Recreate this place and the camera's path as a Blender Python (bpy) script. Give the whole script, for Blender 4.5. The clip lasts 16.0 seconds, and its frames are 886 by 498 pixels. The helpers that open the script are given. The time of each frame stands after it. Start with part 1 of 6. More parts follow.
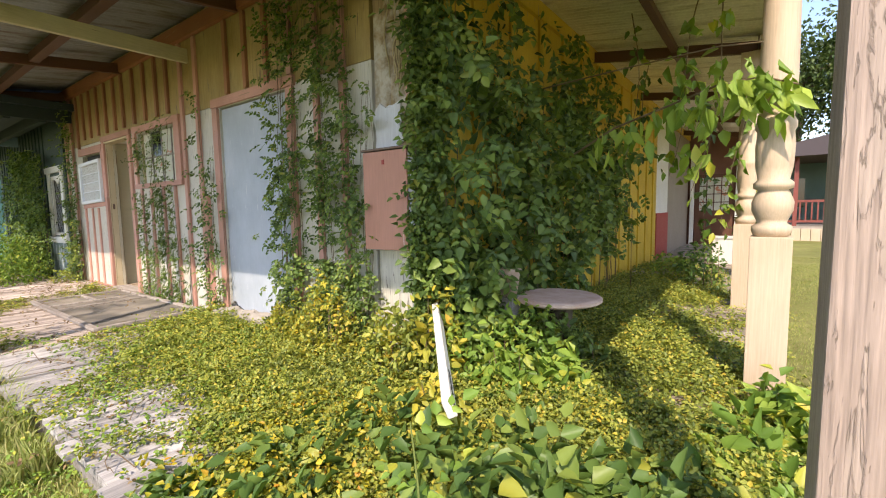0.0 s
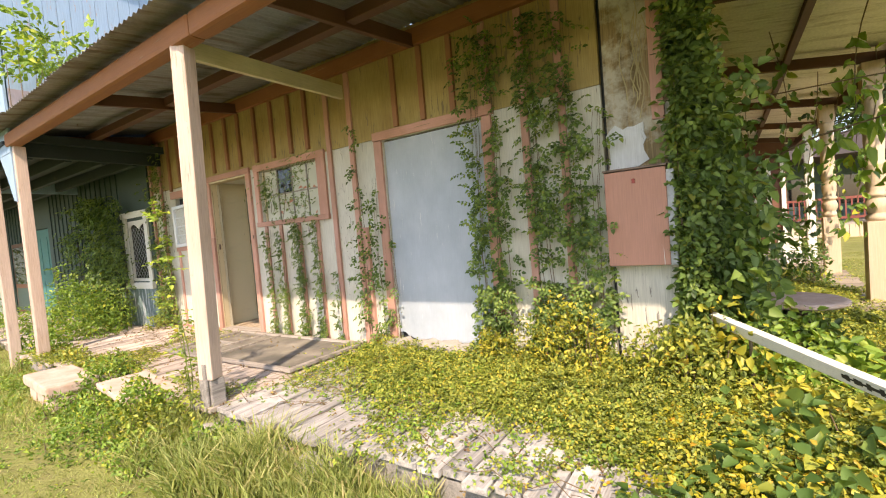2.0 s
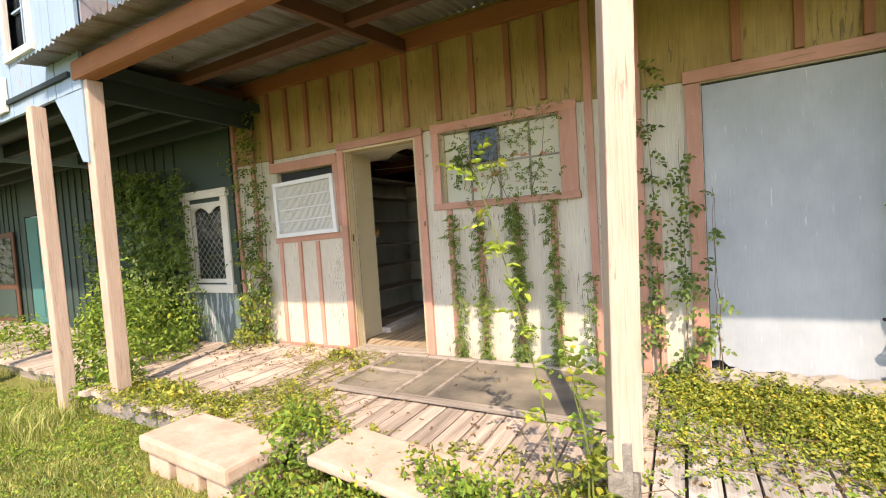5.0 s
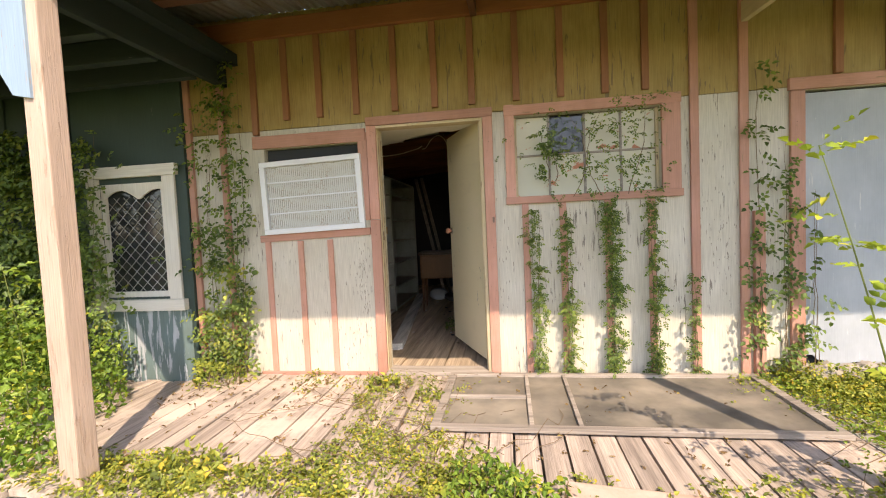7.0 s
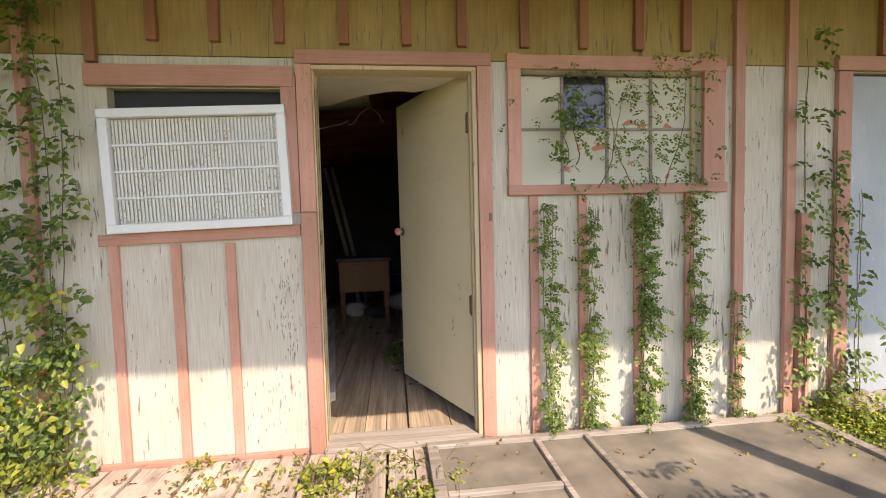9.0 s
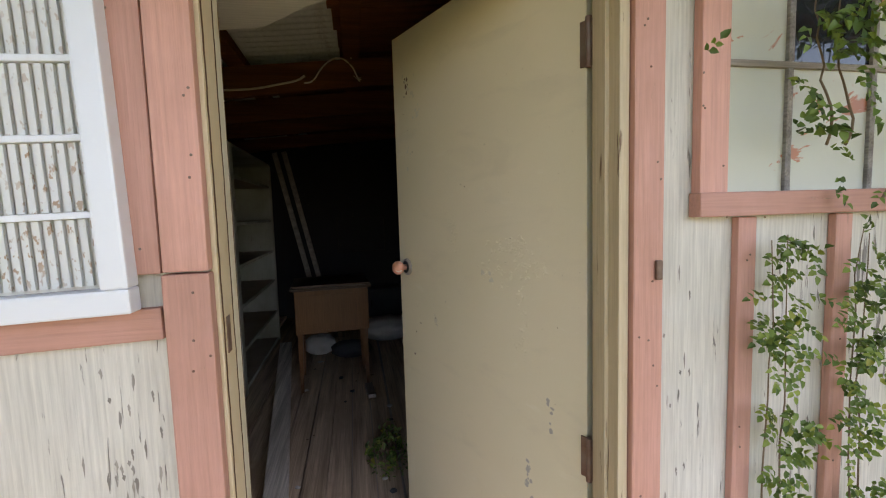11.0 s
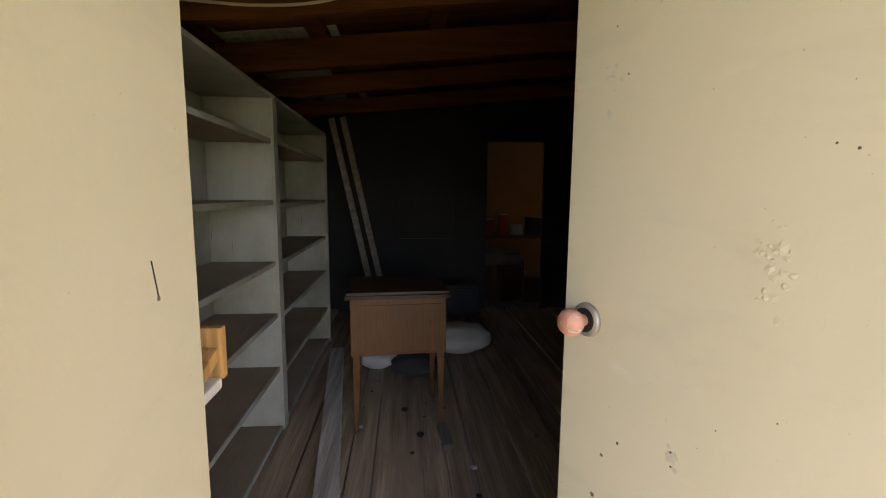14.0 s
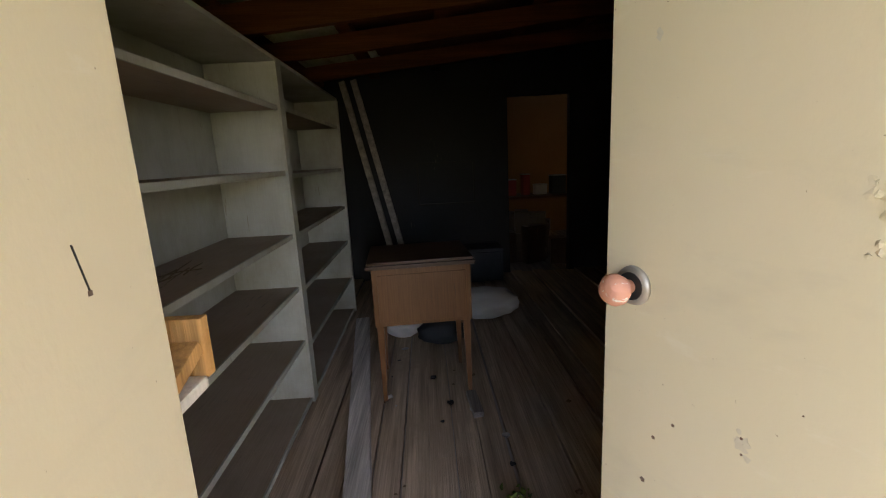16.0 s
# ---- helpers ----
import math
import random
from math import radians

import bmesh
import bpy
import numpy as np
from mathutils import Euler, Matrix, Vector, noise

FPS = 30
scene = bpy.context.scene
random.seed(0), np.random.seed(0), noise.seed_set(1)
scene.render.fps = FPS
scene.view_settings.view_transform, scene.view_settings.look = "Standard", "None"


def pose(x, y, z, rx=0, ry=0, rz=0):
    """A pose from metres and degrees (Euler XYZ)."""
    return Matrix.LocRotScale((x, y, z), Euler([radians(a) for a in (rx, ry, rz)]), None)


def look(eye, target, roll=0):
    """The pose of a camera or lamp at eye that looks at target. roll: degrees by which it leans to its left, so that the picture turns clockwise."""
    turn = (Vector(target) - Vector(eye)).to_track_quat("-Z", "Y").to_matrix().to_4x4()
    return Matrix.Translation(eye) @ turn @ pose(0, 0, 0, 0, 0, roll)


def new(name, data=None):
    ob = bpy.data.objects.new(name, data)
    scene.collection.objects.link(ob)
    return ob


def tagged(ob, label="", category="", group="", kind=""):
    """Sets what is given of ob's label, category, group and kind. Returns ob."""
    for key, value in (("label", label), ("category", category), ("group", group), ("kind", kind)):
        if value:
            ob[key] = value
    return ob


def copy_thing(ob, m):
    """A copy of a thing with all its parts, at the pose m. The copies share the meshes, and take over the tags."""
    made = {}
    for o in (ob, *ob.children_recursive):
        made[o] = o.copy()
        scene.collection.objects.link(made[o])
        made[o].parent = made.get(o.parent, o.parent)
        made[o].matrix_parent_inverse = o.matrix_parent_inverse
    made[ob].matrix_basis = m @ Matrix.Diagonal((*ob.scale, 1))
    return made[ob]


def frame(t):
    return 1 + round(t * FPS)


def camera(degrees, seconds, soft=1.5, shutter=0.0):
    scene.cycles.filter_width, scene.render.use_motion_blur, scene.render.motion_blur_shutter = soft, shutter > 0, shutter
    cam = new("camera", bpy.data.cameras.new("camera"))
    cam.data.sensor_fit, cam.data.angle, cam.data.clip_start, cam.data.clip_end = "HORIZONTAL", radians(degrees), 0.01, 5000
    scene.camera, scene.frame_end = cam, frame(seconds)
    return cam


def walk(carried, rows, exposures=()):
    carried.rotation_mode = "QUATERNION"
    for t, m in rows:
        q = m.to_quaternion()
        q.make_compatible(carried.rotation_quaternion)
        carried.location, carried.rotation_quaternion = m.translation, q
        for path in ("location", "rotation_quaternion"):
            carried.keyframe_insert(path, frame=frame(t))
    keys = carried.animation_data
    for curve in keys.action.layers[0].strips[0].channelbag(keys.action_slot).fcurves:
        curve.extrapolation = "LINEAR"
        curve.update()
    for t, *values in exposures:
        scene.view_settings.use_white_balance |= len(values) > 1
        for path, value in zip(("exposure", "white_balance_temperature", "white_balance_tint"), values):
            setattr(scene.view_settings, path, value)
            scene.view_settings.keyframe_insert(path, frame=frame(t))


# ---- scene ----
cam = camera(90.3, 16.0, soft=1.1)
PATH = [
    (0, (0.35, -0.063, 1.262), (-0.829, 1.543, 1.082), -1.0),
    (0.5, (0.106, -0.42, 1.299), (-0.972, 1.256, 1.13), -2.2),
    (1, (-0.255, -0.661, 1.313), (-1.353, 1.008, 1.215), -5.8),
    (1.4, (-0.649, -0.883, 1.326), (-1.761, 0.778, 1.242), -5.6),
    (1.5, (-0.735, -0.955, 1.329), (-1.847, 0.705, 1.24), -5.4),
    (1.6, (-0.856, -0.995, 1.341), (-1.968, 0.664, 1.248), -5.6),
    (2, (-1.181, -1.195, 1.352), (-2.284, 0.471, 1.268), -4.8),
    (2.2, (-1.354, -1.297, 1.348), (-2.448, 0.375, 1.27), -4.0),
    (2.5, (-1.724, -1.274, 1.372), (-2.829, 0.392, 1.286), -5.4),
    (3, (-2.192, -1.352, 1.385), (-3.297, 0.313, 1.296), -4.6),
    (3.5, (-2.65, -1.362, 1.371), (-3.767, 0.295, 1.282), -4.2),
    (4, (-3.161, -1.339, 1.384), (-4.307, 0.297, 1.304), -3.5),
    (4.2, (-3.374, -1.36, 1.376), (-4.52, 0.277, 1.297), -3.6),
    (6.3, (-5.627, -1.311, 1.447), (-6.078, 0.634, 1.346), -3.1),
    (6.5, (-5.825, -1.322, 1.442), (-6.247, 0.631, 1.34), -3.1),
    (7, (-6.239, -1.338, 1.439), (-6.536, 0.637, 1.336), -2.6),
    (7.5, (-6.593, -1.162, 1.401), (-6.759, 0.828, 1.296), -2.3),
    (8, (-6.834, -0.906, 1.392), (-6.703, 1.086, 1.277), -2.7),
    (8.2, (-6.903, -0.804, 1.402), (-6.732, 1.186, 1.291), -3.2),
    (10.3, (-6.896, 0.861, 1.539), (-6.575, 2.83, 1.405), 1.5),
    (10.5, (-6.917, 0.959, 1.573), (-6.583, 2.925, 1.425), 0.9),
    (11, (-7.026, 1.343, 1.62), (-6.638, 3.298, 1.449), -1.7),
    (11.5, (-7.068, 1.699, 1.63), (-6.478, 3.601, 1.447), -1.9),
    (12, (-7.097, 2.179, 1.658), (-6.498, 4.079, 1.484), -3.0),
    (12.5, (-7.175, 2.38, 1.691), (-6.825, 4.344, 1.542), -0.2),
    (13, (-7.200, 2.399, 1.678), (-7.142, 4.392, 1.533), 0.6),
    (13.5, (-7.196, 2.392, 1.655), (-7.210, 4.379, 1.427), 0.6),
    (14, (-7.185, 2.337, 1.645), (-7.018, 4.314, 1.395), 0.4),
    (14.5, (-7.184, 2.169, 1.689), (-6.786, 4.124, 1.544), 0.1),
    (15, (-7.175, 2.198, 1.669), (-6.934, 4.171, 1.456), -1.9),
    (15.5, (-7.163, 2.397, 1.65), (-7.053, 4.368, 1.327), -3.7),
    (16, (-7.169, 2.455, 1.627), (-7.112, 4.413, 1.222), -2.9),
]
EXPOSURES = [(0, 1.35, 7300, 19), (1.5, 1.56, 8000, 19), (4, 1.5, 8200, 19), (8.2, 1.39, 8100, 21), (10.4, 1.33, 7500, 21), (11, 1.67, 7400, 21), (11.5, 2.08, 7400, 25), (12.2, 2.7, 7500, 25), (13, 3.0, 7600, 24), (13.5, 3.06, 7600, 24), (14.5, 2.84, 7600, 24), (15, 2.78, 7600, 24), (15.5, 2.88, 7600, 24), (16, 3.02, 7600, 24)]
walk(cam, [(t, look(eye, target, roll)) for t, eye, target, roll in PATH], EXPOSURES)

# ---- world and sun ----
SUN = Vector((0.476, -1.0, 1.18)).normalized()
world = bpy.data.worlds.new("world")
scene.world = world
world.use_nodes = True
sky = world.node_tree.nodes.new("ShaderNodeTexSky")
sky.sky_type, sky.sun_disc = "NISHITA", False
sky.sun_elevation = math.asin(SUN.z)
sky.sun_rotation = math.atan2(SUN.x, SUN.y)
sky.air_density, sky.dust_density, sky.ozone_density = 1.0, 0.8, 3.0
background = world.node_tree.nodes["Background"]
background.inputs["Strength"].default_value = 0.15
world.node_tree.links.new(sky.outputs[0], background.inputs["Color"])
sun = new("sun", bpy.data.lights.new("sun", "SUN"))
sun.data.energy, sun.data.angle, sun.data.color = 2.35, radians(0.6), (1.0, 0.93, 0.82)
sun.matrix_world = look(SUN * 30, (0, 0, 0))

# ---- materials ----


def linear(c):
    return (*c, 1.0)


class Shader:
    """A node material built up step by step."""

    def __init__(self, name, rough=0.7, metal=0.0, specular=0.4):
        self.m = bpy.data.materials.new(name)
        self.m.use_nodes = True
        self.t = self.m.node_tree
        self.b = self.t.nodes["Principled BSDF"]
        self.b.inputs["Roughness"].default_value = rough
        self.b.inputs["Metallic"].default_value = metal
        self.b.inputs["Specular IOR Level"].default_value = specular
        self.place = self.add("ShaderNodeNewGeometry")

    def add(self, kind, **inputs):
        node = self.t.nodes.new(kind)
        for key, value in inputs.items():
            self.put(value, node.inputs[key.replace("_", " ")])
        return node

    def put(self, value, socket):
        if isinstance(value, bpy.types.NodeSocket):
            self.t.links.new(value, socket)
        else:
            socket.default_value = value

    def scaled(self, sx, sy, sz):
        node = self.add("ShaderNodeMapping", Vector=self.place.outputs["Position"])
        node.inputs["Scale"].default_value = (sx, sy, sz)
        return node.outputs[0]

    def noise(self, sx, sy, sz, detail=4.0, rough=0.55, twist=0.0):
        return self.add("ShaderNodeTexNoise", Vector=self.scaled(sx, sy, sz), Scale=1.0, Detail=detail, Roughness=rough, Distortion=twist).outputs["Fac"]

    def ramp(self, value, *stops):
        node = self.add("ShaderNodeValToRGB", Fac=value)
        e = node.color_ramp.elements
        while len(e) < len(stops):
            e.new(0.5)
        for k, (p, c) in enumerate(stops):
            e[k].position = p
            e[k].color = (c, c, c, 1) if isinstance(c, (int, float)) else linear(c)
        return node.outputs[0]

    def mix(self, fac, a, b, how="MIX"):
        node = self.t.nodes.new("ShaderNodeMix")
        node.data_type, node.blend_type = "RGBA", how
        self.put(fac, node.inputs["Factor"])
        self.put(linear(a) if isinstance(a, tuple) else a, node.inputs[6])
        self.put(linear(b) if isinstance(b, tuple) else b, node.inputs[7])
        return node.outputs[2]

    def colour(self, c):
        self.put(linear(c) if isinstance(c, tuple) else c, self.b.inputs["Base Color"])
        return self

    def rough(self, value):
        self.put(value, self.b.inputs["Roughness"])
        return self

    def bump(self, height, strength=0.3, distance=0.01):
        node = self.add("ShaderNodeBump", Height=height, Strength=strength, Distance=distance)
        self.t.links.new(node.outputs[0], self.b.inputs["Normal"])
        return self


def painted(name, paint, under=(0.23, 0.2, 0.17), peel=0.35, along="z", rough=0.62, stain=(0.55, 0.5, 0.4), dirt=0.35, varied=0.0, grained=0.22, relief=0.45, fine=1.0):
    """Old paint on timber: flaked along the grain, stained and dusty."""
    s = Shader(name, rough)
    k = tuple(fine * q for q in {"x": (4, 40, 40), "y": (40, 4, 40), "z": (40, 40, 4)}[along])
    g = {"x": (5, 150, 150), "y": (150, 5, 150), "z": (150, 150, 5)}[along]
    flake = s.noise(*k, detail=9, rough=0.62, twist=0.6)
    patch = s.noise(1.3, 1.3, 0.9, detail=3)
    where = s.add("ShaderNodeMath", Value=flake)
    where.operation = "MULTIPLY_ADD"
    where.inputs[0].default_value = 0
    s.put(patch, where.inputs[0])
    where.inputs[1].default_value = 0.3
    s.put(flake, where.inputs[2])
    edge = 0.9 - 0.16 * peel
    bare = s.ramp(where.outputs[0], (edge, 0.0), (edge + 0.03, 1.0))
    grain = s.noise(*g, detail=3)
    cloud = s.ramp(s.noise(2.2, 2.2, 1.4, detail=6, rough=0.65), (0.35, 0.0), (0.75, 1.0))
    top = s.mix(s.ramp(cloud, (0, 0.0), (1, dirt)), paint, tuple(p * q * 1.15 for p, q in zip(paint, stain)))
    top = s.mix(grained, top, s.ramp(grain, (0.3, 0.25), (0.7, 1.0)), "MULTIPLY")
    if varied:
        info = s.add("ShaderNodeObjectInfo")
        top = s.mix(varied, top, s.ramp(info.outputs["Random"], (0.0, 0.55), (1.0, 1.25)), "MULTIPLY")
    wood = s.mix(grain, tuple(0.55 * u for u in under), tuple(1.5 * u for u in under))
    s.colour(s.mix(bare, top, wood))
    h = s.mix(0.5, s.mix(bare, (1.0, 1.0, 1.0), (0.2, 0.2, 0.2)), grain)
    return s.bump(h, relief, 0.006).m


def weathered(name, base, along="y", rough=0.85, varied=0.6, patches=None):
    """Bare grey boards: streaks, cracks along the grain, some old paint."""
    s = Shader(name, rough, specular=0.2)
    k = {"x": (0.8, 18, 18), "y": (18, 0.8, 18), "z": (18, 18, 0.8)}[along]
    g = {"x": (3, 160, 160), "y": (160, 3, 160), "z": (160, 160, 3)}[along]
    streak, grain = s.noise(*k, detail=7, rough=0.65), s.noise(*g, detail=4, rough=0.6)
    c = s.mix(s.ramp(streak, (0.3, 0.0), (0.7, 1.0)), tuple(0.55 * b for b in base), tuple(1.25 * b for b in base))
    c = s.mix(0.5, c, s.ramp(grain, (0.3, 0.3), (0.6, 1.0)), "MULTIPLY")
    if patches:
        c = s.mix(s.ramp(s.noise(1.6, 1.6, 1.6, detail=8, rough=0.7), (0.52, 0.0), (0.6, 0.85)), c, patches)
    if varied:
        c = s.mix(varied, c, s.ramp(s.add("ShaderNodeObjectInfo").outputs["Random"], (0.0, 0.5), (1.0, 1.3)), "MULTIPLY")
    return s.colour(c).bump(s.mix(0.6, streak, grain), 0.6, 0.008).m


def leafy(name, dark, mid, bright, gold=(0.4, 0.33, 0.03), share=0.1, shine=0.45):
    """Leaves: every leaf its own tone, a share of them turned yellow."""
    s = Shader(name, shine, specular=0.35)
    r = s.place.outputs["Random Per Island"]
    drift = s.noise(1.1, 1.1, 1.1, detail=3)
    c = s.ramp(r, (0.0, dark), (0.55 - share * 0.3, mid), (1.0 - share, bright), (1.0 - share * 0.45, gold))
    c = s.mix(s.ramp(drift, (0.35, 0.0), (0.7, 0.5)), c, s.ramp(r, (0.0, mid), (0.6, bright), (1.0, gold)))
    patch = s.noise(2.3, 2.3, 2.3, detail=4)
    c = s.mix(s.ramp(patch, (0.5, 0.0), (0.68, 0.75)), c, s.ramp(r, (0.0, tuple(0.7 * q for q in dark)), (1.0, mid)))
    s.colour(c)
    thin = s.add("ShaderNodeBsdfTranslucent", Color=s.mix(1.0, c, (0.95, 1.0, 0.35), "MULTIPLY"))
    both = s.add("ShaderNodeMixShader", Fac=0.32)
    s.t.links.new(s.b.outputs[0], both.inputs[1])
    s.t.links.new(thin.outputs[0], both.inputs[2])
    s.t.links.new(both.outputs[0], s.t.nodes["Material Output"].inputs["Surface"])
    return s.m


def tin(name, base, rust, share=0.5, along="y", metal=0.55, gloss=0.4):
    s = Shader(name, 0.48, metal)
    k = {"x": (0.7, 9, 9), "y": (9, 0.7, 9)}[along]
    run = s.noise(*k, detail=6, rough=0.65)
    c = s.mix(s.ramp(run, (0.62 - 0.3 * share, 0.0), (0.72, 0.85)), base, rust)
    c = s.mix(0.3, c, s.ramp(s.noise(40, 40, 40, detail=3), (0.3, 0.5), (0.7, 1.0)), "MULTIPLY")
    return s.colour(c).rough(s.ramp(run, (0.3, gloss), (0.7, 2 * gloss))).bump(s.noise(60, 60, 60), 0.1, 0.003).m


PANEL_LOW = painted("lower_panel_paint", (0.68, 0.66, 0.58), (0.22, 0.2, 0.17), peel=0.7, dirt=0.45, grained=0.35, relief=0.8, fine=1.3)
PANEL_TOP = painted("upper_panel_paint", (0.45, 0.345, 0.14), (0.2, 0.15, 0.08), peel=1.0, dirt=0.8, stain=(0.5, 0.38, 0.22), grained=0.35)
PANEL_PEELED = painted("peeled_panel_paint", (0.55, 0.5, 0.4), (0.3, 0.25, 0.19), peel=1.5, dirt=0.4)
PINK = painted("pink_trim_paint", (0.64, 0.345, 0.275), (0.34, 0.23, 0.16), peel=0.55, relief=0.7, dirt=0.75, varied=0.35)
PINK_X = painted("pink_rail_paint", (0.62, 0.33, 0.26), (0.3, 0.2, 0.13), peel=0.7, along="x", dirt=0.75, varied=0.3)
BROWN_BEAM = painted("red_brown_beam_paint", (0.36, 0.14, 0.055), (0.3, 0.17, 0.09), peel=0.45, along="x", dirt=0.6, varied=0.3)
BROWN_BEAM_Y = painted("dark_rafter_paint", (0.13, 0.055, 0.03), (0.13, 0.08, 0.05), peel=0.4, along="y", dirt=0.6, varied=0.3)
CREAM = painted("cream_post_paint", (0.66, 0.5, 0.42), (0.46, 0.33, 0.26), peel=0.85, dirt=0.45, grained=0.35, relief=0.8)
CREAM_BEAM = painted("cream_beam_paint", (0.62, 0.55, 0.36), peel=0.3, along="y", dirt=0.45)
TAN_POST = painted("turned_post_paint", (0.64, 0.5, 0.36), (0.42, 0.33, 0.24), peel=0.2, dirt=0.4)
ROUGH_POST = painted("rough_post_wood", (0.47, 0.36, 0.3), (0.36, 0.28, 0.23), peel=1.1, dirt=0.7, grained=0.6, relief=0.9)
BLUE_BOARD = painted("pale_blue_board_paint", (0.46, 0.51, 0.56), (0.56, 0.58, 0.58), peel=0.65, dirt=1.0, stain=(0.62, 0.64, 0.66), grained=0.1, relief=0.15)
BLUE_WALL = painted("light_blue_siding_paint", (0.3, 0.43, 0.57), (0.33, 0.31, 0.32), peel=0.8, dirt=0.35, stain=(0.7, 0.75, 0.8))
MAUVE = painted("mauve_board_paint", (0.36, 0.32, 0.36), peel=0.7, dirt=0.4)
GREEN_WALL = painted("dark_green_siding_paint", (0.04, 0.072, 0.064), (0.09, 0.09, 0.08), peel=0.4, dirt=0.4)
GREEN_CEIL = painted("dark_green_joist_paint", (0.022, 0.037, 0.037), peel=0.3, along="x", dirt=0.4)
TEAL = painted("teal_door_paint", (0.05, 0.2, 0.19), peel=0.3)
YELLOW_WALL = painted("yellow_siding_paint", (0.62, 0.41, 0.04), peel=0.5, dirt=0.6)
BATTEN_TOP = painted("brown_batten_paint", (0.36, 0.165, 0.09), (0.26, 0.16, 0.09), peel=0.6, dirt=0.6, varied=0.3)
RED_PAINT = painted("red_panel_paint", (0.42, 0.07, 0.06), peel=0.35)
WHITE = painted("white_paint", (0.78, 0.76, 0.7), (0.45, 0.42, 0.36), peel=0.3, dirt=0.3)
WHITE_X = painted("white_sill_paint", (0.78, 0.76, 0.7), (0.45, 0.42, 0.36), peel=0.35, along="x", dirt=0.3)
def door_paint(name):
    """Hand-brushed cream gloss paint, smudged and scuffed."""
    s = Shader(name, 0.42)
    wide = s.ramp(s.noise(1.1, 1.1, 1.6, detail=4, rough=0.6), (0.35, 0.0), (0.7, 1.0))
    c = s.mix(wide, (0.7, 0.625, 0.455), (0.66, 0.6, 0.42))
    smear = s.ramp(s.noise(3.2, 3.2, 9.0, detail=5, rough=0.6, twist=0.5), (0.56, 0.0), (0.74, 0.4))
    c = s.mix(smear, c, (0.55, 0.5, 0.37))
    rub = s.ramp(s.noise(7, 7, 26, detail=6, rough=0.7), (0.62, 0.0), (0.75, 0.35))
    c = s.mix(rub, c, (0.76, 0.72, 0.6))
    dot = s.ramp(s.noise(120, 120, 120, detail=2), (0.75, 0.0), (0.78, 0.6))
    c = s.mix(dot, c, (0.22, 0.15, 0.08))
    return s.colour(c).bump(s.mix(0.35, s.noise(30, 30, 12, detail=5), s.noise(160, 160, 90, detail=3)), 0.22, 0.004).m


CREAM_DOOR = door_paint("cream_door_paint")
CREAM_JAMB = painted("cream_jamb_paint", (0.62, 0.52, 0.35), (0.2, 0.13, 0.08), peel=0.8, dirt=0.35)
JAMB_GREY = painted("chalky_stop_paint", (0.6, 0.57, 0.46), (0.3, 0.16, 0.07), peel=0.8, dirt=0.7, stain=(0.75, 0.62, 0.42), grained=0.12, relief=0.3)
JAMB_SMOOTH = painted("cream_smooth_jamb_paint", (0.66, 0.55, 0.37), (0.3, 0.2, 0.12), peel=0.3, dirt=0.5, grained=0.06, relief=0.2)
HOUSE_RED = painted("dull_red_rail_paint", (0.26, 0.07, 0.055), peel=0.4, dirt=0.5)
SHELF_PAINT = painted("pale_shelf_paint", (0.46, 0.49, 0.45), (0.28, 0.25, 0.2), peel=0.4, dirt=1.0, stain=(0.5, 0.44, 0.34), grained=0.08, relief=0.15)
SHELF_TOP = painted("dusty_shelf_boards", (0.36, 0.29, 0.22), (0.14, 0.12, 0.1), peel=0.5, along="y", dirt=0.6, grained=0.2)
BOX_RED = painted("red_box_paint", (0.52, 0.26, 0.19), (0.62, 0.6, 0.56), peel=0.3, dirt=0.4)
DECK = weathered("grey_deck_boards", (0.55, 0.46, 0.39), "y", varied=0.4, patches=(0.66, 0.54, 0.46))
DECK_GREY = weathered("bleached_deck_boards", (0.5, 0.47, 0.44), "y", varied=0.35, patches=(0.6, 0.57, 0.54))
DECK_X = weathered("side_deck_boards", (0.42, 0.35, 0.27), "x")
OLD_WOOD = weathered("grey_timber", (0.36, 0.33, 0.3), "y", varied=0.3)
OLD_WOOD_X = weathered("grey_rail_timber", (0.42, 0.37, 0.32), "x", varied=0.3)
PALE_TIMBER = weathered("pale_timber", (0.8, 0.77, 0.72), "y", varied=0.1)
RAW_WOOD = weathered("brown_rafter_wood", (0.23, 0.08, 0.027), "x", varied=0.5)
CORNER_WOOD = weathered("raw_brown_plywood", (0.34, 0.25, 0.14), "z", varied=0.2, patches=(0.5, 0.47, 0.4))
INNER_FLOOR = weathered("brown_floor_boards", (0.55, 0.43, 0.31), "y", varied=0.25, patches=(0.4, 0.31, 0.22))
OAK = painted("veneered_cabinet_wood", (0.2, 0.09, 0.032), (0.1, 0.05, 0.025), peel=0.7, dirt=0.8, stain=(0.5, 0.42, 0.35), grained=0.4, relief=0.2, rough=0.45)
DARK_OAK = painted("dark_cabinet_top", (0.07, 0.035, 0.018), (0.16, 0.09, 0.05), peel=0.5, dirt=0.6, grained=0.3, relief=0.2, rough=0.4)
ORANGE_WOOD = weathered("split_orange_wood", (0.62, 0.34, 0.13), "z", varied=0.1)
TIN = tin("corrugated_tin", (0.3, 0.31, 0.31), (0.18, 0.11, 0.07), 0.45, "y")
# Pale base colour carries the light thrown up by the sunlit lawn.
TIN_SIDE_LIT = tin("corrugated_tin_side_lit", (0.92, 0.86, 0.75), (0.46, 0.36, 0.25), 0.35, "x", 0.5, 0.3)
TIN_ROOM = tin("corrugated_tin_room", (0.75, 0.75, 0.66), (0.4, 0.3, 0.2), 0.3, "y", 0.1)
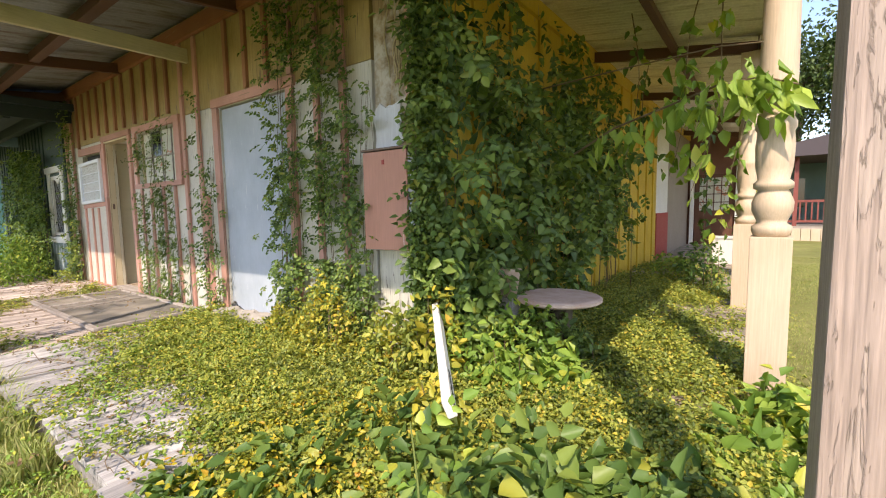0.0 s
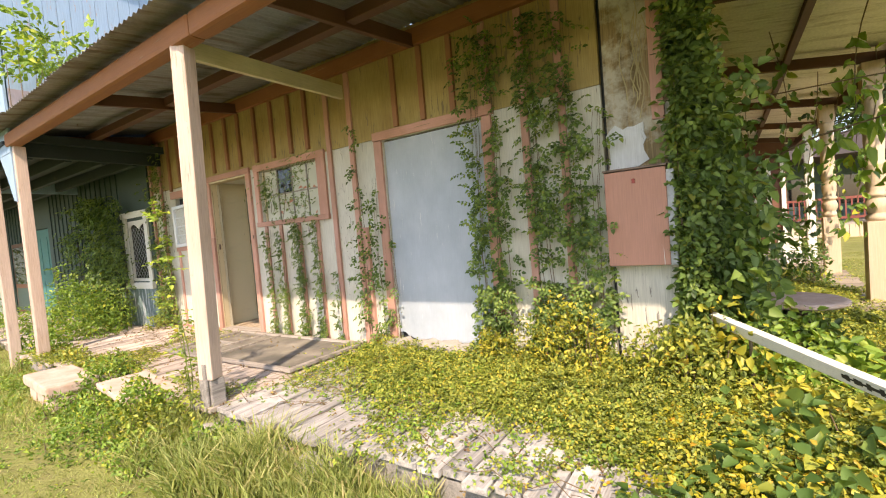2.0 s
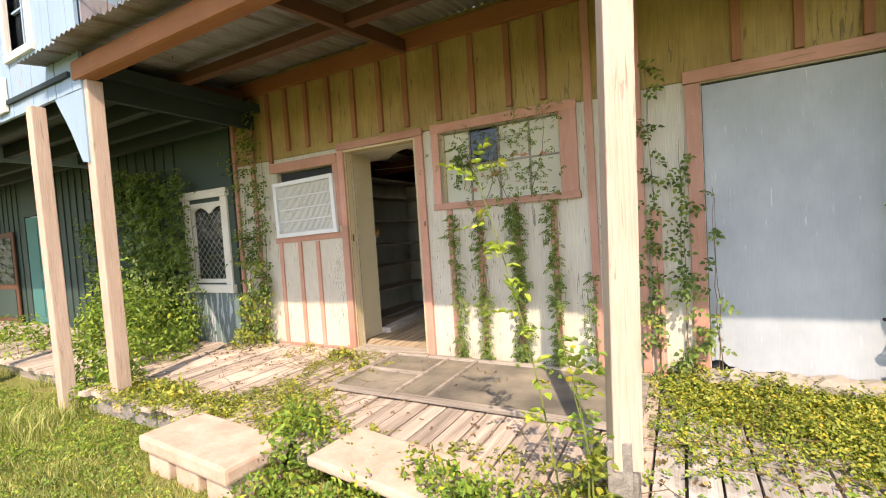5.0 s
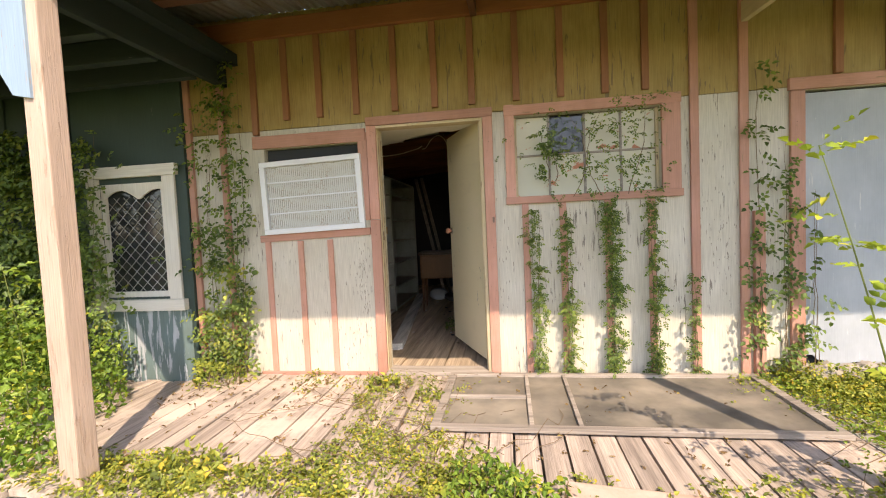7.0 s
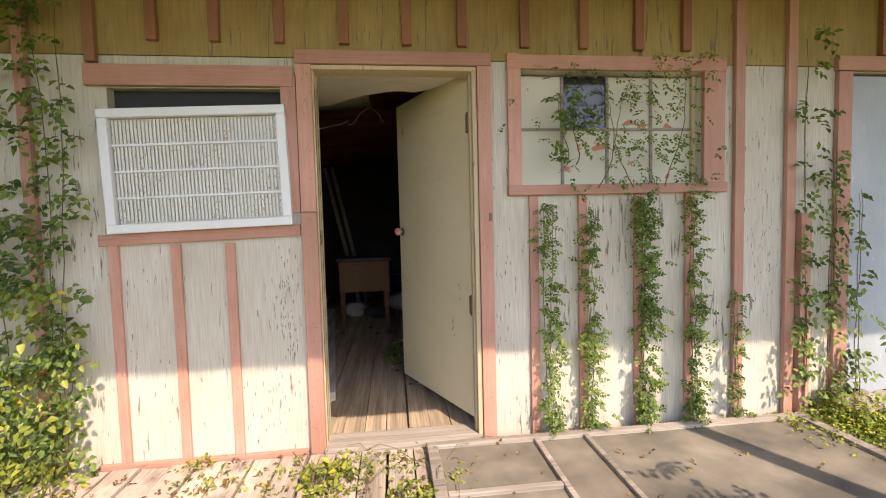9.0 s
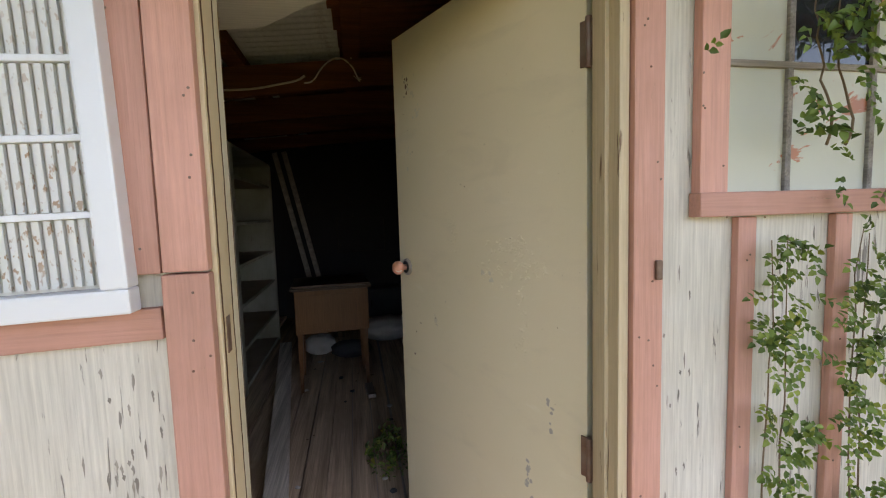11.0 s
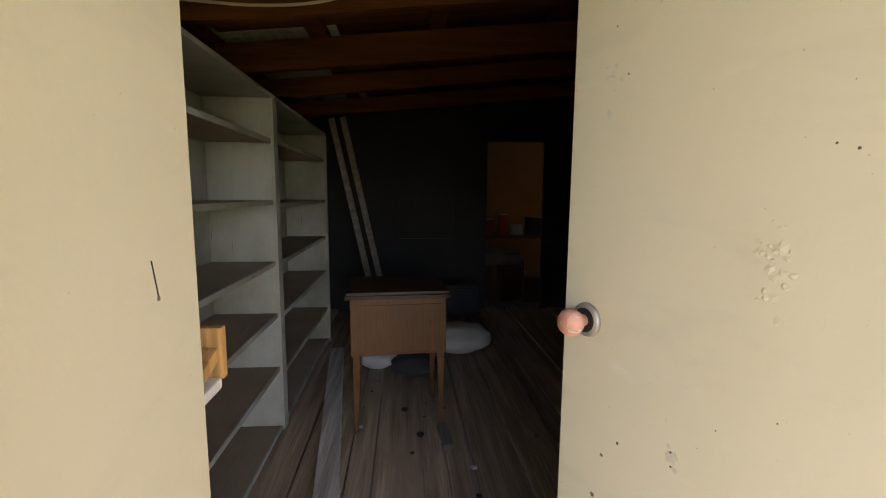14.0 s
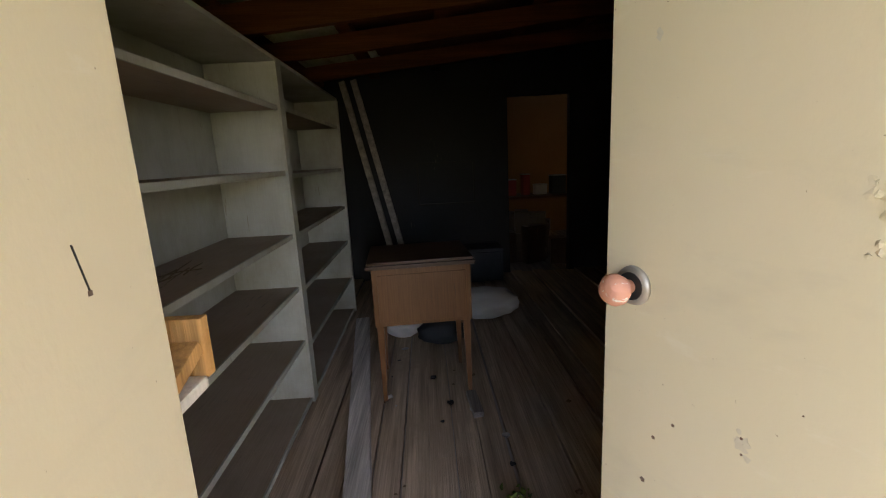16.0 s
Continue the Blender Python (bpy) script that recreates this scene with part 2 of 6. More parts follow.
GREY_METAL = tin("grey_box_metal", (0.5, 0.52, 0.54), (0.3, 0.28, 0.26), 0.3, "y")
RUST = tin("rusty_iron", (0.22, 0.17, 0.14), (0.2, 0.09, 0.05), 0.8, "y")
ALUMINIUM = Shader("white_aluminium", 0.42, 0.1).colour((0.74, 0.77, 0.8)).m
BLACK = Shader("black_rubber", 0.6).colour((0.02, 0.02, 0.02)).m
CABLE = Shader("cream_cable", 0.5).colour((0.6, 0.5, 0.36)).m
DARK_ROOF = Shader("dark_shingle", 0.9).colour((0.06, 0.045, 0.04)).m
PILLOW = Shader("dirty_white_cloth", 0.9).colour((0.5, 0.5, 0.5)).m
# Serves for cloth, and for near-black sheets that imitate shade behind openings.
DARK_CLOTH_AND_SHADE = Shader("dark_cloth_and_shade", 0.9).colour((0.04, 0.045, 0.05)).m

GLASS = Shader("window_glass", 0.05, specular=0.6).colour((0.02, 0.025, 0.03)).m
s = Shader("painted_over_glass", 0.35)
flaked = s.ramp(s.noise(5, 5, 7, detail=6, twist=1.0), (0.61, 0.0), (0.63, 1.0))
PAINTED_GLASS = s.colour(s.mix(flaked, s.mix(s.noise(3, 3, 3), (0.5, 0.53, 0.47), (0.64, 0.62, 0.48)), (0.5, 0.2, 0.12))).m
s = Shader("louvre_screen", 0.55, 0.2)
speck = s.mix(s.ramp(s.noise(6, 6, 3, detail=3), (0.4, 0.0), (0.65, 1.0)), (0.0, 0.0, 0.0), s.ramp(s.noise(90, 90, 60, detail=2), (0.6, 0.0), (0.66, 0.9)))
s.colour(s.mix(speck, (0.66, 0.67, 0.65), (0.34, 0.2, 0.1)))
LOUVRE = s.m
s = Shader("grimy_glass", 0.3)
LOUVRE_BACK = s.colour(s.mix(s.ramp(s.noise(26, 26, 12, detail=4), (0.5, 0.0), (0.75, 0.6)), (0.6, 0.59, 0.54), (0.46, 0.36, 0.25))).m
s = Shader("dusty_insect_screen", 0.9, specular=0.1)
dusty = s.mix(s.ramp(s.noise(3, 3, 3, detail=6), (0.35, 0.0), (0.7, 1.0)), (0.16, 0.15, 0.13), (0.36, 0.32, 0.26))
s.colour(dusty)
clear = s.add("ShaderNodeBsdfTransparent")
weave = s.add("ShaderNodeMixShader", Fac=s.ramp(s.noise(2, 2, 2, detail=4), (0.3, 0.62), (0.7, 0.9)))
s.t.links.new(clear.outputs[0], weave.inputs[1])
s.t.links.new(s.b.outputs[0], weave.inputs[2])
s.t.links.new(weave.outputs[0], s.t.nodes["Material Output"].inputs["Surface"])
SCREEN = s.m
s = Shader("lawn_soil", 0.95, specular=0.1)
tone = s.ramp(s.noise(0.5, 0.5, 0.5, detail=7, rough=0.7), (0.3, 0.0), (0.7, 1.0))
lawn = s.mix(tone, (0.12, 0.14, 0.035), (0.3, 0.3, 0.1))
lawn = s.mix(s.ramp(s.noise(7, 7, 7, detail=6, rough=0.7), (0.45, 0.0), (0.65, 0.6)), lawn, (0.2, 0.17, 0.08))
GROUND = s.colour(lawn).bump(s.noise(30, 30, 30, detail=5), 0.8, 0.03).m
s = Shader("pale_red_concrete", 0.85, specular=0.2)
SLAB = s.colour(s.mix(s.ramp(s.noise(6, 6, 6, detail=8, rough=0.7), (0.35, 0.0), (0.65, 1.0)), (0.5, 0.34, 0.26), (0.62, 0.48, 0.4))).bump(s.noise(40, 40, 40, detail=6), 0.5, 0.006).m
s = Shader("grey_stone", 0.9, specular=0.2)
STONE = s.colour(s.mix(s.noise(9, 9, 9, detail=7), (0.22, 0.2, 0.17), (0.46, 0.42, 0.36))).bump(s.noise(30, 30, 30, detail=6), 0.6, 0.01).m
s = Shader("tree_bark", 0.9, specular=0.1)
BARK = s.colour(s.mix(s.noise(25, 25, 4, detail=6), (0.07, 0.055, 0.04), (0.2, 0.16, 0.12))).bump(s.noise(40, 40, 6), 0.8, 0.02).m
STEM = Shader("vine_stem", 0.8).colour((0.17, 0.12, 0.07)).m
CRACK = Shader("dark_crack", 0.9).colour((0.09, 0.045, 0.02)).m
STRAW = Shader("dead_vine_stem", 0.85).colour((0.46, 0.38, 0.22)).m
GREEN_STEM = Shader("green_stem", 0.7).colour((0.16, 0.2, 0.05)).m
LEAF_RUSSET = leafy("russet_creeper_leaf", (0.25, 0.24, 0.03), (0.46, 0.42, 0.04), (0.66, 0.54, 0.05), (0.6, 0.3, 0.04), 0.14)
LEAF_WALL = leafy("wall_vine_leaf", (0.045, 0.085, 0.024), (0.12, 0.2, 0.048), (0.25, 0.35, 0.08), (0.3, 0.31, 0.06), 0.06)
LEAF_DARK = leafy("dark_vine_leaf", (0.03, 0.06, 0.018), (0.085, 0.15, 0.04), (0.2, 0.3, 0.075), (0.2, 0.25, 0.05), 0.04)
LEAF_COVER = leafy("creeper_leaf", (0.09, 0.13, 0.03), (0.26, 0.32, 0.06), (0.46, 0.48, 0.09), (0.6, 0.46, 0.07), 0.1)
LEAF_GOLD = leafy("yellowed_creeper_leaf", (0.2, 0.22, 0.04), (0.44, 0.43, 0.06), (0.62, 0.52, 0.07), (0.6, 0.38, 0.05), 0.12)
LEAF_FRESH = leafy("fresh_green_leaf", (0.09, 0.18, 0.03), (0.18, 0.31, 0.05), (0.34, 0.46, 0.08), (0.45, 0.45, 0.06), 0.12)
LEAF_BIG = leafy("broad_green_leaf", (0.06, 0.13, 0.03), (0.11, 0.2, 0.05), (0.22, 0.32, 0.07), (0.4, 0.4, 0.06), 0.08)
LEAF_LIME = leafy("lime_leaf", (0.16, 0.26, 0.04), (0.3, 0.42, 0.06), (0.45, 0.55, 0.09), (0.6, 0.58, 0.08), 0.12)
LEAF_DRY = leafy("dry_leaf", (0.1, 0.06, 0.03), (0.22, 0.14, 0.07), (0.36, 0.25, 0.13), (0.45, 0.34, 0.12), 0.15, 0.8)
TARNISHED = Shader("tarnished_metal", 0.45, 0.6).colour((0.42, 0.4, 0.36)).m
LEAF_TREE = leafy("tree_leaf", (0.03, 0.055, 0.02), (0.06, 0.1, 0.03), (0.11, 0.17, 0.05), (0.18, 0.2, 0.05), 0.05)
GRASS = leafy("grass_blade", (0.16, 0.21, 0.05), (0.3, 0.36, 0.1), (0.48, 0.5, 0.18), (0.58, 0.5, 0.25), 0.2, 0.6)

# ---- builders ----


def root_of(ob):
    while ob.parent:
        ob = ob.parent
    return ob


def thing(name, at, label, category, group=""):
    ob = new(name)
    ob.empty_display_size = 0.1
    ob.location = at
    return tagged(ob, label, category, group)


def part(name, bm, material, parent=None, label="", smooth=False):
    """One mesh object from a bmesh in world metres, under a thing, a part or a piece of the setting."""
    me = bpy.data.meshes.new(name)
    if parent:
        bmesh.ops.translate(bm, verts=bm.verts, vec=-root_of(parent).location)
    if smooth:
        for f in bm.faces:
            f.smooth = True
    bm.to_mesh(me)
    bm.free()
    me.materials.append(material)
    ob = new(name, me)
    ob.parent = parent
    return tagged(ob, label)


def structure(name, bm, material, label="", category=""):
    return tagged(part(name, bm, material), label, category, kind="structure")


def box(bm, x0, x1, y0, y1, z0, z1, bevel=0.0, m=None):
    made = bmesh.ops.create_cube(bm, size=1.0)["verts"]
    for v in made:
        v.co = Vector((x0 + (v.co.x + 0.5) * (x1 - x0), y0 + (v.co.y + 0.5) * (y1 - y0), z0 + (v.co.z + 0.5) * (z1 - z0)))
    if bevel:
        edges = {e for v in made for e in v.link_edges}
        out = bmesh.ops.bevel(bm, geom=list(edges), offset=bevel, segments=2, affect="EDGES", profile=0.6)
        made = list({v for f in out["faces"] for v in f.verts} | {v for v in made if v.is_valid})
    if m:
        bmesh.ops.transform(bm, matrix=m, verts=made)
    return bm


def slab(x0, x1, y0, y1, z0, z1, bevel=0.0, m=None):
    return box(bmesh.new(), x0, x1, y0, y1, z0, z1, bevel, m)


def beam(a, b, w, h, bevel=0.006, turn=0.0):
    """A straight timber from a to b, w wide and h high."""
    a, b = Vector(a), Vector(b)
    d = b - a
    q = d.to_track_quat("X", "Z").to_matrix().to_4x4()
    m = Matrix.Translation(a) @ q @ Matrix.Rotation(radians(turn), 4, "X")
    return slab(0, d.length, -w / 2, w / 2, -h / 2, h / 2, bevel, m)


def lathe(profile, sides=20, at=(0, 0, 0)):
    bm = bmesh.new()
    rings = []
    for r, z in profile:
        rings.append([bm.verts.new((at[0] + r * math.cos(k * math.tau / sides), at[1] + r * math.sin(k * math.tau / sides), at[2] + z)) for k in range(sides)])
    for a, b in zip(rings, rings[1:]):
        for k in range(sides):
            bm.faces.new((a[k], a[(k + 1) % sides], b[(k + 1) % sides], b[k]))
    bm.faces.new(rings[0][::-1])
    bm.faces.new(rings[-1])
    return bm


def tube(points, r0, r1=None, sides=6, bm=None):
    """A round stem or cable through the points, tapering from r0 to r1."""
    bm = bm or bmesh.new()
    r1 = r0 if r1 is None else r1
    pts = [Vector(p) for p in points]
    rings = []
    for i, p in enumerate(pts):
        d = (pts[min(i + 1, len(pts) - 1)] - pts[max(i - 1, 0)]).normalized()
        u = d.orthogonal().normalized()
        w = d.cross(u)
        r = r0 + (r1 - r0) * i / (len(pts) - 1)
        rings.append([bm.verts.new(p + r * (math.cos(k * math.tau / sides) * u + math.sin(k * math.tau / sides) * w)) for k in range(sides)])
    for a, b in zip(rings, rings[1:]):
        for k in range(sides):
            bm.faces.new((a[k], a[(k + 1) % sides], b[(k + 1) % sides], b[k]))
    bm.faces.new(rings[0][::-1])
    bm.faces.new(rings[-1])
    return bm


def sheet_mesh(name, verts, faces, material):
    """A mesh from arrays: verts (n, 3) and faces (m, 3 or 4)."""
    me = bpy.data.meshes.new(name)
    n, k = faces.shape
    me.vertices.add(len(verts))
    me.vertices.foreach_set("co", np.ascontiguousarray(verts, dtype=np.float32).ravel())
    me.loops.add(n * k)
    me.loops.foreach_set("vertex_index", np.ascontiguousarray(faces, dtype=np.int32).ravel())
    me.polygons.add(n)
    me.polygons.foreach_set("loop_start", np.arange(0, n * k, k, dtype=np.int32))
    me.update(calc_edges=True)
    me.validate()
    me.materials.append(material)
    return me


def unit(v):
    return v / np.maximum(np.linalg.norm(v, axis=-1, keepdims=True), 1e-6)


def leaf_arrays(base, way, up, length, width, rng):
    """Ovate leaves folded along the midrib: six points and two quads each."""
    way = unit(way)
    side = unit(np.cross(way, up))
    up = np.cross(side, way)
    n = len(base)
    L, W = length[:, None], width[:, None]
    fold = W * rng.uniform(0.1, 0.45, (n, 1))
    droop = L * rng.uniform(0.0, 0.3, (n, 1))
    tip = base + way * L - up * droop
    l1 = base + way * L * 0.32 + side * W * 0.5 + up * fold
    l2 = base + way * L * 0.68 + side * W * 0.36 + up * (fold * 0.7 - droop * 0.5)
    r1 = base + way * L * 0.32 - side * W * 0.5 + up * fold
    r2 = base + way * L * 0.68 - side * W * 0.36 + up * (fold * 0.7 - droop * 0.5)
    verts = np.stack([base, l1, l2, tip, r2, r1], axis=1).reshape(-1, 3)
    k = np.arange(n)[:, None] * 6
    faces = np.concatenate([k + np.array([[0, 1, 2, 3]]), k + np.array([[0, 3, 4, 5]])])
    return verts, faces


def sprays(base, way, up, length, pairs, leaf, rng):
    """Feathered leaves: pairs of leaflets along a stalk and one at its end."""
    way = unit(way)
    side = unit(np.cross(way, up))
    up = np.cross(side, way)
    B, D, U, S = [], [], [], []
    n = len(base)
    for k in range(pairs):
        f = (k + 0.7) / (pairs + 0.4)
        at = base + way * (length * f)[:, None] - up * (length * 0.25 * f * f)[:, None]
        for sgn in (-1, 1):
            B.append(at)
            D.append(way * 0.55 + sgn * side + up * rng.uniform(-0.35, 0.2, (n, 1)))
            U.append(up + rng.normal(0, 0.25, (n, 3)))
            S.append(leaf * rng.uniform(0.75, 1.15, n))
    B.append(base + way * length[:, None] - up * (length * 0.25)[:, None])
    D.append(way - up * 0.3)
    U.append(up)
    S.append(leaf * rng.uniform(0.9, 1.3, n))
    S = np.concatenate(S)
    return leaf_arrays(np.concatenate(B), np.concatenate(D), np.concatenate(U), S, S * rng.uniform(0.55, 0.78, len(S)), rng)


def leaves_under(name, arrays, material, parent, label=""):
    verts, faces = arrays
    ob = new(name, sheet_mesh(name, verts - np.array(root_of(parent).location), faces, material))
    ob.parent = parent
    return tagged(ob, label)


def waves(x, y, seed):
    """A smooth field of patches between about -1 and 1."""
    r = np.random.default_rng(seed)
    total = 0
    for k in (0.9, 1.7, 3.1, 5.3):
        a, p, q = r.uniform(0, math.tau, 3)
        total = total + np.sin(k * 2.2 * (x * np.cos(a) + y * np.sin(a)) + p) * np.cos(k * 1.7 * (y * np.cos(a) - x * np.sin(a)) + q) / (k ** 0.5)
    return total / 2.0


# ---- the ground ----
FLOOR = 0.2
WALL = 2.26


def ground_sheet():
    bm = bmesh.new()
    xs = [-400, -150, -60, -30] + [-20 + 0.5 * k for k in range(61)] + [20, 40, 90, 200, 400]
    ys = [-400, -150, -60, -20, -10] + [-6 + 0.5 * k for k in range(61)] + [30, 45, 90, 200, 400]
    grid = [[bm.verts.new((x, y, 0.03 * math.sin(0.9 * x + 0.4 * y) * math.sin(0.7 * y + 1) if abs(x) < 30 and abs(y) < 40 else 0.0)) for y in ys] for x in xs]
    for i in range(len(xs) - 1):
        for j in range(len(ys) - 1):
            bm.faces.new((grid[i][j], grid[i + 1][j], grid[i + 1][j + 1], grid[i][j + 1]))
    return bm


structure("ground", ground_sheet(), GROUND, "dry mown lawn with bare patches", "ground")

# ---- main building: walls with openings ----
T = 0.1


def wall_with_holes(x0, x1, z0, z1, y0, y1, holes):
    """A wall along x; holes are (x0, x1, z0, z1), none above another."""
    bm = bmesh.new()
    x = x0
    for a, b, c, d in sorted(holes):
        box(bm, x, a, y0, y1, z0, z1)
        if c > z0:
            box(bm, a, b, y0, y1, z0, c)
        if d < z1:
            box(bm, a, b, y0, y1, d, z1)
        x = b
    box(bm, x, x1, y0, y1, z0, z1)
    return bm


SEAM = 2.33
DOOR = (-7.306, -6.415, 0.12, 2.295)
LOUV = (-8.31, -7.46, 1.42, 2.17)
WIND = (-6.17, -5.07, 1.64, 2.285)
BLUE = (-4.09, -2.96, 0.24, 2.3)
wall = structure("wall_south", wall_with_holes(-9.02, -1.96, 0.12, SEAM, WALL, WALL + T, [DOOR, LOUV, WIND, BLUE]), PANEL_LOW, "whitish flaking plywood wall with pink battens", "wall")
top_panel = structure("wall_south_top", slab(-9.02, -1.96, WALL - 0.004, WALL + T - 0.004, SEAM + 0.004, 3.3), PANEL_TOP, "ochre stained upper wall boards with battens", "wall")
structure("wall_corner", slab(-1.93, -1.5, WALL, WALL + T, 0.12, 3.3), CORNER_WOOD, "peeled bare plywood at the house corner", "wall")
# Dark strip painted in as the shade of the open joint.
structure("wall_corner_backing", slab(-1.96, -1.93, WALL + 0.05, WALL + T, 0.12, 3.3), DARK_CLOTH_AND_SHADE, "near-black strip as the shade in the gap beside the corner panel", "wall")
structure("wall_corner_low", slab(-1.928, -1.5, WALL - 0.004, WALL - 0.0005, 0.13, 0.98), PANEL_LOW, "white painted board below the meter box", "wall")
east = structure("wall_east", slab(-1.6, -1.5, WALL + T, 9.9, 0.1, 3.3), YELLOW_WALL, "bright yellow board wall under the side porch", "wall")
structure("wall_east_white", slab(-1.6, -1.5, 9.9, 11.2, 1.1, 3.3), WHITE, "white upper panel of the side wall", "wall")
structure("wall_east_red", slab(-1.6, -1.48, 9.9, 11.2, 0.1, 1.1), RED_PAINT, "dark red lower panel of the side wall", "wall")
structure("wall_end", slab(-1.6, 0.1, 14.4, 14.5, 0.1, 3.3), painted("brown_end_wall_paint", (0.2, 0.09, 0.06), peel=0.4), "dark brown wall at the porch end", "wall")
structure("wall_east_far", slab(-1.6, -1.5, 11.2, 14.4, 0.1, 3.3), painted("grey_brown_far_paint", (0.3, 0.25, 0.2), peel=0.4), "weathered wall further along the porch", "wall")

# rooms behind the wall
# Near-black wall colour stands in for the gloom of the unlit room.
INNER = painted("inner_wall_gloom_paint", (0.022, 0.026, 0.032), peel=0.3, dirt=0.6)
structure("wall_inner_west", slab(-8.5, -8.4, WALL + T, 7.7, 0.12, 3.2), INNER, "plastered wall behind the shelves, coloured near black for the room's gloom", "wall")
structure("wall_inner_east", slab(-3.0, -2.9, WALL + T, 7.7, 0.12, 3.2), INNER, "inner wall coloured near black for the room's gloom", "wall")
structure("wall_inner_north", wall_with_holes(-8.4, -3.0, 0.12, 3.2, 7.7, 7.8, [(-6.2, -5.47, 0.12, 2.28)]), INNER, "back wall with an open doorway, coloured near black for the room's gloom", "wall")
PINE = painted("orange_pine_wall", (0.3, 0.15, 0.05), peel=0.2, dirt=0.4)
structure("wall_back_room", slab(-8.4, -3.0, 10.6, 10.7, 0.12, 3.2), PINE, "orange pine boarding in the back room", "wall")
structure("wall_back_room_west", slab(-8.5, -8.4, 7.8, 10.7, 0.12, 3.2), PINE, "pine boarded side wall of the back room", "wall")
# Opening added in an unseen wall so daylight reaches the back room.
structure("wall_back_room_east", wall_with_holes(7.8, 10.7, 0.12, 3.2, 2.9, 3.0, [(8.6, 9.9, 0.9, 2.1)]), PINE, "unseen pine boarded wall with an opening added to let daylight in", "wall").matrix_world = pose(0, 0, 0, 0, 0, 90)
structure("subfloor", slab(-8.5, -1.6, WALL + T, 10.7, 0.0, 0.185), OLD_WOOD, "rough floor joists under the boards", "floor")
# Unseen flat roof shuts out the sky, but stops short beside that opening.
structure("roof_sheet_inside", slab(-9.0, -2.92, WALL + T, 10.8, 3.3, 3.34), TIN, "unseen flat tin roof that keeps daylight out of the rooms", "ceiling")

# ---- neighbour: green ground floor and blue upper floor ----
green = structure("wall_green", wall_with_holes(-17.5, -9.03, 0.05, 3.1, 2.2, 2.3, [(-15.0, -13.9, 0.15, 2.15), (-9.9, -9.25, 0.92, 1.95)]), GREEN_WALL, "dark green board wall under the neighbour's balcony", "wall")
structure("wall_green_low", slab(-10.3, -9.07, 2.194, 2.1985, 0.1, 0.8), painted("worn_blue_green_paint", (0.16, 0.24, 0.25), (0.42, 0.46, 0.5), peel=1.3, dirt=0.7, fine=0.4), "worn blue green boards with pale patches", "wall")
structure("wall_green_side", slab(-9.06, -8.98, 2.3, 2.36, 0.1, 3.3), GREEN_WALL, "edge of the green wall", "wall")
# Added near-black sheet plays the unlit space behind the green wall's openings.
structure("wall_green_backing", slab(-17.5, -9.03, 3.4, 3.5, 0.05, 3.1), DARK_CLOTH_AND_SHADE, "near-black sheet for the unlit space behind the green windows", "wall")
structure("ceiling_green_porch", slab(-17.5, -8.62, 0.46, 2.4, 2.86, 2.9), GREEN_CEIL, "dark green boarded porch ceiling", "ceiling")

# ---- porch floors ----
structure("deck_frame", slab(-8.95, 0.4, 0.52, WALL - 0.01, 0.0, 0.14), OLD_WOOD, "dark joists under the porch boards", "floor")
structure("side_deck_frame", slab(-1.48, 0.28, WALL + 0.01, 14.3, 0.0, 0.1), OLD_WOOD, "joists under the side porch boards", "floor")
structure("deck_frame_green", slab(-17.5, -8.97, 0.75, 2.18, 0.0, 0.12), OLD_WOOD_X, "board floor under the neighbour's balcony", "floor")

# ---- trim on the main wall ----


def trim(name, x0, x1, z0, z1, material=PINK, out=0.028, parent=wall, back=0.0):
    return part(name, slab(x0, x1, WALL - out, WALL - back - 0.001, z0, z1, 0.004), material, parent)


# casing of the doorway
trim("door_casing", -7.378, -7.296, 0.2, 1.518, out=0.034)
trim("door_casing", -7.376, -7.297, 1.522, 2.294, out=0.03)
trim("door_casing", -6.414, -6.338, 0.2, 2.294, out=0.034)
trim("door_head", -7.38, -6.335, 2.296, 2.366, PINK_X, out=0.036)
# casing of the louvred window
trim("window_casing", -7.458, -7.38, 1.52, 2.25, out=0.026)
trim("window_head", -8.4, -7.39, 2.175, 2.28, PINK_X, out=0.032)
part("window_apron", slab(-0.5, 0.5, WALL - 0.024, WALL - 0.001, -0.03, 0.03, 0.004, pose(-7.885, 0, 1.412, 0, -1.7, 0)), PINK_X, wall)
# casing of the painted window
trim("window_casing", -6.242, -6.166, 1.592, 2.37, out=0.03)
trim("window_casing", -5.07, -4.935, 1.592, 2.35, out=0.03)
trim("window_head", -6.245, -4.93, 2.285, 2.362, PINK_X, out=0.034)
trim("window_sill", -6.248, -4.925, 1.588, 1.645, PINK_X, out=0.04)
# casing of the boarded opening
trim("opening_casing", -4.19, -4.095, 0.2, 2.3, out=0.03)
trim("opening_casing", -2.955, -2.86, 0.25, 2.3, out=0.03)
trim("opening_head", -4.2, -2.84, 2.305, 2.39, PINK_X, out=0.034)
# skirting under the louvred window
trim("skirting", -8.45, -7.39, 0.16, 0.225, PINK_X, out=0.024)

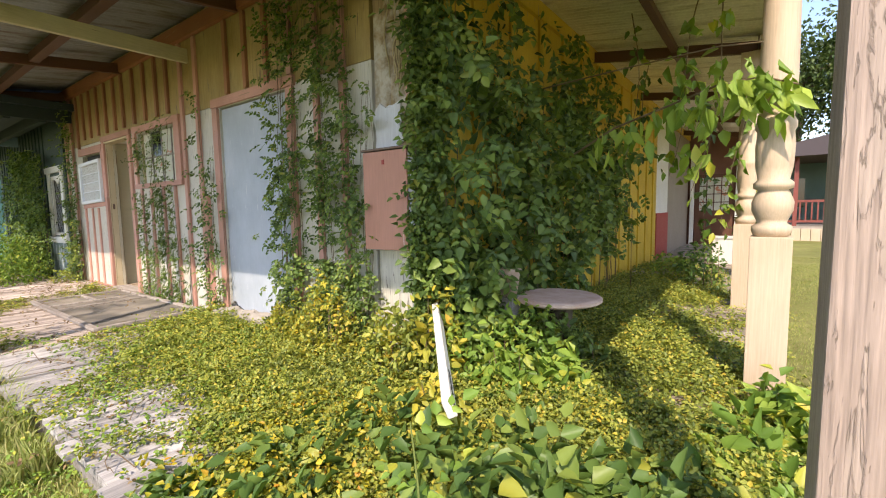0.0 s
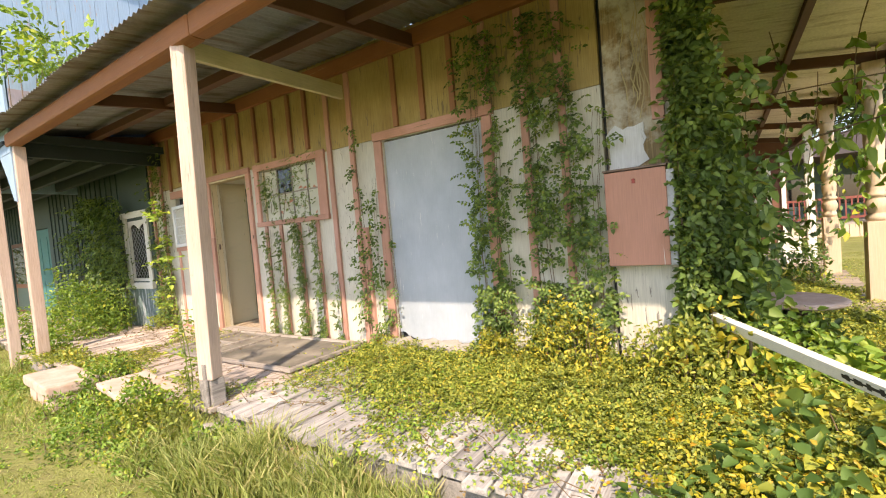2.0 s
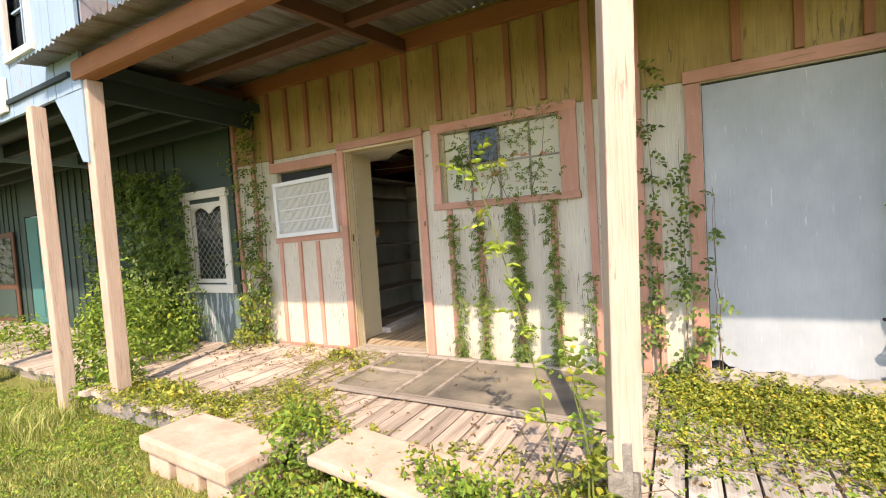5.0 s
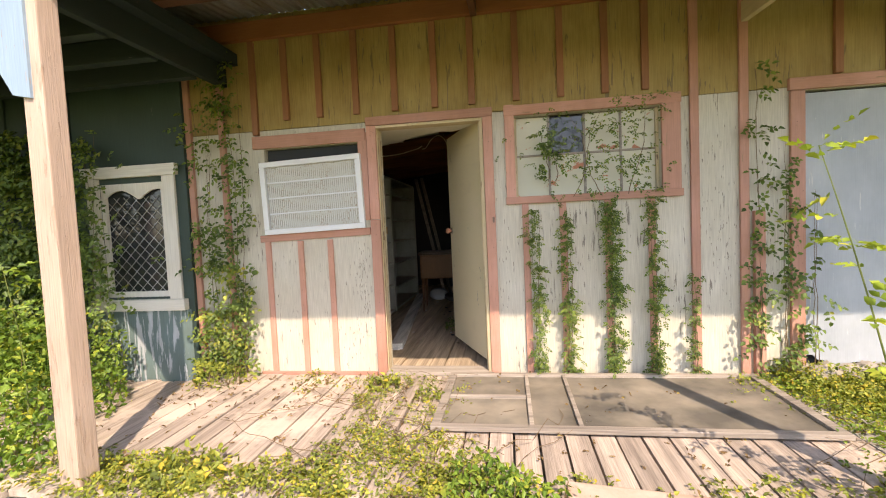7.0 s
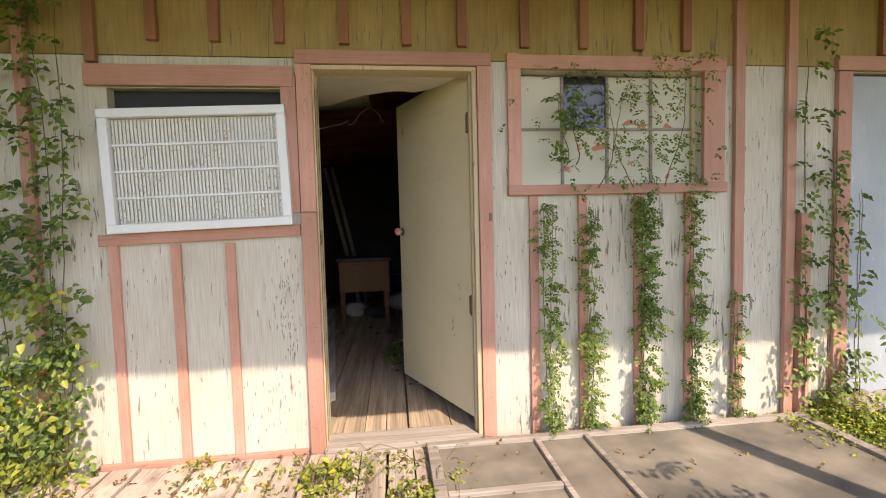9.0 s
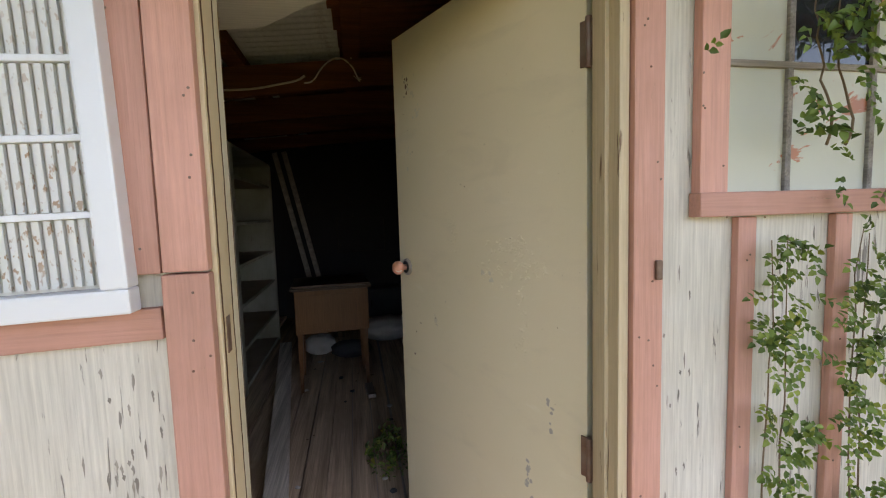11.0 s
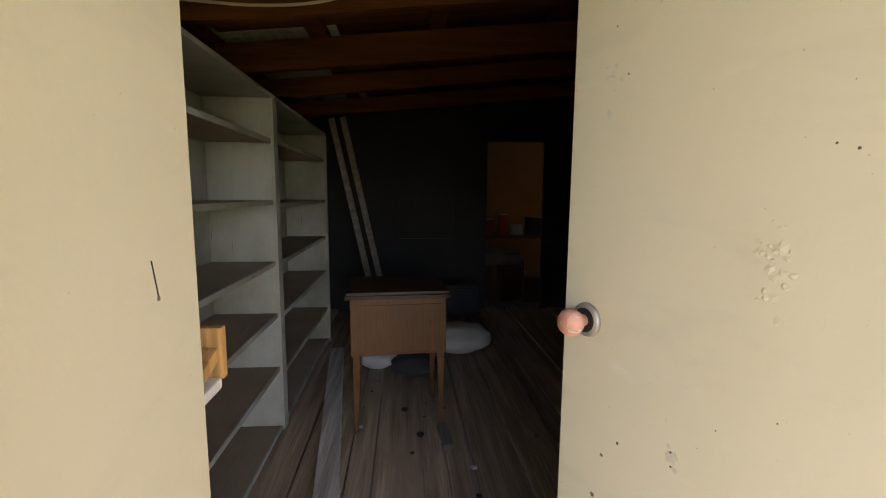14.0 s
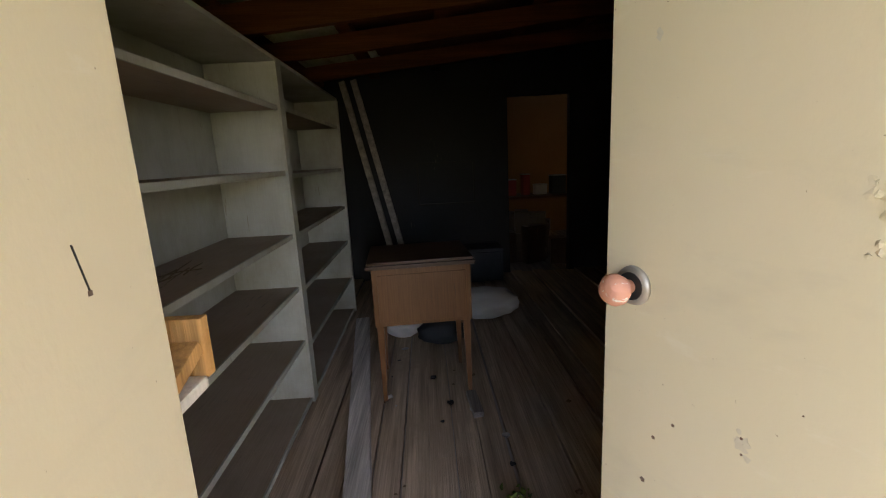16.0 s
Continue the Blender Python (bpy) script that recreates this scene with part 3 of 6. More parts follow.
# nails in the trim
nails = random.Random(2)
nail = bpy.data.meshes.new("nail")
bm = lathe([(0.0027, 0.0), (0.0023, 0.0012)], 8)
bmesh.ops.transform(bm, matrix=Matrix.Rotation(radians(90), 4, "X"), verts=bm.verts)
bm.to_mesh(nail)
bm.free()
nail.materials.append(RUST)
for xa, xb, za, zb, out, n in ((-7.365, -7.3, 0.3, 2.25, 0.0342, 26), (-6.405, -6.345, 0.3, 2.25, 0.0342, 22), (-7.455, -7.4, 1.45, 2.2, 0.0262, 8), (-6.24, -6.18, 1.6, 2.3, 0.0302, 9), (-6.2, -4.95, 1.57, 1.6, 0.0402, 10), (-6.11, -6.09, 0.3, 1.5, 0.0222, 7), (-5.82, -5.8, 0.3, 1.5, 0.0222, 7), (-8.03, -8.01, 0.3, 1.3, 0.0222, 6), (-7.76, -7.74, 0.3, 1.3, 0.0222, 6), (-4.18, -4.1, 0.3, 2.2, 0.0302, 14)):
    for k in range(n):
        ob = new("nail", nail)
        ob.parent = wall
        ob.location = (nails.uniform(xa, xb), WALL - out, nails.uniform(za, zb))

# places where the paint has come off the boards
BARE = weathered("bare_grey_plywood", (0.36, 0.33, 0.28), "z", varied=0.5)
bare = random.Random(17)
flakes = []
for k in range(5):
    bm = bmesh.new()
    w, h = bare.uniform(0.0012, 0.003), bare.uniform(0.006, 0.024)
    n = 11
    bm.faces.new([bm.verts.new((w * bare.uniform(0.2, 1.6) * math.cos(math.tau * q / n), 0, h * bare.uniform(0.4, 1.3) * math.sin(math.tau * q / n))) for q in range(n)])
    me = bpy.data.meshes.new("bare_patch")
    bm.to_mesh(me)
    bm.free()
    me.materials.append(BARE)
    flakes.append(me)
for cx, cz, sx, sz, n in ((-7.47, 0.95, 0.035, 0.22, 90), (-7.6, 0.5, 0.07, 0.12, 25), (-4.68, 1.3, 0.09, 0.5, 70), (-6.28, 1.0, 0.03, 0.4, 25), (-5.6, 0.9, 0.25, 0.3, 40), (-8.15, 0.8, 0.1, 0.3, 20), (-4.3, 1.2, 0.05, 0.5, 25)):
    for k in range(n):
        x, z = bare.gauss(cx, sx), bare.gauss(cz, sz)
        if -7.29 < x < -6.4 or (-7.74 < x < -7.4 and not -7.72 < x < -7.4) or z < 0.25 or (z > 1.34 and x < -7) or (z > 1.52 and -6.3 < x < -4.88) or -7.4 < x < -6.34:
            continue
        ob = new("bare_patch", flakes[bare.randrange(5)])
        ob.parent = wall
        ob.location = (x, WALL - 0.0012, z)

# battens
for x in (-9.0, -8.68, -8.36, -8.07, -7.77, -7.45, -7.12, -6.79, -6.49, -6.14, -5.8, -5.47, -5.18, -3.88, -3.55, -3.22):
    low = 2.4 if x > -8.2 else 2.29 if x > -8.5 else 0.2
    part("batten", slab(x - 0.026, x + 0.026, WALL - 0.036, WALL - 0.005, low, 3.08, 0.003), BATTEN_TOP if low > 2 else PINK, top_panel if low > 2 else wall)
for x in (-4.84, -4.5, -2.89, -2.56, -2.25):
    part("batten", slab(x - 0.03, x + 0.03, WALL - 0.032, WALL - 0.005, 0.2 if x < -3 else 2.4 if x < -2.8 else 0.25, 3.08, 0.003), PINK, wall)
part("batten", slab(-4.44, -4.37, WALL - 0.045, WALL - 0.001, 0.2, 1.45, 0.004), PINK, wall)
for x in (-8.32, -8.02, -7.75):
    part("batten", slab(x - 0.024, x + 0.024, WALL - 0.022, WALL - 0.001, 0.225, 1.37, 0.003), PINK, wall)
for x in (-6.1, -5.81, -5.47, -5.15):
    part("batten", slab(x - 0.026, x + 0.026, WALL - 0.022, WALL - 0.001, 0.2, 1.585, 0.003), PINK, wall)
for y in (2.9, 3.5, 4.1, 4.7, 5.3, 5.9, 6.5, 7.1, 7.7, 8.3, 8.9, 9.5):
    part("batten", slab(-1.5, -1.475, y - 0.03, y + 0.03, 0.12, 3.1, 0.003), YELLOW_WALL, east)
part("batten", slab(-1.62, -1.54, WALL - 0.03, WALL - 0.001, 2.0, 3.08, 0.004), PINK, wall)

# ---- front porch roof ----
ROOF_OUT, ROOF_IN = 2.93, 3.22


def corrugated(width, length, pitch=0.076, depth=0.009):
    """A corrugated sheet across x, running down along y from 0 to length."""
    steps = int(width / pitch * 6)
    u = np.linspace(0, width, steps + 1)
    z = depth * np.sin(u / pitch * math.tau)
    rows = [np.stack([u, np.full_like(u, length * f), z + 0.004 * math.sin(9 * f)], axis=1) for f in (0, 0.25, 0.5, 0.75, 1)]
    verts = np.concatenate(rows)
    verts = np.concatenate([verts, verts + np.array([0, 0, 0.002])])
    n, half = steps + 1, 5 * (steps + 1)
    a = np.concatenate([np.arange(steps) + r * n for r in range(4)])
    low = np.stack([a, a + n, a + n + 1, a + 1], axis=1)
    return verts, np.concatenate([low, low[:, ::-1] + half])


front_roof = thing("porch_roof", (-4.0, 1.3, 3.1), "rusty corrugated tin porch roof on brown timbers", "roof")
front_roof["kind"] = "structure"
v, f = corrugated(0.69, 2.02)
sheet = sheet_mesh("roof_sheet", v, f, TIN)
slope = math.degrees(math.atan2(ROOF_IN - ROOF_OUT, 1.96))
for k in range(14):
    ob = new("roof_sheet", sheet)
    ob.parent = front_roof
    x = -9.03 + 0.683 * k
    ob.matrix_basis = Matrix.Translation(-front_roof.location) @ pose(x, 0.29 - 0.02 * (k % 3 == 1), ROOF_OUT + 0.075 + 0.004 * (k % 2), slope, 0, 0)
part("outer_beam", beam((-8.58, 0.53, 2.89), (-4.2, 0.53, 2.89), 0.13, 0.16, 0.03), BROWN_BEAM, front_roof)
part("outer_beam", beam((-4.2, 0.53, 2.89), (0.55, 0.53, 2.88), 0.13, 0.16, 0.03), BROWN_BEAM, front_roof)
part("ledger", slab(-9.02, -1.5, WALL - 0.06, WALL - 0.006, 3.09, 3.24, 0.006), BROWN_BEAM, front_roof)
part("ledger", slab(-1.5, 0.5, WALL - 0.06, WALL - 0.006, 3.09, 3.24, 0.006), BROWN_BEAM, front_roof)
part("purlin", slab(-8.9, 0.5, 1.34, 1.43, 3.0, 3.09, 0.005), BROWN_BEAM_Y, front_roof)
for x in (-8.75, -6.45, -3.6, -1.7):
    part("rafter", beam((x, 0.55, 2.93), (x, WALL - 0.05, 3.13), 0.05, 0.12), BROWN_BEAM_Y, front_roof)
part("tie_beam", beam((-4.44, 0.55, 2.82), (-4.52, WALL - 0.08, 2.87), 0.045, 0.14), CREAM_BEAM, front_roof, "cream painted tie beam")

# ---- side porch roof ----
side_roof = thing("side_porch_roof", (-0.5, 8.0, 3.1), "corrugated tin roof over the side porch, coloured pale for light off the lawn", "roof")
side_roof["kind"] = "structure"
v, f = corrugated(0.69, 1.96)
side_sheet = sheet_mesh("roof_sheet", v, f, TIN_SIDE_LIT)
fall = math.degrees(math.atan2(0.3, 2.05))
for k in range(19):
    ob = new("roof_sheet", side_sheet)
    ob.parent = side_roof
    ob.matrix_basis = Matrix.Translation(-side_roof.location) @ pose(0.4, WALL + 0.66 * k, 2.96 + 0.004 * (k % 2), 0, 0, 90) @ pose(0, 0, 0, fall, 0, 0)
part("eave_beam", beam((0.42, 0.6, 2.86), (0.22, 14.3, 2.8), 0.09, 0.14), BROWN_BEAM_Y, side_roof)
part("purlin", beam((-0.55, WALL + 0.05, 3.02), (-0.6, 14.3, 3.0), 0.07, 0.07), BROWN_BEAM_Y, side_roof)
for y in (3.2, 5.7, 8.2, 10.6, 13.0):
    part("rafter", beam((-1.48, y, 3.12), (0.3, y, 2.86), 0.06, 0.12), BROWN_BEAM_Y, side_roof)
part("fascia", slab(-1.5, -1.46, WALL + 0.01, 14.3, 3.06, 3.22, 0.004), YELLOW_WALL, side_roof)

# ---- posts ----


def square_post(x, y, z0, z1, w, material, label, lean=(0, 0), group="porch posts", foot=False):
    ob = thing("porch_post", (x, y, z0), label, "post", group)
    part("shaft", beam((x + lean[0], y + lean[1], z0), (x, y, z1), w, w, 0.008), material, ob)
    if foot:
        part("foot_block", slab(x - 0.052 + lean[0], x + 0.052 + lean[0], y - 0.055, y + 0.055, z0 - 0.24, z0 - 0.002, 0.012), OLD_WOOD, ob, "grey patched wooden foot")
        part("splice_board", slab(x - 0.06 + lean[0], x + 0.035 + lean[0], y - 0.082, y - 0.062, z0 - 0.2, z0 + 0.12, 0.006), OLD_WOOD, ob, "grey splice board")
    return ob


square_post(-4.43, 0.54, 0.4, 2.82, 0.115, CREAM, "cream pink square post with a patched foot on the deck edge", (-0.05, -0.02), foot=True)
square_post(-8.475, 0.565, 0.05, 2.81, 0.115, CREAM, "pink painted square post at the roof corner", (0.01, 0.0))
square_post(-9.24, 0.46, 0.0, 2.72, 0.11, CREAM, "pink painted post under the blue balcony", (0.05, 0.0))
square_post(-11.15, 0.45, 0.0, 2.73, 0.11, CREAM, "pink painted post under the blue balcony", (0.05, 0.0))
square_post(0.52, 0.86, 0.0, 2.84, 0.16, ROUGH_POST, "rough weathered pinkish timber post at the porch corner", (-0.02, 0.0), foot=False)


def turned_post(x, y, z0, z1):
    ob = thing("turned_post", (x, y, z0), "tan painted turned post at the lawn edge", "post", "turned porch posts")
    h = z1 - z0
    part("base_block", slab(x - 0.1, x + 0.1, y - 0.1, y + 0.1, z0, z0 + 0.99, 0.006), TAN_POST, ob)
    prof = [(0.07, 0.9), (0.083, 0.93), (0.083, 0.96), (0.06, 0.98), (0.066, 1.0), (0.084, 1.05), (0.086, 1.1), (0.07, 1.15), (0.062, 1.17), (0.082, 1.18), (0.082, 1.21), (0.064, 1.23), (0.076, 1.3), (0.08, 1.42), (0.074, 1.5), (0.083, 1.52), (0.083, 1.55), (0.07, 1.58), (0.078, 1.8), (0.074, h - 0.55), (0.07, h - 0.42), (0.084, h - 0.4), (0.084, h - 0.36), (0.07, h - 0.34)]
    part("turning", lathe([(1.18 * q, w + 0.09) for q, w in prof], 24, (x, y, z0)), TAN_POST, ob, smooth=True)
    part("cap_block", slab(x - 0.095, x + 0.095, y - 0.095, y + 0.095, z1 - 0.26, z1, 0.006), TAN_POST, ob)
    return ob


first = turned_post(0.375, 3.15, 0.08, 2.83)
copy_thing(first, pose(0.17, 5.65, 0.06))
copy_thing(first, pose(0.12, 8.15, 0.06))
square_post(0.08, 9.9, 0.05, 2.8, 0.13, WHITE, "white square post beside the white box", group="")
white_box = thing("white_box", (-0.28, 9.9, 0.11), "small weathered white cabinet on the side porch", "box")
part("body", slab(-0.46, -0.1, 9.7, 10.1, 0.11, 0.62, 0.01), WHITE, white_box)
part("lid", slab(-0.48, -0.08, 9.68, 10.12, 0.622, 0.65, 0.006), WHITE_X, white_box)

# ---- door leaf, frame and inner panel ----
door = thing("door_1", (-6.457, 2.4, 0.22), "cream plain flush door standing open inward", "door")
door["kind"] = "structure"
HINGE = Matrix.Translation((-6.457, 2.4, 0)) @ Matrix.Rotation(radians(114.3), 4, "Z")


def on_leaf(bm):
    bmesh.ops.transform(bm, matrix=HINGE, verts=bm.verts)
    return bm


leaf_part = part("door_leaf", on_leaf(slab(-0.028, 0.931, -0.036, 0.0, 0.275, 2.335, 0.003)), CREAM_DOOR, door)
FACE = 0.0


CHIP = painted("lifted_paint", (0.62, 0.57, 0.45), peel=0.0, dirt=0.4, grained=0.0, relief=0.1)


def leaf_x(bm, at, out):
    """Turn a lathed shape so that it stands out from the door's visible face."""
    bmesh.ops.transform(bm, matrix=HINGE @ Matrix.Translation(at) @ Matrix.Rotation(radians(-90), 4, "X"), verts=bm.verts)
    return bm


knob = part("door_knob", leaf_x(lathe([(0.012, 0.0), (0.012, 0.025), (0.022, 0.03), (0.028, 0.042), (0.028, 0.052), (0.02, 0.064), (0.008, 0.067)], 20), (0.868, 0.0, 1.39), 1), painted("chipped_pink_knob_paint", (0.66, 0.32, 0.23), (0.75, 0.7, 0.62), peel=1.15, dirt=0.2, along="x", fine=1.6, grained=0.05), leaf_part, "chipped pink painted round knob", True)
part("rose", leaf_x(lathe([(0.036, 0.0), (0.034, 0.006), (0.024, 0.009)], 24), (0.868, 0.0, 1.39), 1), TARNISHED, leaf_part, "worn metal rose", True)
part("keyhole_gap", leaf_x(lathe([(0.026, 0.0), (0.025, 0.0102)], 20), (0.868, 0.0, 1.39), 1), BLACK, leaf_part)
for a, z, s in ((0.814, 1.121, 0.009), (0.778, 1.165, 0.008), (0.67, 1.205, 0.006), (0.668, 1.18, 0.005), (0.832, 1.023, 0.013), (0.468, 1.702, 0.005), (0.49, 1.71, 0.004), (0.36, 1.83, 0.004), (0.83, 1.95, 0.004), (0.86, 2.02, 0.005), (0.25, 1.53, 0.004), (0.8, 1.86, 0.005), (0.52, 1.33, 0.003), (0.6, 1.28, 0.003)):
    part("nail_hole", leaf_x(lathe([(s * 0.45, 0.0), (s * 0.3, 0.0012)], 5), (a, 0.0, z), 1), RUST, leaf_part)
worn = random.Random(19)
for k in range(16):
    bm = bmesh.new()
    q0 = worn.uniform(0.003, 0.009)
    bm.faces.new([bm.verts.new((q0 * worn.uniform(0.3, 1.2) * math.cos(q), q0 * worn.uniform(0.5, 1.6) * math.sin(q), 0)) for q in np.linspace(0, math.tau, 9)[:-1]])
    part("worn_hole", leaf_x(bm, (0.83 + worn.gauss(0, 0.01), 0.0008 + 0.0002 * k, 2.14 + worn.gauss(0, 0.024)), 1), (RUST, STEM, CHIP)[k % 3], leaf_part)
chips = random.Random(8)
GREY_SCUFF = painted("grey_scuffed_paint", (0.4, 0.38, 0.34), peel=0.0, dirt=0.4, grained=0.0, relief=0.1)
PEEL = painted("old_pale_undercoat", (0.63, 0.6, 0.49), peel=0.0, dirt=0.5, grained=0.0, relief=0.1)
for cx, cz, sx, sz, n, m in ((0.543, 1.545, 0.017, 0.026, 26, CREAM_DOOR), (0.194, 1.512, 0.02, 0.02, 22, CREAM_DOOR), (0.187, 1.455, 0.025, 0.022, 26, CREAM_DOOR), (0.133, 1.443, 0.03, 0.02, 26, CREAM_DOOR), (0.271, 1.507, 0.03, 0.014, 22, CREAM_DOOR), (0.204, 1.318, 0.012, 0.05, 22, CREAM_DOOR), (0.364, 1.423, 0.02, 0.02, 20, CREAM_DOOR), (0.36, 1.41, 0.012, 0.008, 7, PEEL), (0.279, 1.415, 0.03, 0.02, 24, CREAM_DOOR), (0.247, 1.495, 0.02, 0.012, 16, CREAM_DOOR), (0.2, 1.197, 0.015, 0.04, 18, CREAM_DOOR), (0.757, 1.998, 0.012, 0.022, 10, PEEL), (0.831, 1.866, 0.01, 0.03, 7, PEEL), (0.67, 1.195, 0.006, 0.014, 8, CHIP), (0.81, 2.1, 0.018, 0.03, 10, CHIP), (0.183, 0.8, 0.008, 0.035, 14, GREY_SCUFF), (0.104, 1.023, 0.006, 0.02, 7, GREY_SCUFF)):
    for k in range(n):
        u, w, s = cx + chips.gauss(0, sx), cz + chips.gauss(0, sz), chips.uniform(0.003, 0.01)
        bm = bmesh.new()
        a0 = chips.uniform(0, 6)
        ring = [bm.verts.new((s * chips.uniform(0.35, 1.3) * math.cos(q + a0), s * chips.uniform(0.35, 1.3) * math.sin(q + a0), 0.0)) for q in np.linspace(0, math.tau, 9)[:-1]]
        tip = bm.verts.new((s * chips.uniform(-0.5, 0.5), s * chips.uniform(-0.5, 0.5), (0.0022 if m is CREAM_DOOR else 0.001) * chips.uniform(0.4, 1.0)))
        for p, q in zip(ring, ring[1:] + ring[:1]):
            bm.faces.new((p, q, tip))
        part("paint_chip", leaf_x(bm, (min(u, 0.9), 0.0003, w), 1), m, leaf_part)
for z in (0.955, 2.02):
    part("hinge", on_leaf(slab(-0.05, -0.012, 0.0, 0.006, z - 0.055, z + 0.055, 0.002)), RUST, leaf_part, "rusted butt hinge")
    part("hinge_pin", on_leaf(lathe([(0.008, -0.06), (0.008, 0.06)], 10, (-0.04, 0.008, z))), RUST, leaf_part)
frame_1 = thing("door_frame", (-6.86, WALL + 0.05, 0.2), "cream flaking wooden door frame with stops", "door frame")
frame_1["kind"] = "structure"
part("jamb", slab(-7.304, -7.29, WALL + 0.001, WALL + T + 0.03, 0.2, 2.27, 0.003), JAMB_SMOOTH, frame_1)
part("jamb", slab(-6.442, -6.417, WALL - 0.02, WALL + T - 0.005, 0.2, 2.27, 0.003), CREAM_JAMB, frame_1)
part("head_jamb", slab(-7.304, -6.417, WALL - 0.02, WALL + T - 0.005, 2.271, 2.293, 0.003), CREAM_JAMB, frame_1)
part("stop", slab(-7.29, -7.287, WALL + 0.083, WALL + 0.118, 0.2, 2.27, 0.001), JAMB_GREY, frame_1)
part("stop", slab(-6.453, -6.442, WALL + 0.02, WALL + 0.06, 0.2, 2.27, 0.002), CREAM_JAMB, frame_1)
cracks = random.Random(6)
for yy, r in ((WALL + 0.1205, 0.0022), (WALL + 0.0815, 0.0012), (WALL + 0.01, 0.0016)):
    part("crack", tube([(-7.2885, yy + cracks.uniform(-0.002, 0.002), 0.25 + 0.033 * k) for k in range(60)], r * 0.7, r, 5), CRACK, frame_1)
part("threshold", slab(-7.304, -6.417, WALL - 0.05, WALL + T + 0.03, 0.166, 0.232, 0.008), OLD_WOOD_X, frame_1)
part("strike_plate", slab(-7.29, -7.2885, WALL + 0.03, WALL + 0.055, 1.345, 1.42), RUST, frame_1)
part("hook_eye", slab(-6.362, -6.346, WALL - 0.045, WALL - 0.034, 1.45, 1.495, 0.004), RUST, frame_1, "rusted latch remnant")
partition = structure("wall_partition", slab(-7.49, -7.432, WALL + T + 0.001, 2.875, 0.165, 2.5, 0.003), CREAM_DOOR, "cream panel beside the doorway", "wall")
part("scratch", beam((-7.4315, 2.782, 1.578), (-7.4315, 2.79, 1.541), 0.001, 0.001, 0), BLACK, partition)
part("nail_head", slab(-7.4319, -7.4308, 2.788, 2.792, 1.5365, 1.541, 0.0004), RUST, partition)
latch = thing("latch_block", (-7.46, 2.92, 1.38), "split orange wooden latch block on the panel edge", "latch")
part("side", slab(-7.49, -7.441, 2.952, 2.968, 1.384, 1.458, 0.002), ORANGE_WOOD, latch, "splintered thin side")
part("back", slab(-7.494, -7.486, 2.876, 2.952, 1.384, 1.455, 0.001), STEM, latch)
part("slanted_piece", beam((-7.466, 2.877, 1.392), (-7.462, 2.951, 1.424), 0.036, 0.018, 0.002), ORANGE_WOOD, latch)
part("torn_base", slab(-7.485, -7.442, 2.877, 2.951, 1.372, 1.388, 0.004), WHITE, latch)

# ---- louvred window ----
lou = thing("window_1", (-7.9, WALL, 1.42), "white aluminium louvred window screen", "window")
lou["kind"] = "structure"
x0, x1, z0, z1, y = -8.34, -7.44, 1.43, 2.05, WALL - 0.035
for a, b, c, d in ((x0, x1, z1 - 0.045, z1), (x0, x1, z0, z0 + 0.045), (x0, x0 + 0.045, z0 + 0.045, z1 - 0.045), (x1 - 0.045, x1, z0 + 0.045, z1 - 0.045)):
    part("frame_bar", slab(a, b, y - 0.03, y + 0.012, c, d, 0.005), ALUMINIUM, lou)
for k in range(1, 4):
    z = z0 + 0.045 + k * (z1 - z0 - 0.09) / 4
    part("cross_bar", slab(x0 + 0.046, x1 - 0.046, y - 0.006, y + 0.01, z - 0.006, z + 0.006, 0.002), ALUMINIUM, lou)


for k in range(4):
    h = (z1 - z0 - 0.09) / 4
    part("louvre_panel", slab(x0 + 0.046, x1 - 0.046, y + 0.012, y + 0.014, z0 + 0.045 + k * h, z0 + 0.045 + (k + 1) * h), LOUVRE_BACK, lou, "shadowed glass behind the slats")
    if k == 0:
        bm = slab(-0.0055, 0.0055, -0.004, 0.003, 0.007, h - 0.007)
        slat = bpy.data.meshes.new("slat")
        bm.to_mesh(slat)
        bm.free()
        slat.materials.append(LOUVRE)
    for q in range(45):
        ob = new("slat", slat)
        ob.parent = lou
        ob.location = Vector((x0 + 0.056 + q * (x1 - x0 - 0.112) / 44, y + 0.006, z0 + 0.045 + k * h)) - lou.location
lou.matrix_world = Matrix.Translation((-7.9, WALL, 1.42)) @ Matrix.Rotation(radians(-1.7), 4, "Y") @ Matrix.Translation((0.025, 0, 0.012))
# Shade behind the slats is a near-black sheet.
structure("window_1_backing", slab(-8.31, -7.46, WALL + 0.06, WALL + 0.08, 1.42, 2.17), DARK_CLOTH_AND_SHADE, "near-black sheet for the shade behind the louvres", "window")

# ---- painted window ----
win = thing("window_2", (-5.62, WALL + 0.05, 1.62), "painted-over eight pane window with flaking paint", "window")
win["kind"] = "structure"
xs = [-6.17, -5.895, -5.62, -5.345, -5.07]
for r, (c, d) in enumerate(((1.64, 1.972), (1.972, 2.284))):
    for k in range(4):
        dark = r == 1 and k == 1
        part("pane", slab(xs[k] + 0.008, xs[k + 1] - 0.008, WALL + 0.07, WALL + 0.075, c + 0.008, d - 0.008), GLASS if dark else PAINTED_GLASS, win, "bare dark pane" if dark else "")
for x in xs[1:-1]:
    part("muntin", slab(x - 0.009, x + 0.009, WALL + 0.06, WALL + 0.078, 1.641, 2.279, 0.002), OLD_WOOD, win)
part("muntin", slab(-6.169, -5.071, WALL + 0.058, WALL + 0.078, 1.964, 1.98, 0.002), OLD_WOOD_X, win)
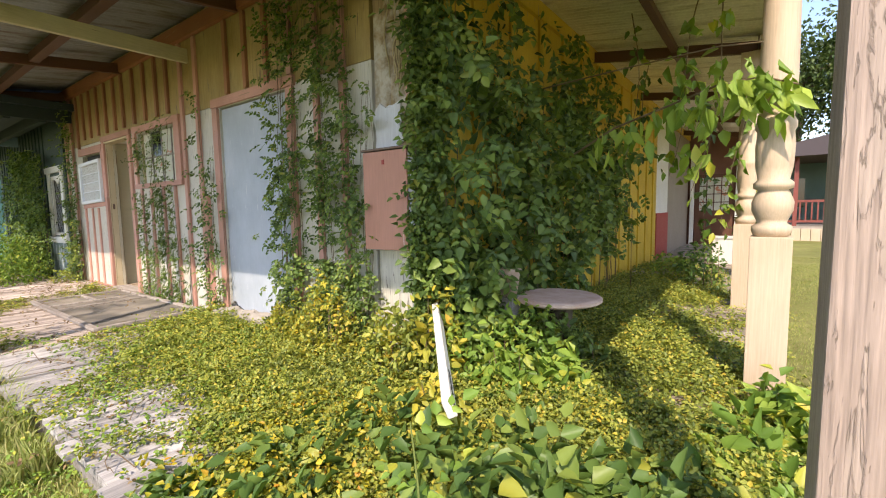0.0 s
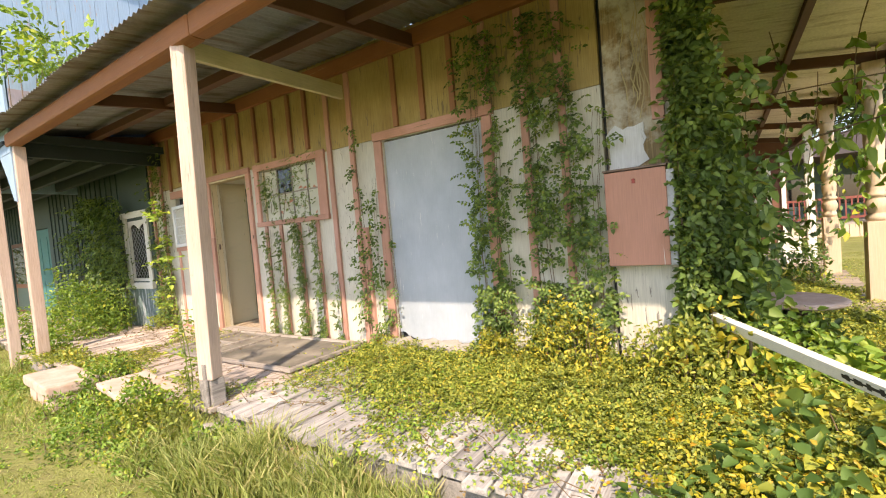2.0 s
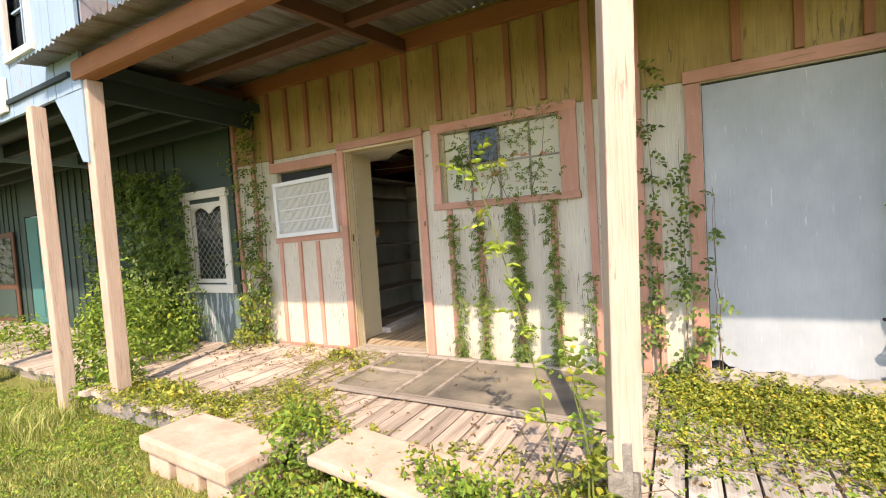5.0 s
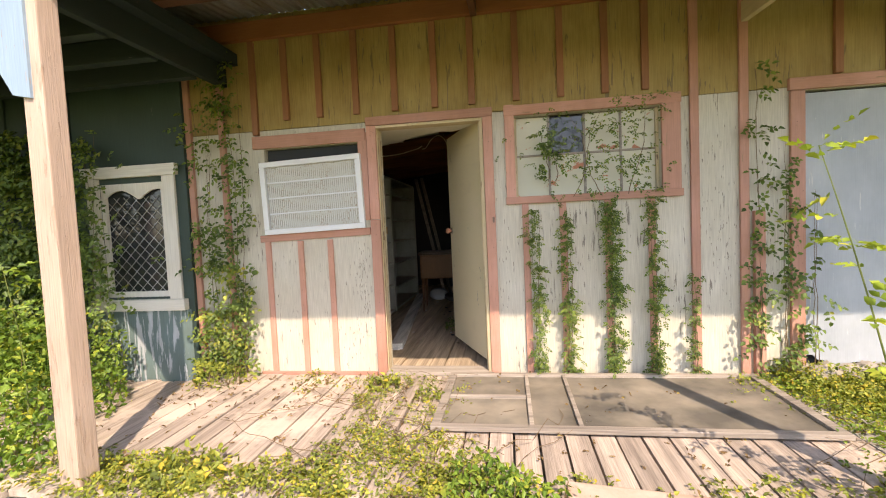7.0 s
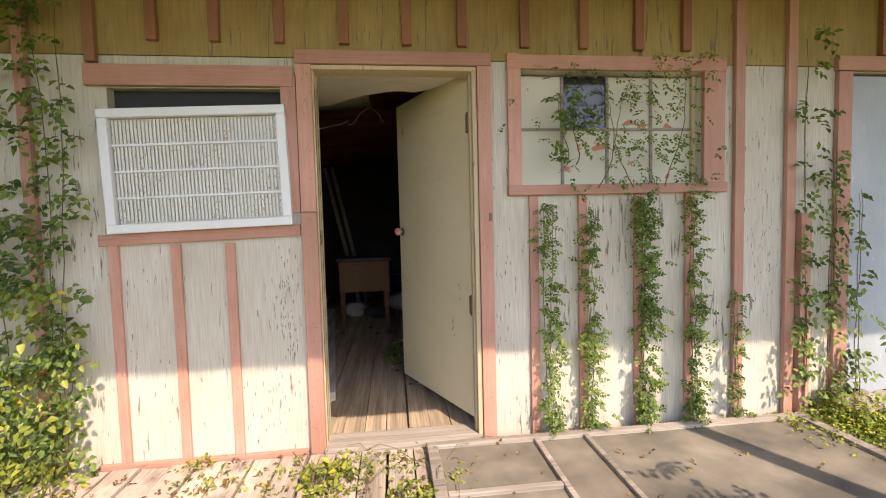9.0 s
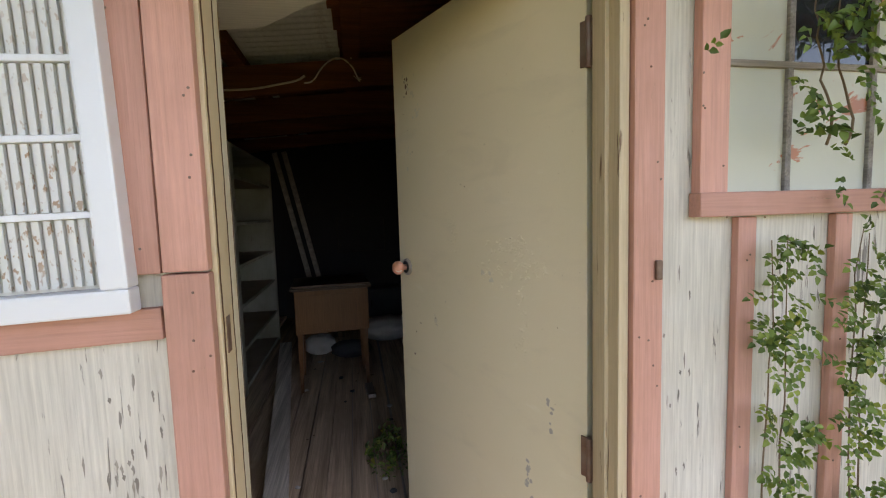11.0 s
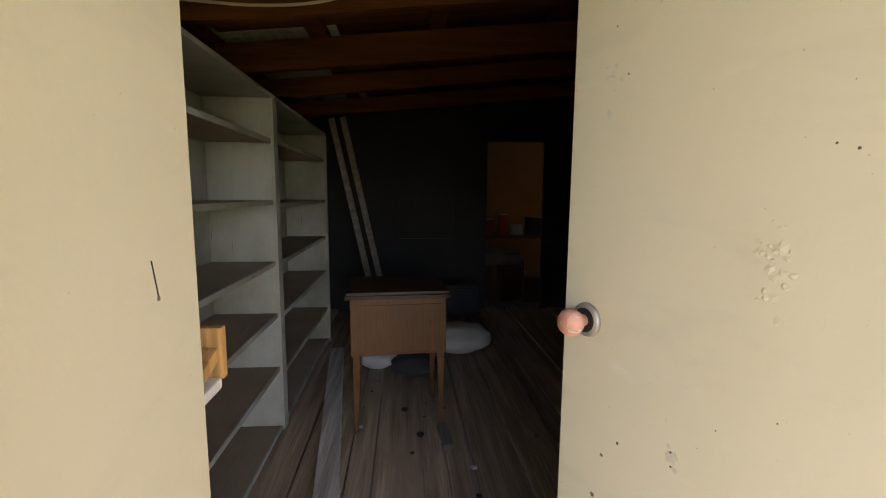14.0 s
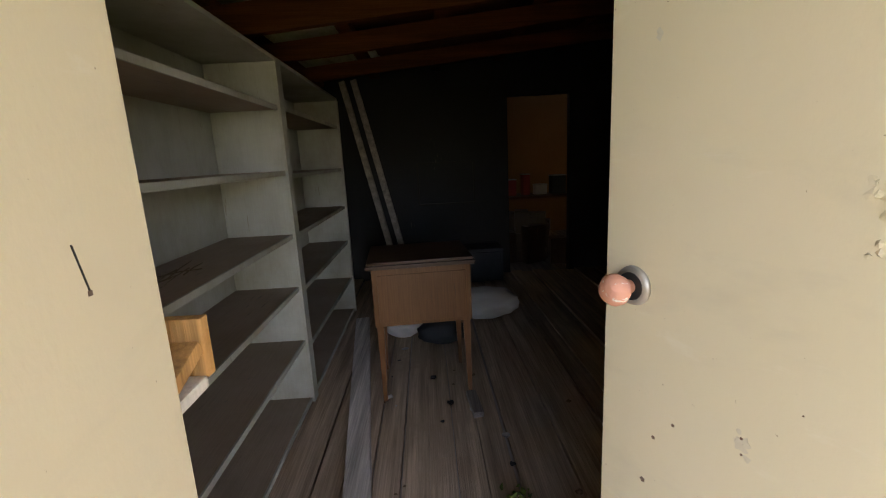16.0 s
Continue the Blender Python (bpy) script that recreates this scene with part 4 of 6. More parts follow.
for x in (-6.16, -5.08):
    part("sash_stile", slab(x - 0.012, x + 0.012, WALL + 0.045, WALL + 0.085, 1.641, 2.279, 0.002), CREAM_JAMB, win)
# A near-black sheet gives the unlit room behind the panes.
structure("window_2_backing", slab(-6.17, -5.07, WALL + 0.09, WALL + 0.098, 1.62, 2.28), DARK_CLOTH_AND_SHADE, "near-black sheet for the unlit room behind the painted window", "window")

# ---- boarded opening ----
board = thing("blue_board", (-3.52, WALL + 0.04, 0.3), "pale blue painted plywood sheet nailed over an opening", "board")


def torn_sheet(x0, x1, y0, y1, z1, low_left, low_right):
    """A plywood sheet whose lower edge has rotted to an uneven line."""
    r = random.Random(23)
    n = 34
    low = [(x0 + (x1 - x0) * k / n, low_left + (low_right - low_left) * k / n + 0.045 * r.random() ** 3 + 0.015 * math.sin(0.7 * k)) for k in range(n + 1)]
    bm = bmesh.new()
    rows = [[bm.verts.new((x, y, z)) for x, z in low] + [bm.verts.new((x1, y, z1)), bm.verts.new((x0, y, z1))] for y in (y0, y1)]
    bm.faces.new(rows[0])
    bm.faces.new(rows[1][::-1])
    m = n + 3
    for k in range(m):
        bm.faces.new((rows[0][k], rows[1][k], rows[1][(k + 1) % m], rows[0][(k + 1) % m]))
    bmesh.ops.recalc_face_normals(bm, faces=bm.faces)
    bmesh.ops.triangulate(bm, faces=[f for f in bm.faces if len(f.verts) > 4])
    return bm


part("sheet", torn_sheet(-4.085, -2.965, WALL + 0.02, WALL + 0.045, 2.285, 0.31, 0.225), BLUE_BOARD, board)
bm = lathe([(0.012, 0), (0.011, 0.002)], 10)
bmesh.ops.transform(bm, matrix=pose(-3.17, WALL + 0.0195, 0.68, 90, 0, 0), verts=bm.verts)
part("knot_hole", bm, BLACK, board)
# Near-black sheet painted as the shade under the torn blue sheet.
structure("opening_backing", slab(-4.09, -2.96, WALL + 0.06, WALL + 0.09, 0.24, 2.3), DARK_CLOTH_AND_SHADE, "near-black sheet for the shade behind the blue board", "wall")
rubble = thing("broken_sill", (-3.5, WALL - 0.05, 0.2), "crumbled rotten sill boards under the blue sheet", "debris")
rng = random.Random(5)
for k in range(22):
    x, yy = rng.uniform(-4.1, -3.0), rng.uniform(2.1, 2.26)
    m = Matrix.Translation((x, yy, 0.225 + 0.03 * rng.random())) @ Euler((rng.uniform(-0.2, 0.2), rng.uniform(-0.2, 0.2), rng.uniform(-0.5, 0.5))).to_matrix().to_4x4()
    part("splinter", slab(-rng.uniform(0.06, 0.16), 0.1, -0.03, 0.03, -0.012, 0.012, 0.004, m), OLD_WOOD, rubble)

# ---- meter box at the corner ----
meter = thing("meter_box", (-1.74, WALL - 0.07, 0.98), "grey metal box with a faded red door at the corner", "electric box")
part("case", slab(-1.94, -1.5, WALL - 0.11, WALL - 0.001, 0.985, 1.64, 0.006), GREY_METAL, meter)
part("lid", slab(-1.945, -1.545, WALL - 0.127, WALL - 0.111, 0.99, 1.66, 0.005), BOX_RED, meter, "faded red sheet lid")
part("catch", slab(-1.76, -1.74, WALL - 0.135, WALL - 0.128, 1.57, 1.6, 0.002), RED_PAINT, meter)
part("rain_hood", slab(-1.955, -1.535, WALL - 0.14, WALL - 0.001, 1.665, 1.68, 0.004), RUST, meter)
plate = thing("grey_patch", (-1.75, WALL - 0.01, 1.7), "pale grey metal patch above the box", "metal sheet")
torn = random.Random(14)
bm = bmesh.new()
for yy in (WALL - 0.016, WALL - 0.004):
    torn.seed(14)
    ring = []
    for k in range(22):
        a = math.tau * k / 22
        s = 1 / max(abs(math.cos(a)), abs(math.sin(a)))
        s *= torn.uniform(0.72, 1.02)
        ring.append(bm.verts.new((-1.8 + 0.15 * s * math.cos(a), yy - 0.01 * torn.random(), 1.84 + 0.17 * s * math.sin(a))))
    bm.faces.new(ring if yy > WALL - 0.01 else ring[::-1])
bm.verts.ensure_lookup_table()
for k in range(22):
    bm.faces.new((bm.verts[k], bm.verts[(k + 1) % 22], bm.verts[22 + (k + 1) % 22], bm.verts[22 + k]))
part("plate", bm, painted("pale_patch_paint", (0.66, 0.68, 0.7), peel=0.6, dirt=0.6), plate)

# ---- fallen screen door on the deck ----
fallen = thing("screen_door", (-5.64, 1.7, 0.215), "old screen door lying flat on the porch boards", "screen door")
sx0, sx1, sy0, sy1, sz = -6.75, -4.48, 1.2, 2.17, 0.225
for a, b, c, d in ((sx0, sx1, sy0, sy0 + 0.05), (sx0, sx1, sy1 - 0.05, sy1), (sx0, sx0 + 0.06, sy0 + 0.05, sy1 - 0.05), (sx1 - 0.06, sx1, sy0 + 0.05, sy1 - 0.05), (-6.16, -6.13, sy0 + 0.05, sy1 - 0.05), (-5.875, -5.845, sy0 + 0.05, sy1 - 0.05), (sx0 + 0.06, -6.16, 1.68, 1.71)):
    part("rail", slab(a + 0.001, b - 0.001, c, d, sz - 0.008, sz + 0.022, 0.004), OLD_WOOD_X, fallen)
part("mesh", slab(sx0 + 0.05, sx1 - 0.05, sy0 + 0.04, sy1 - 0.04, sz - 0.002, sz + 0.001), SCREEN, fallen, "torn dusty insect mesh")

# ---- step and slabs in front ----
step = thing("stone_step", (-6.8, 0.26, 0.0), "pale red concrete slab step on bricks in the grass", "step")
part("slab", slab(-0.47, 0.47, -0.2, 0.2, 0.15, 0.245, 0.02, pose(-6.8, 0.26, 0, 0, 0, -4)), SLAB, step)
for dx in (-0.42, 0.0, 0.42):
    part("brick", slab(0.78 * dx - 0.12, 0.78 * dx + 0.12, -0.16, 0.16, -0.02, 0.148, 0.012, pose(-6.8, 0.26, 0, 0, 0, -4)), SLAB, step)
flag = thing("concrete_slab", (-5.8, 0.6, 0.0), "worn pale slab lying against the deck edge", "slab")
part("slab", slab(-0.42, 0.42, -0.2, 0.2, 0.18, 0.232, 0.014, pose(-5.62, 0.46, 0, 0, 1, -6)), SLAB, flag)
for x, yy, s in ((-3.9, 0.42, 0.16), (-3.55, 0.4, 0.13), (-3.2, 0.38, 0.15), (-4.25, 0.36, 0.14), (0.15, 1.7, 0.2), (0.2, 2.3, 0.18), (0.05, 4.4, 0.2)):
    rock = thing("edge_stone", (x, yy, 0.0), "rough grey stone along the porch edge", "stone", "edging stones")
    bm = bmesh.new()
    bmesh.ops.create_icosphere(bm, subdivisions=3, radius=1)
    for w in bm.verts:
        w.co = Vector((w.co.x * s, w.co.y * s * 0.7, w.co.z * 0.1)) * (1 + 0.25 * noise.noise(w.co * 1.7 + Vector((x * 3, yy, 0)))) + Vector((x, yy, 0.06))
    part("stone", bm, STONE, rock, smooth=False)

plank = thing("white_plank", (-1.0, 1.7, 0.3), "white painted plank propped in the creeper", "plank")
part("board", beam((-1.317, 2.127, 0.638), (-0.595, 1.25, 0.5), 0.04, 0.075, 0.004, 20), WHITE_X, plank)
for k in range(16):
    f = 0.74 + 0.016 * k
    at = Vector((-1.317, 2.127, 0.638)).lerp(Vector((-0.595, 1.25, 0.5)), f)
    part("mould_patch", beam(at, at + Vector((0.013, -0.016, -0.0025)), 0.0414, 0.024 + 0.014 * math.sin(2.3 * k), 0.002, 20), BLACK, plank, "black patch near the lower end")
part("stake", tube([(-1.12, 1.93, 0.19), (-1.13, 1.94, 0.57)], 0.012, 0.01, 6), STEM, plank)
disc = thing("round_table_top", (-0.82, 2.9, 0.14), "tan round board lying on a grey stand", "table top")
part("top", lathe([(0.28, 0.0), (0.3, 0.012), (0.3, 0.03), (0.28, 0.04)], 28, (-0.82, 2.9, 0.6)), SLAB, disc)
part("prop", slab(-0.9, -0.74, 2.84, 2.98, 0.14, 0.6, 0.01), BARK, disc)
pot = thing("flower_pot", (-1.12, 2.72, 0.14), "terracotta pot among the leaves", "pot")
part("bowl", lathe([(0.06, 0), (0.085, 0.16), (0.1, 0.17), (0.1, 0.2), (0.085, 0.2), (0.07, 0.06)], 20, (-1.12, 2.72, 0.64)), SLAB, pot, smooth=True)
part("stand", slab(-1.2, -1.04, 2.64, 2.8, 0.14, 0.64, 0.01), OLD_WOOD, pot)

rub = random.Random(51)
for k in range(64):
    x, yy, q = rub.uniform(-4.1, -2.95), rub.uniform(2.14, 2.25), rub.uniform(0.035, 0.1)
    lump = thing("rubble", (x, yy, FLOOR), "crumbled grey lump at the foot of the boarded opening", "rubble", "rubble by the board")
    bm = bmesh.new()
    bmesh.ops.create_icosphere(bm, subdivisions=2, radius=1)
    for w in bm.verts:
        w.co = Vector((w.co.x * q * 1.3, w.co.y * q, w.co.z * q * 0.7)) * (1 + 0.5 * noise.noise(w.co * 1.9 + Vector((k, 0, 0)))) + Vector((x, yy, FLOOR + 0.5 * q))
    part("lump", bm, STONE, lump)

# ---- neighbour's balcony and fittings ----
blue = thing("blue_balcony", (-9.8, 0.42, 2.2), "light blue boarded upper floor on posts", "building")
blue["kind"] = "structure"


def blue_front():
    """The front boarding with hanging corner brackets, in upright boards."""
    rngb = random.Random(3)
    x = -11.95
    while x < -8.5:
        w = 0.145
        mid = x + w / 2
        yield x, min(x + w, -8.47), 2.74, 6.0, rngb.uniform(0, 0.006)
        x += w


wins = [(-9.72, -9.28, 3.3, 4.5), (-11.3, -10.9, 3.25, 4.05)]
for a, b, low, high, o in blue_front():
    mid = (a + b) / 2
    cut = [(c, d) for l, r, c, d in wins if l < mid < r]
    spans = [(low, cut[0][0]), (cut[0][1], high)] if cut else [(low, high)]
    for c, d in spans:
        part("siding_board", slab(a + 0.002, b - 0.002, 0.49 - o, 0.52 - o, c, d, 0.003), BLUE_WALL, blue)


def bracket(x0, x1):
    """A tapering corner board: full depth at x0, nothing at x1."""
    bm = bmesh.new()
    rows = []
    for y in (0.492, 0.522):
        rows.append([bm.verts.new(p) for p in ((x0, y, 2.738), (x0, y, 2.14), (x0 + (x1 - x0) * 0.2, y, 2.16), (x0 + (x1 - x0) * 0.55, y, 2.45), (x1, y, 2.738))])
    bm.faces.new(rows[0])
    bm.faces.new(rows[1][::-1])
    for k in range(5):
        bm.faces.new((rows[0][k], rows[1][k], rows[1][(k + 1) % 5], rows[0][(k + 1) % 5]))
    bmesh.ops.recalc_face_normals(bm, faces=bm.faces)
    return bm


part("corner_bracket", bracket(-8.47, -8.95), BLUE_WALL, blue)
part("corner_bracket", bracket(-11.95, -11.45), BLUE_WALL, blue)
for k in range(14):
    y = 0.53 + 0.145 * k
    part("siding_board", slab(-8.5, -8.47, y + 0.002, y + 0.143, 3.3 if y > 0.6 else 3.06, 6.0, 0.003), BLUE_WALL, blue)
part("mauve_patch", slab(-8.469, -8.46, 0.53, 0.86, 3.12, 3.52, 0.003), MAUVE, blue)
part("floor_band", slab(-11.9, -8.5, 0.53, 2.4, 2.9, 3.0), GREEN_CEIL, blue)
part("roof", slab(-12.4, -8.1, 0.0, 5.0, 6.0, 6.1), DARK_ROOF, blue)
part("rear_wall", slab(-11.95, -8.47, 2.58, 2.5, 3.32, 6.0), BLUE_WALL, blue)
part("end_wall", slab(-11.98, -11.95, 0.53, 2.5, 2.66, 6.0), BLUE_WALL, blue)
for l, r, c, d in wins:
    w = part("window", slab(l, r, 0.55, 0.56, c, d), GLASS, blue)
    for a, b, e, g in ((l - 0.06, r + 0.06, d, d + 0.06), (l - 0.08, r + 0.08, c - 0.07, c), (l - 0.06, l, c, d), (r, r + 0.06, c, d)):
        part("window_frame", slab(a, b, 0.455, 0.5, e, g, 0.004), WHITE, w)
    part("muntin", slab((l + r) / 2 - 0.012, (l + r) / 2 + 0.012, 0.52, 0.545, c, d), BLUE_WALL, w)
    for k in (1, 2):
        part("muntin", slab(l, r, 0.525, 0.547, c + (d - c) * k / 3 - 0.01, c + (d - c) * k / 3 + 0.01), BLUE_WALL, w)
sign = thing("sign_board", (-9.9, 0.47, 2.78), "weathered white sign board with faded lettering", "sign")
part("panel", slab(-10.75, -9.85, 0.455, 0.48, 2.8, 3.12, 0.004), WHITE_X, sign)
for k, (a, b) in enumerate(((-10.5, -10.4), (-10.34, -10.2), (-10.12, -10.02))):
    part("letter_bar", slab(a, b, 0.45, 0.454, 2.88, 2.92), painted("faded_letter_paint", (0.5, 0.55, 0.58), peel=0.5), sign)
for k, y in enumerate((0.7, 1.1, 1.5, 1.9)):
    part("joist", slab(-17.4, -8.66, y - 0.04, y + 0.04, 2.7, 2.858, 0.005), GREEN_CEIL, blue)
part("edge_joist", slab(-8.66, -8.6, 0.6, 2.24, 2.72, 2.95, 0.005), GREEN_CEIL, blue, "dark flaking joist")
gw = thing("window_3", (-9.57, 2.2, 0.8), "white framed window with a scalloped valance and lattice", "window")
gw["kind"] = "structure"
part("pane", slab(-9.9, -9.25, 2.24, 2.25, 0.92, 1.95), GLASS, gw)
for a, b, c, d, o in ((-10.02, -9.9, 0.9, 2.0, 0.03), (-9.25, -9.13, 0.9, 2.0, 0.03), (-10.05, -9.1, 2.0, 2.1, 0.05), (-10.06, -9.09, 0.8, 0.9, 0.06)):
    part("casing", slab(a, b, 2.2 - o, 2.199, c, d, 0.005), WHITE if b - a < 0.2 else WHITE_X, gw)
for a, b, c, d in ((-9.9, -9.86, 0.92, 1.95), (-9.29, -9.25, 0.92, 1.95), (-9.86, -9.29, 0.92, 0.97)):
    part("sash", slab(a, b, 2.2, 2.235, c, d, 0.003), WHITE, gw)


def valance():
    bm = bmesh.new()
    n = 24
    low = [(-9.86 + 0.57 * k / n, 1.8 + 0.09 * abs(math.sin(math.pi * 1.5 * k / n + 0.3)) ) for k in range(n + 1)]
    for k in range(n):
        (xa, za), (xb, zb) = low[k], low[k + 1]
        lo = [bm.verts.new(p) for p in ((xa, 2.2, za), (xb, 2.2, zb), (xb, 2.2, 1.95), (xa, 2.2, 1.95))]
        hi = [bm.verts.new((q.co.x, 2.22, q.co.z)) for q in lo]
        bm.faces.new(lo)
        bm.faces.new(hi[::-1])
        bm.faces.new((lo[0], hi[0], hi[1], lo[1]))
    return bm


part("valance", valance(), WHITE, gw, "scalloped white board")
for k in range(-6, 7):
    for s in (-1, 1):
        a = Vector((-9.57 + k * 0.1 - s * 0.43, 2.232, 0.97))
        b = Vector((-9.57 + k * 0.1 + s * 0.43, 2.232, 1.83))
        f0, f1 = 0.0, 1.0
        d = b - a
        lo, hi = sorted(((-9.86 - a.x) / d.x, (-9.29 - a.x) / d.x))
        f0, f1 = max(0.0, lo), min(1.0, hi)
        if f1 - f0 > 0.12:
            part("lattice_bar", beam(a + d * f0, a + d * f1, 0.003, 0.005, 0), GREY_METAL, gw)
for k in range(36):
    x = -17.3 + 0.23 * k
    if not (-15.1 < x < -13.8 or -10.1 < x < -9.1):
        part("batten", slab(x - 0.02, x + 0.02, 2.18, 2.199, 0.1, 2.85, 0.002), GREEN_WALL, green)
td = thing("door_2", (-14.45, 2.2, 0.15), "teal painted panelled door", "door")
td["kind"] = "structure"
part("leaf", slab(-14.98, -13.92, 2.21, 2.25, 0.15, 2.13, 0.003), TEAL, td)
for a, b in ((-14.85, -14.5), (-14.4, -14.05)):
    for c, d in ((0.3, 0.95), (1.1, 1.95)):
        part("panel", slab(a, b, 2.2, 2.208, c, d, 0.004), TEAL, td)
screen2 = thing("screen_panel", (-16.0, 2.1, 0.2), "brown framed screen leaning against the green wall", "screen")
part("frame", slab(-16.5, -15.4, 2.14, 2.17, 0.14, 1.9, 0.01), BROWN_BEAM_Y, screen2)
part("inset", slab(-16.4, -15.5, 2.13, 2.138, 0.9, 1.8), GLASS, screen2)
part("inset", slab(-16.4, -15.5, 2.13, 2.138, 0.25, 0.8), GREEN_WALL, screen2)

# ---- inside the room ----


def shelf_unit(y0, y1, levels, label, front=-7.93, top=2.185, base=0.22):
    back = front - 0.36
    ob = thing("shelving_unit", (front - 0.18, (y0 + y1) / 2, base), label, "shelves", "built-in shelves")
    for y in (y0, y1 - 0.03):
        part("upright", slab(back, front, y, y + 0.03, base, top - 0.024, 0.003), SHELF_PAINT, ob)
    part("back_board", slab(back - 0.02, back - 0.002, y0, y1, base, top - 0.024), SHELF_PAINT, ob)
    part("top_board", slab(back - 0.02, front + 0.01, y0, y1, top - 0.022, top, 0.003), SHELF_PAINT, ob)
    for z in levels:
        part("shelf_board", slab(back, front - 0.012, y0 + 0.031, y1 - 0.031, z - 0.022, z, 0.002), SHELF_TOP, ob)
        part("shelf_lip", slab(front - 0.011, front - 0.002, y0 + 0.031, y1 - 0.031, z - 0.026, z + 0.001, 0.002), SHELF_PAINT, ob)
    for y in (y0, y1 - 0.03):
        part("face_strip", slab(front + 0.001, front + 0.015, y - 0.006, y + 0.036, base, top - 0.024, 0.002), SHELF_PAINT, ob)
    return ob


shelf_unit(2.95, 4.945, (0.25, 0.62, 0.945, 1.25, 1.6, 1.94), "pale painted shelves with dusty boards, nearly empty")
shelf_unit(4.957, 6.56, (0.25, 0.56, 0.915, 1.24, 1.58, 1.95), "pale painted shelves, empty, beyond the first")
tw = thing("twigs", (-8.1, 4.05, 1.25), "small heap of dry twigs on a shelf", "twigs")
rng = random.Random(9)
for k in range(16):
    p = Vector((-8.1 + rng.uniform(-0.1, 0.1), 4.0 + rng.uniform(-0.25, 0.25), 1.254 + 0.004 * (k % 4)))
    d = Vector((rng.uniform(-0.06, 0.06), rng.uniform(-0.2, 0.2), 0.0))
    part("twig", tube([p - d, p + Vector((0, 0, 0.004)), p + d], 0.003, 0.0015, 5), STEM, tw)
cab = thing("sewing_cabinet", (-7.23, 4.9, 0.22), "brown wooden sewing cabinet on tapered legs", "cabinet")
CM = pose(-7.228, 4.865, 0, 0, 0, 4)
part("body", slab(-0.282, 0.282, 0.0, 0.44, 0.695, 1.035, 0.006, CM), OAK, cab)
part("apron_panel", slab(-0.25, 0.25, -0.008, -0.001, 0.72, 1.0, 0.003, CM), OAK, cab)
part("top", slab(-0.31, 0.305, -0.03, 0.5, 1.037, 1.06, 0.006, CM), DARK_OAK, cab, "dusty dark top")
part("top_edge", slab(-0.3, 0.295, -0.02, 0.49, 1.061, 1.078, 0.004, CM), DARK_OAK, cab)
for sx, sy in ((-0.25, 0.03), (0.25, 0.03), (-0.25, 0.41), (0.25, 0.41)):
    a = CM @ Vector((sx, sy, 0.73))
    b = CM @ Vector((sx * 1.02, sy + (0.02 if sy > 0.2 else -0.02), 0.22))
    part("leg", tube([b, (a + b) / 2, a], 0.015, 0.03, 4), OAK, cab)
block = thing("wood_wedge", (-6.96, 4.76, 0.22), "grey wooden wedge beside a cabinet leg", "wood block")
part("wedge", slab(-0.03, 0.03, -0.13, 0.11, 0.22, 0.255, 0.005, pose(-6.965, 4.76, 0, 0, 0, 5)), OLD_WOOD, block)
strip = thing("timber_beam", (-7.6, 4.3, 0.22), "pale grey timber lying along the floor", "timber")
part("beam", beam((-7.385, 2.89, 0.255), (-7.795, 6.15, 0.255), 0.115, 0.07), PALE_TIMBER, strip)
for k, (a, b) in enumerate((((-7.385, 6.3, 0.24), (-7.84, 6.42, 2.3)), ((-7.29, 6.36, 0.24), (-7.75, 6.48, 2.32)))):
    lean = thing("leaning_board", a, "long pale board leaning by the shelves", "board", "leaning boards")
    part("board", beam(a, b, 0.02, 0.055), OLD_WOOD, lean)


def cushion(at, sx, sy, sz, material, label, name):
    ob = thing(name, at, label, name.replace("_", " "))
    bm = bmesh.new()
    bmesh.ops.create_icosphere(bm, subdivisions=4, radius=1)
    for v in bm.verts:
        c = v.co.copy()
        k = (abs(c.x) ** 3 + abs(c.y) ** 3) ** (1 / 3) or 1
        q = math.hypot(c.x, c.y) or 1
        v.co = Vector((c.x * sx * q / k, c.y * sy * q / k, c.z * sz)) * (1 + 0.12 * noise.noise(c * 3)) + Vector(at) + Vector((0, 0, sz))
    part("cover", bm, material, ob, smooth=True)


cushion((-6.72, 6.2, 0.22), 0.3, 0.22, 0.13, PILLOW, "dirty white pillow on the floor", "pillow")
cushion((-7.42, 5.86, 0.22), 0.15, 0.13, 0.1, PILLOW, "crumpled white sack under the cabinet", "sack")
cushion((-7.11, 5.7, 0.22), 0.19, 0.14, 0.08, DARK_CLOTH_AND_SHADE, "dark cloth heap on the floor", "cloth")
rng = random.Random(12)
for k in range(26):
    x, y = rng.uniform(-7.5, -6.4), rng.uniform(3.0, 5.6)
    bit = thing("litter", (x, y, 0.22), "scrap of dry rubbish on the floor boards", "litter", "floor litter")
    bm = bmesh.new()
    bmesh.ops.create_icosphere(bm, subdivisions=2, radius=1)
    s = rng.uniform(0.008, 0.026)
    for v in bm.verts:
        v.co = Vector((v.co.x * s, v.co.y * s * 0.8, v.co.z * s * 0.5)) * (1 + 0.6 * noise.noise(v.co * 2.3 + Vector((k, 0, 0)))) + Vector((x, y, 0.22 + s * 0.4))
    part("scrap", bm, (PILLOW, STEM, DARK_CLOTH_AND_SHADE)[k % 3], bit)

inside = thing("roof_timbers", (-6.0, 5.0, 2.6), "bare brown roof timbers and purlins", "roof timbers")
inside["kind"] = "structure"
PITCH = 5.6


def roof_z(x):
    return 2.635 + math.tan(radians(PITCH)) * (x + 7.3)


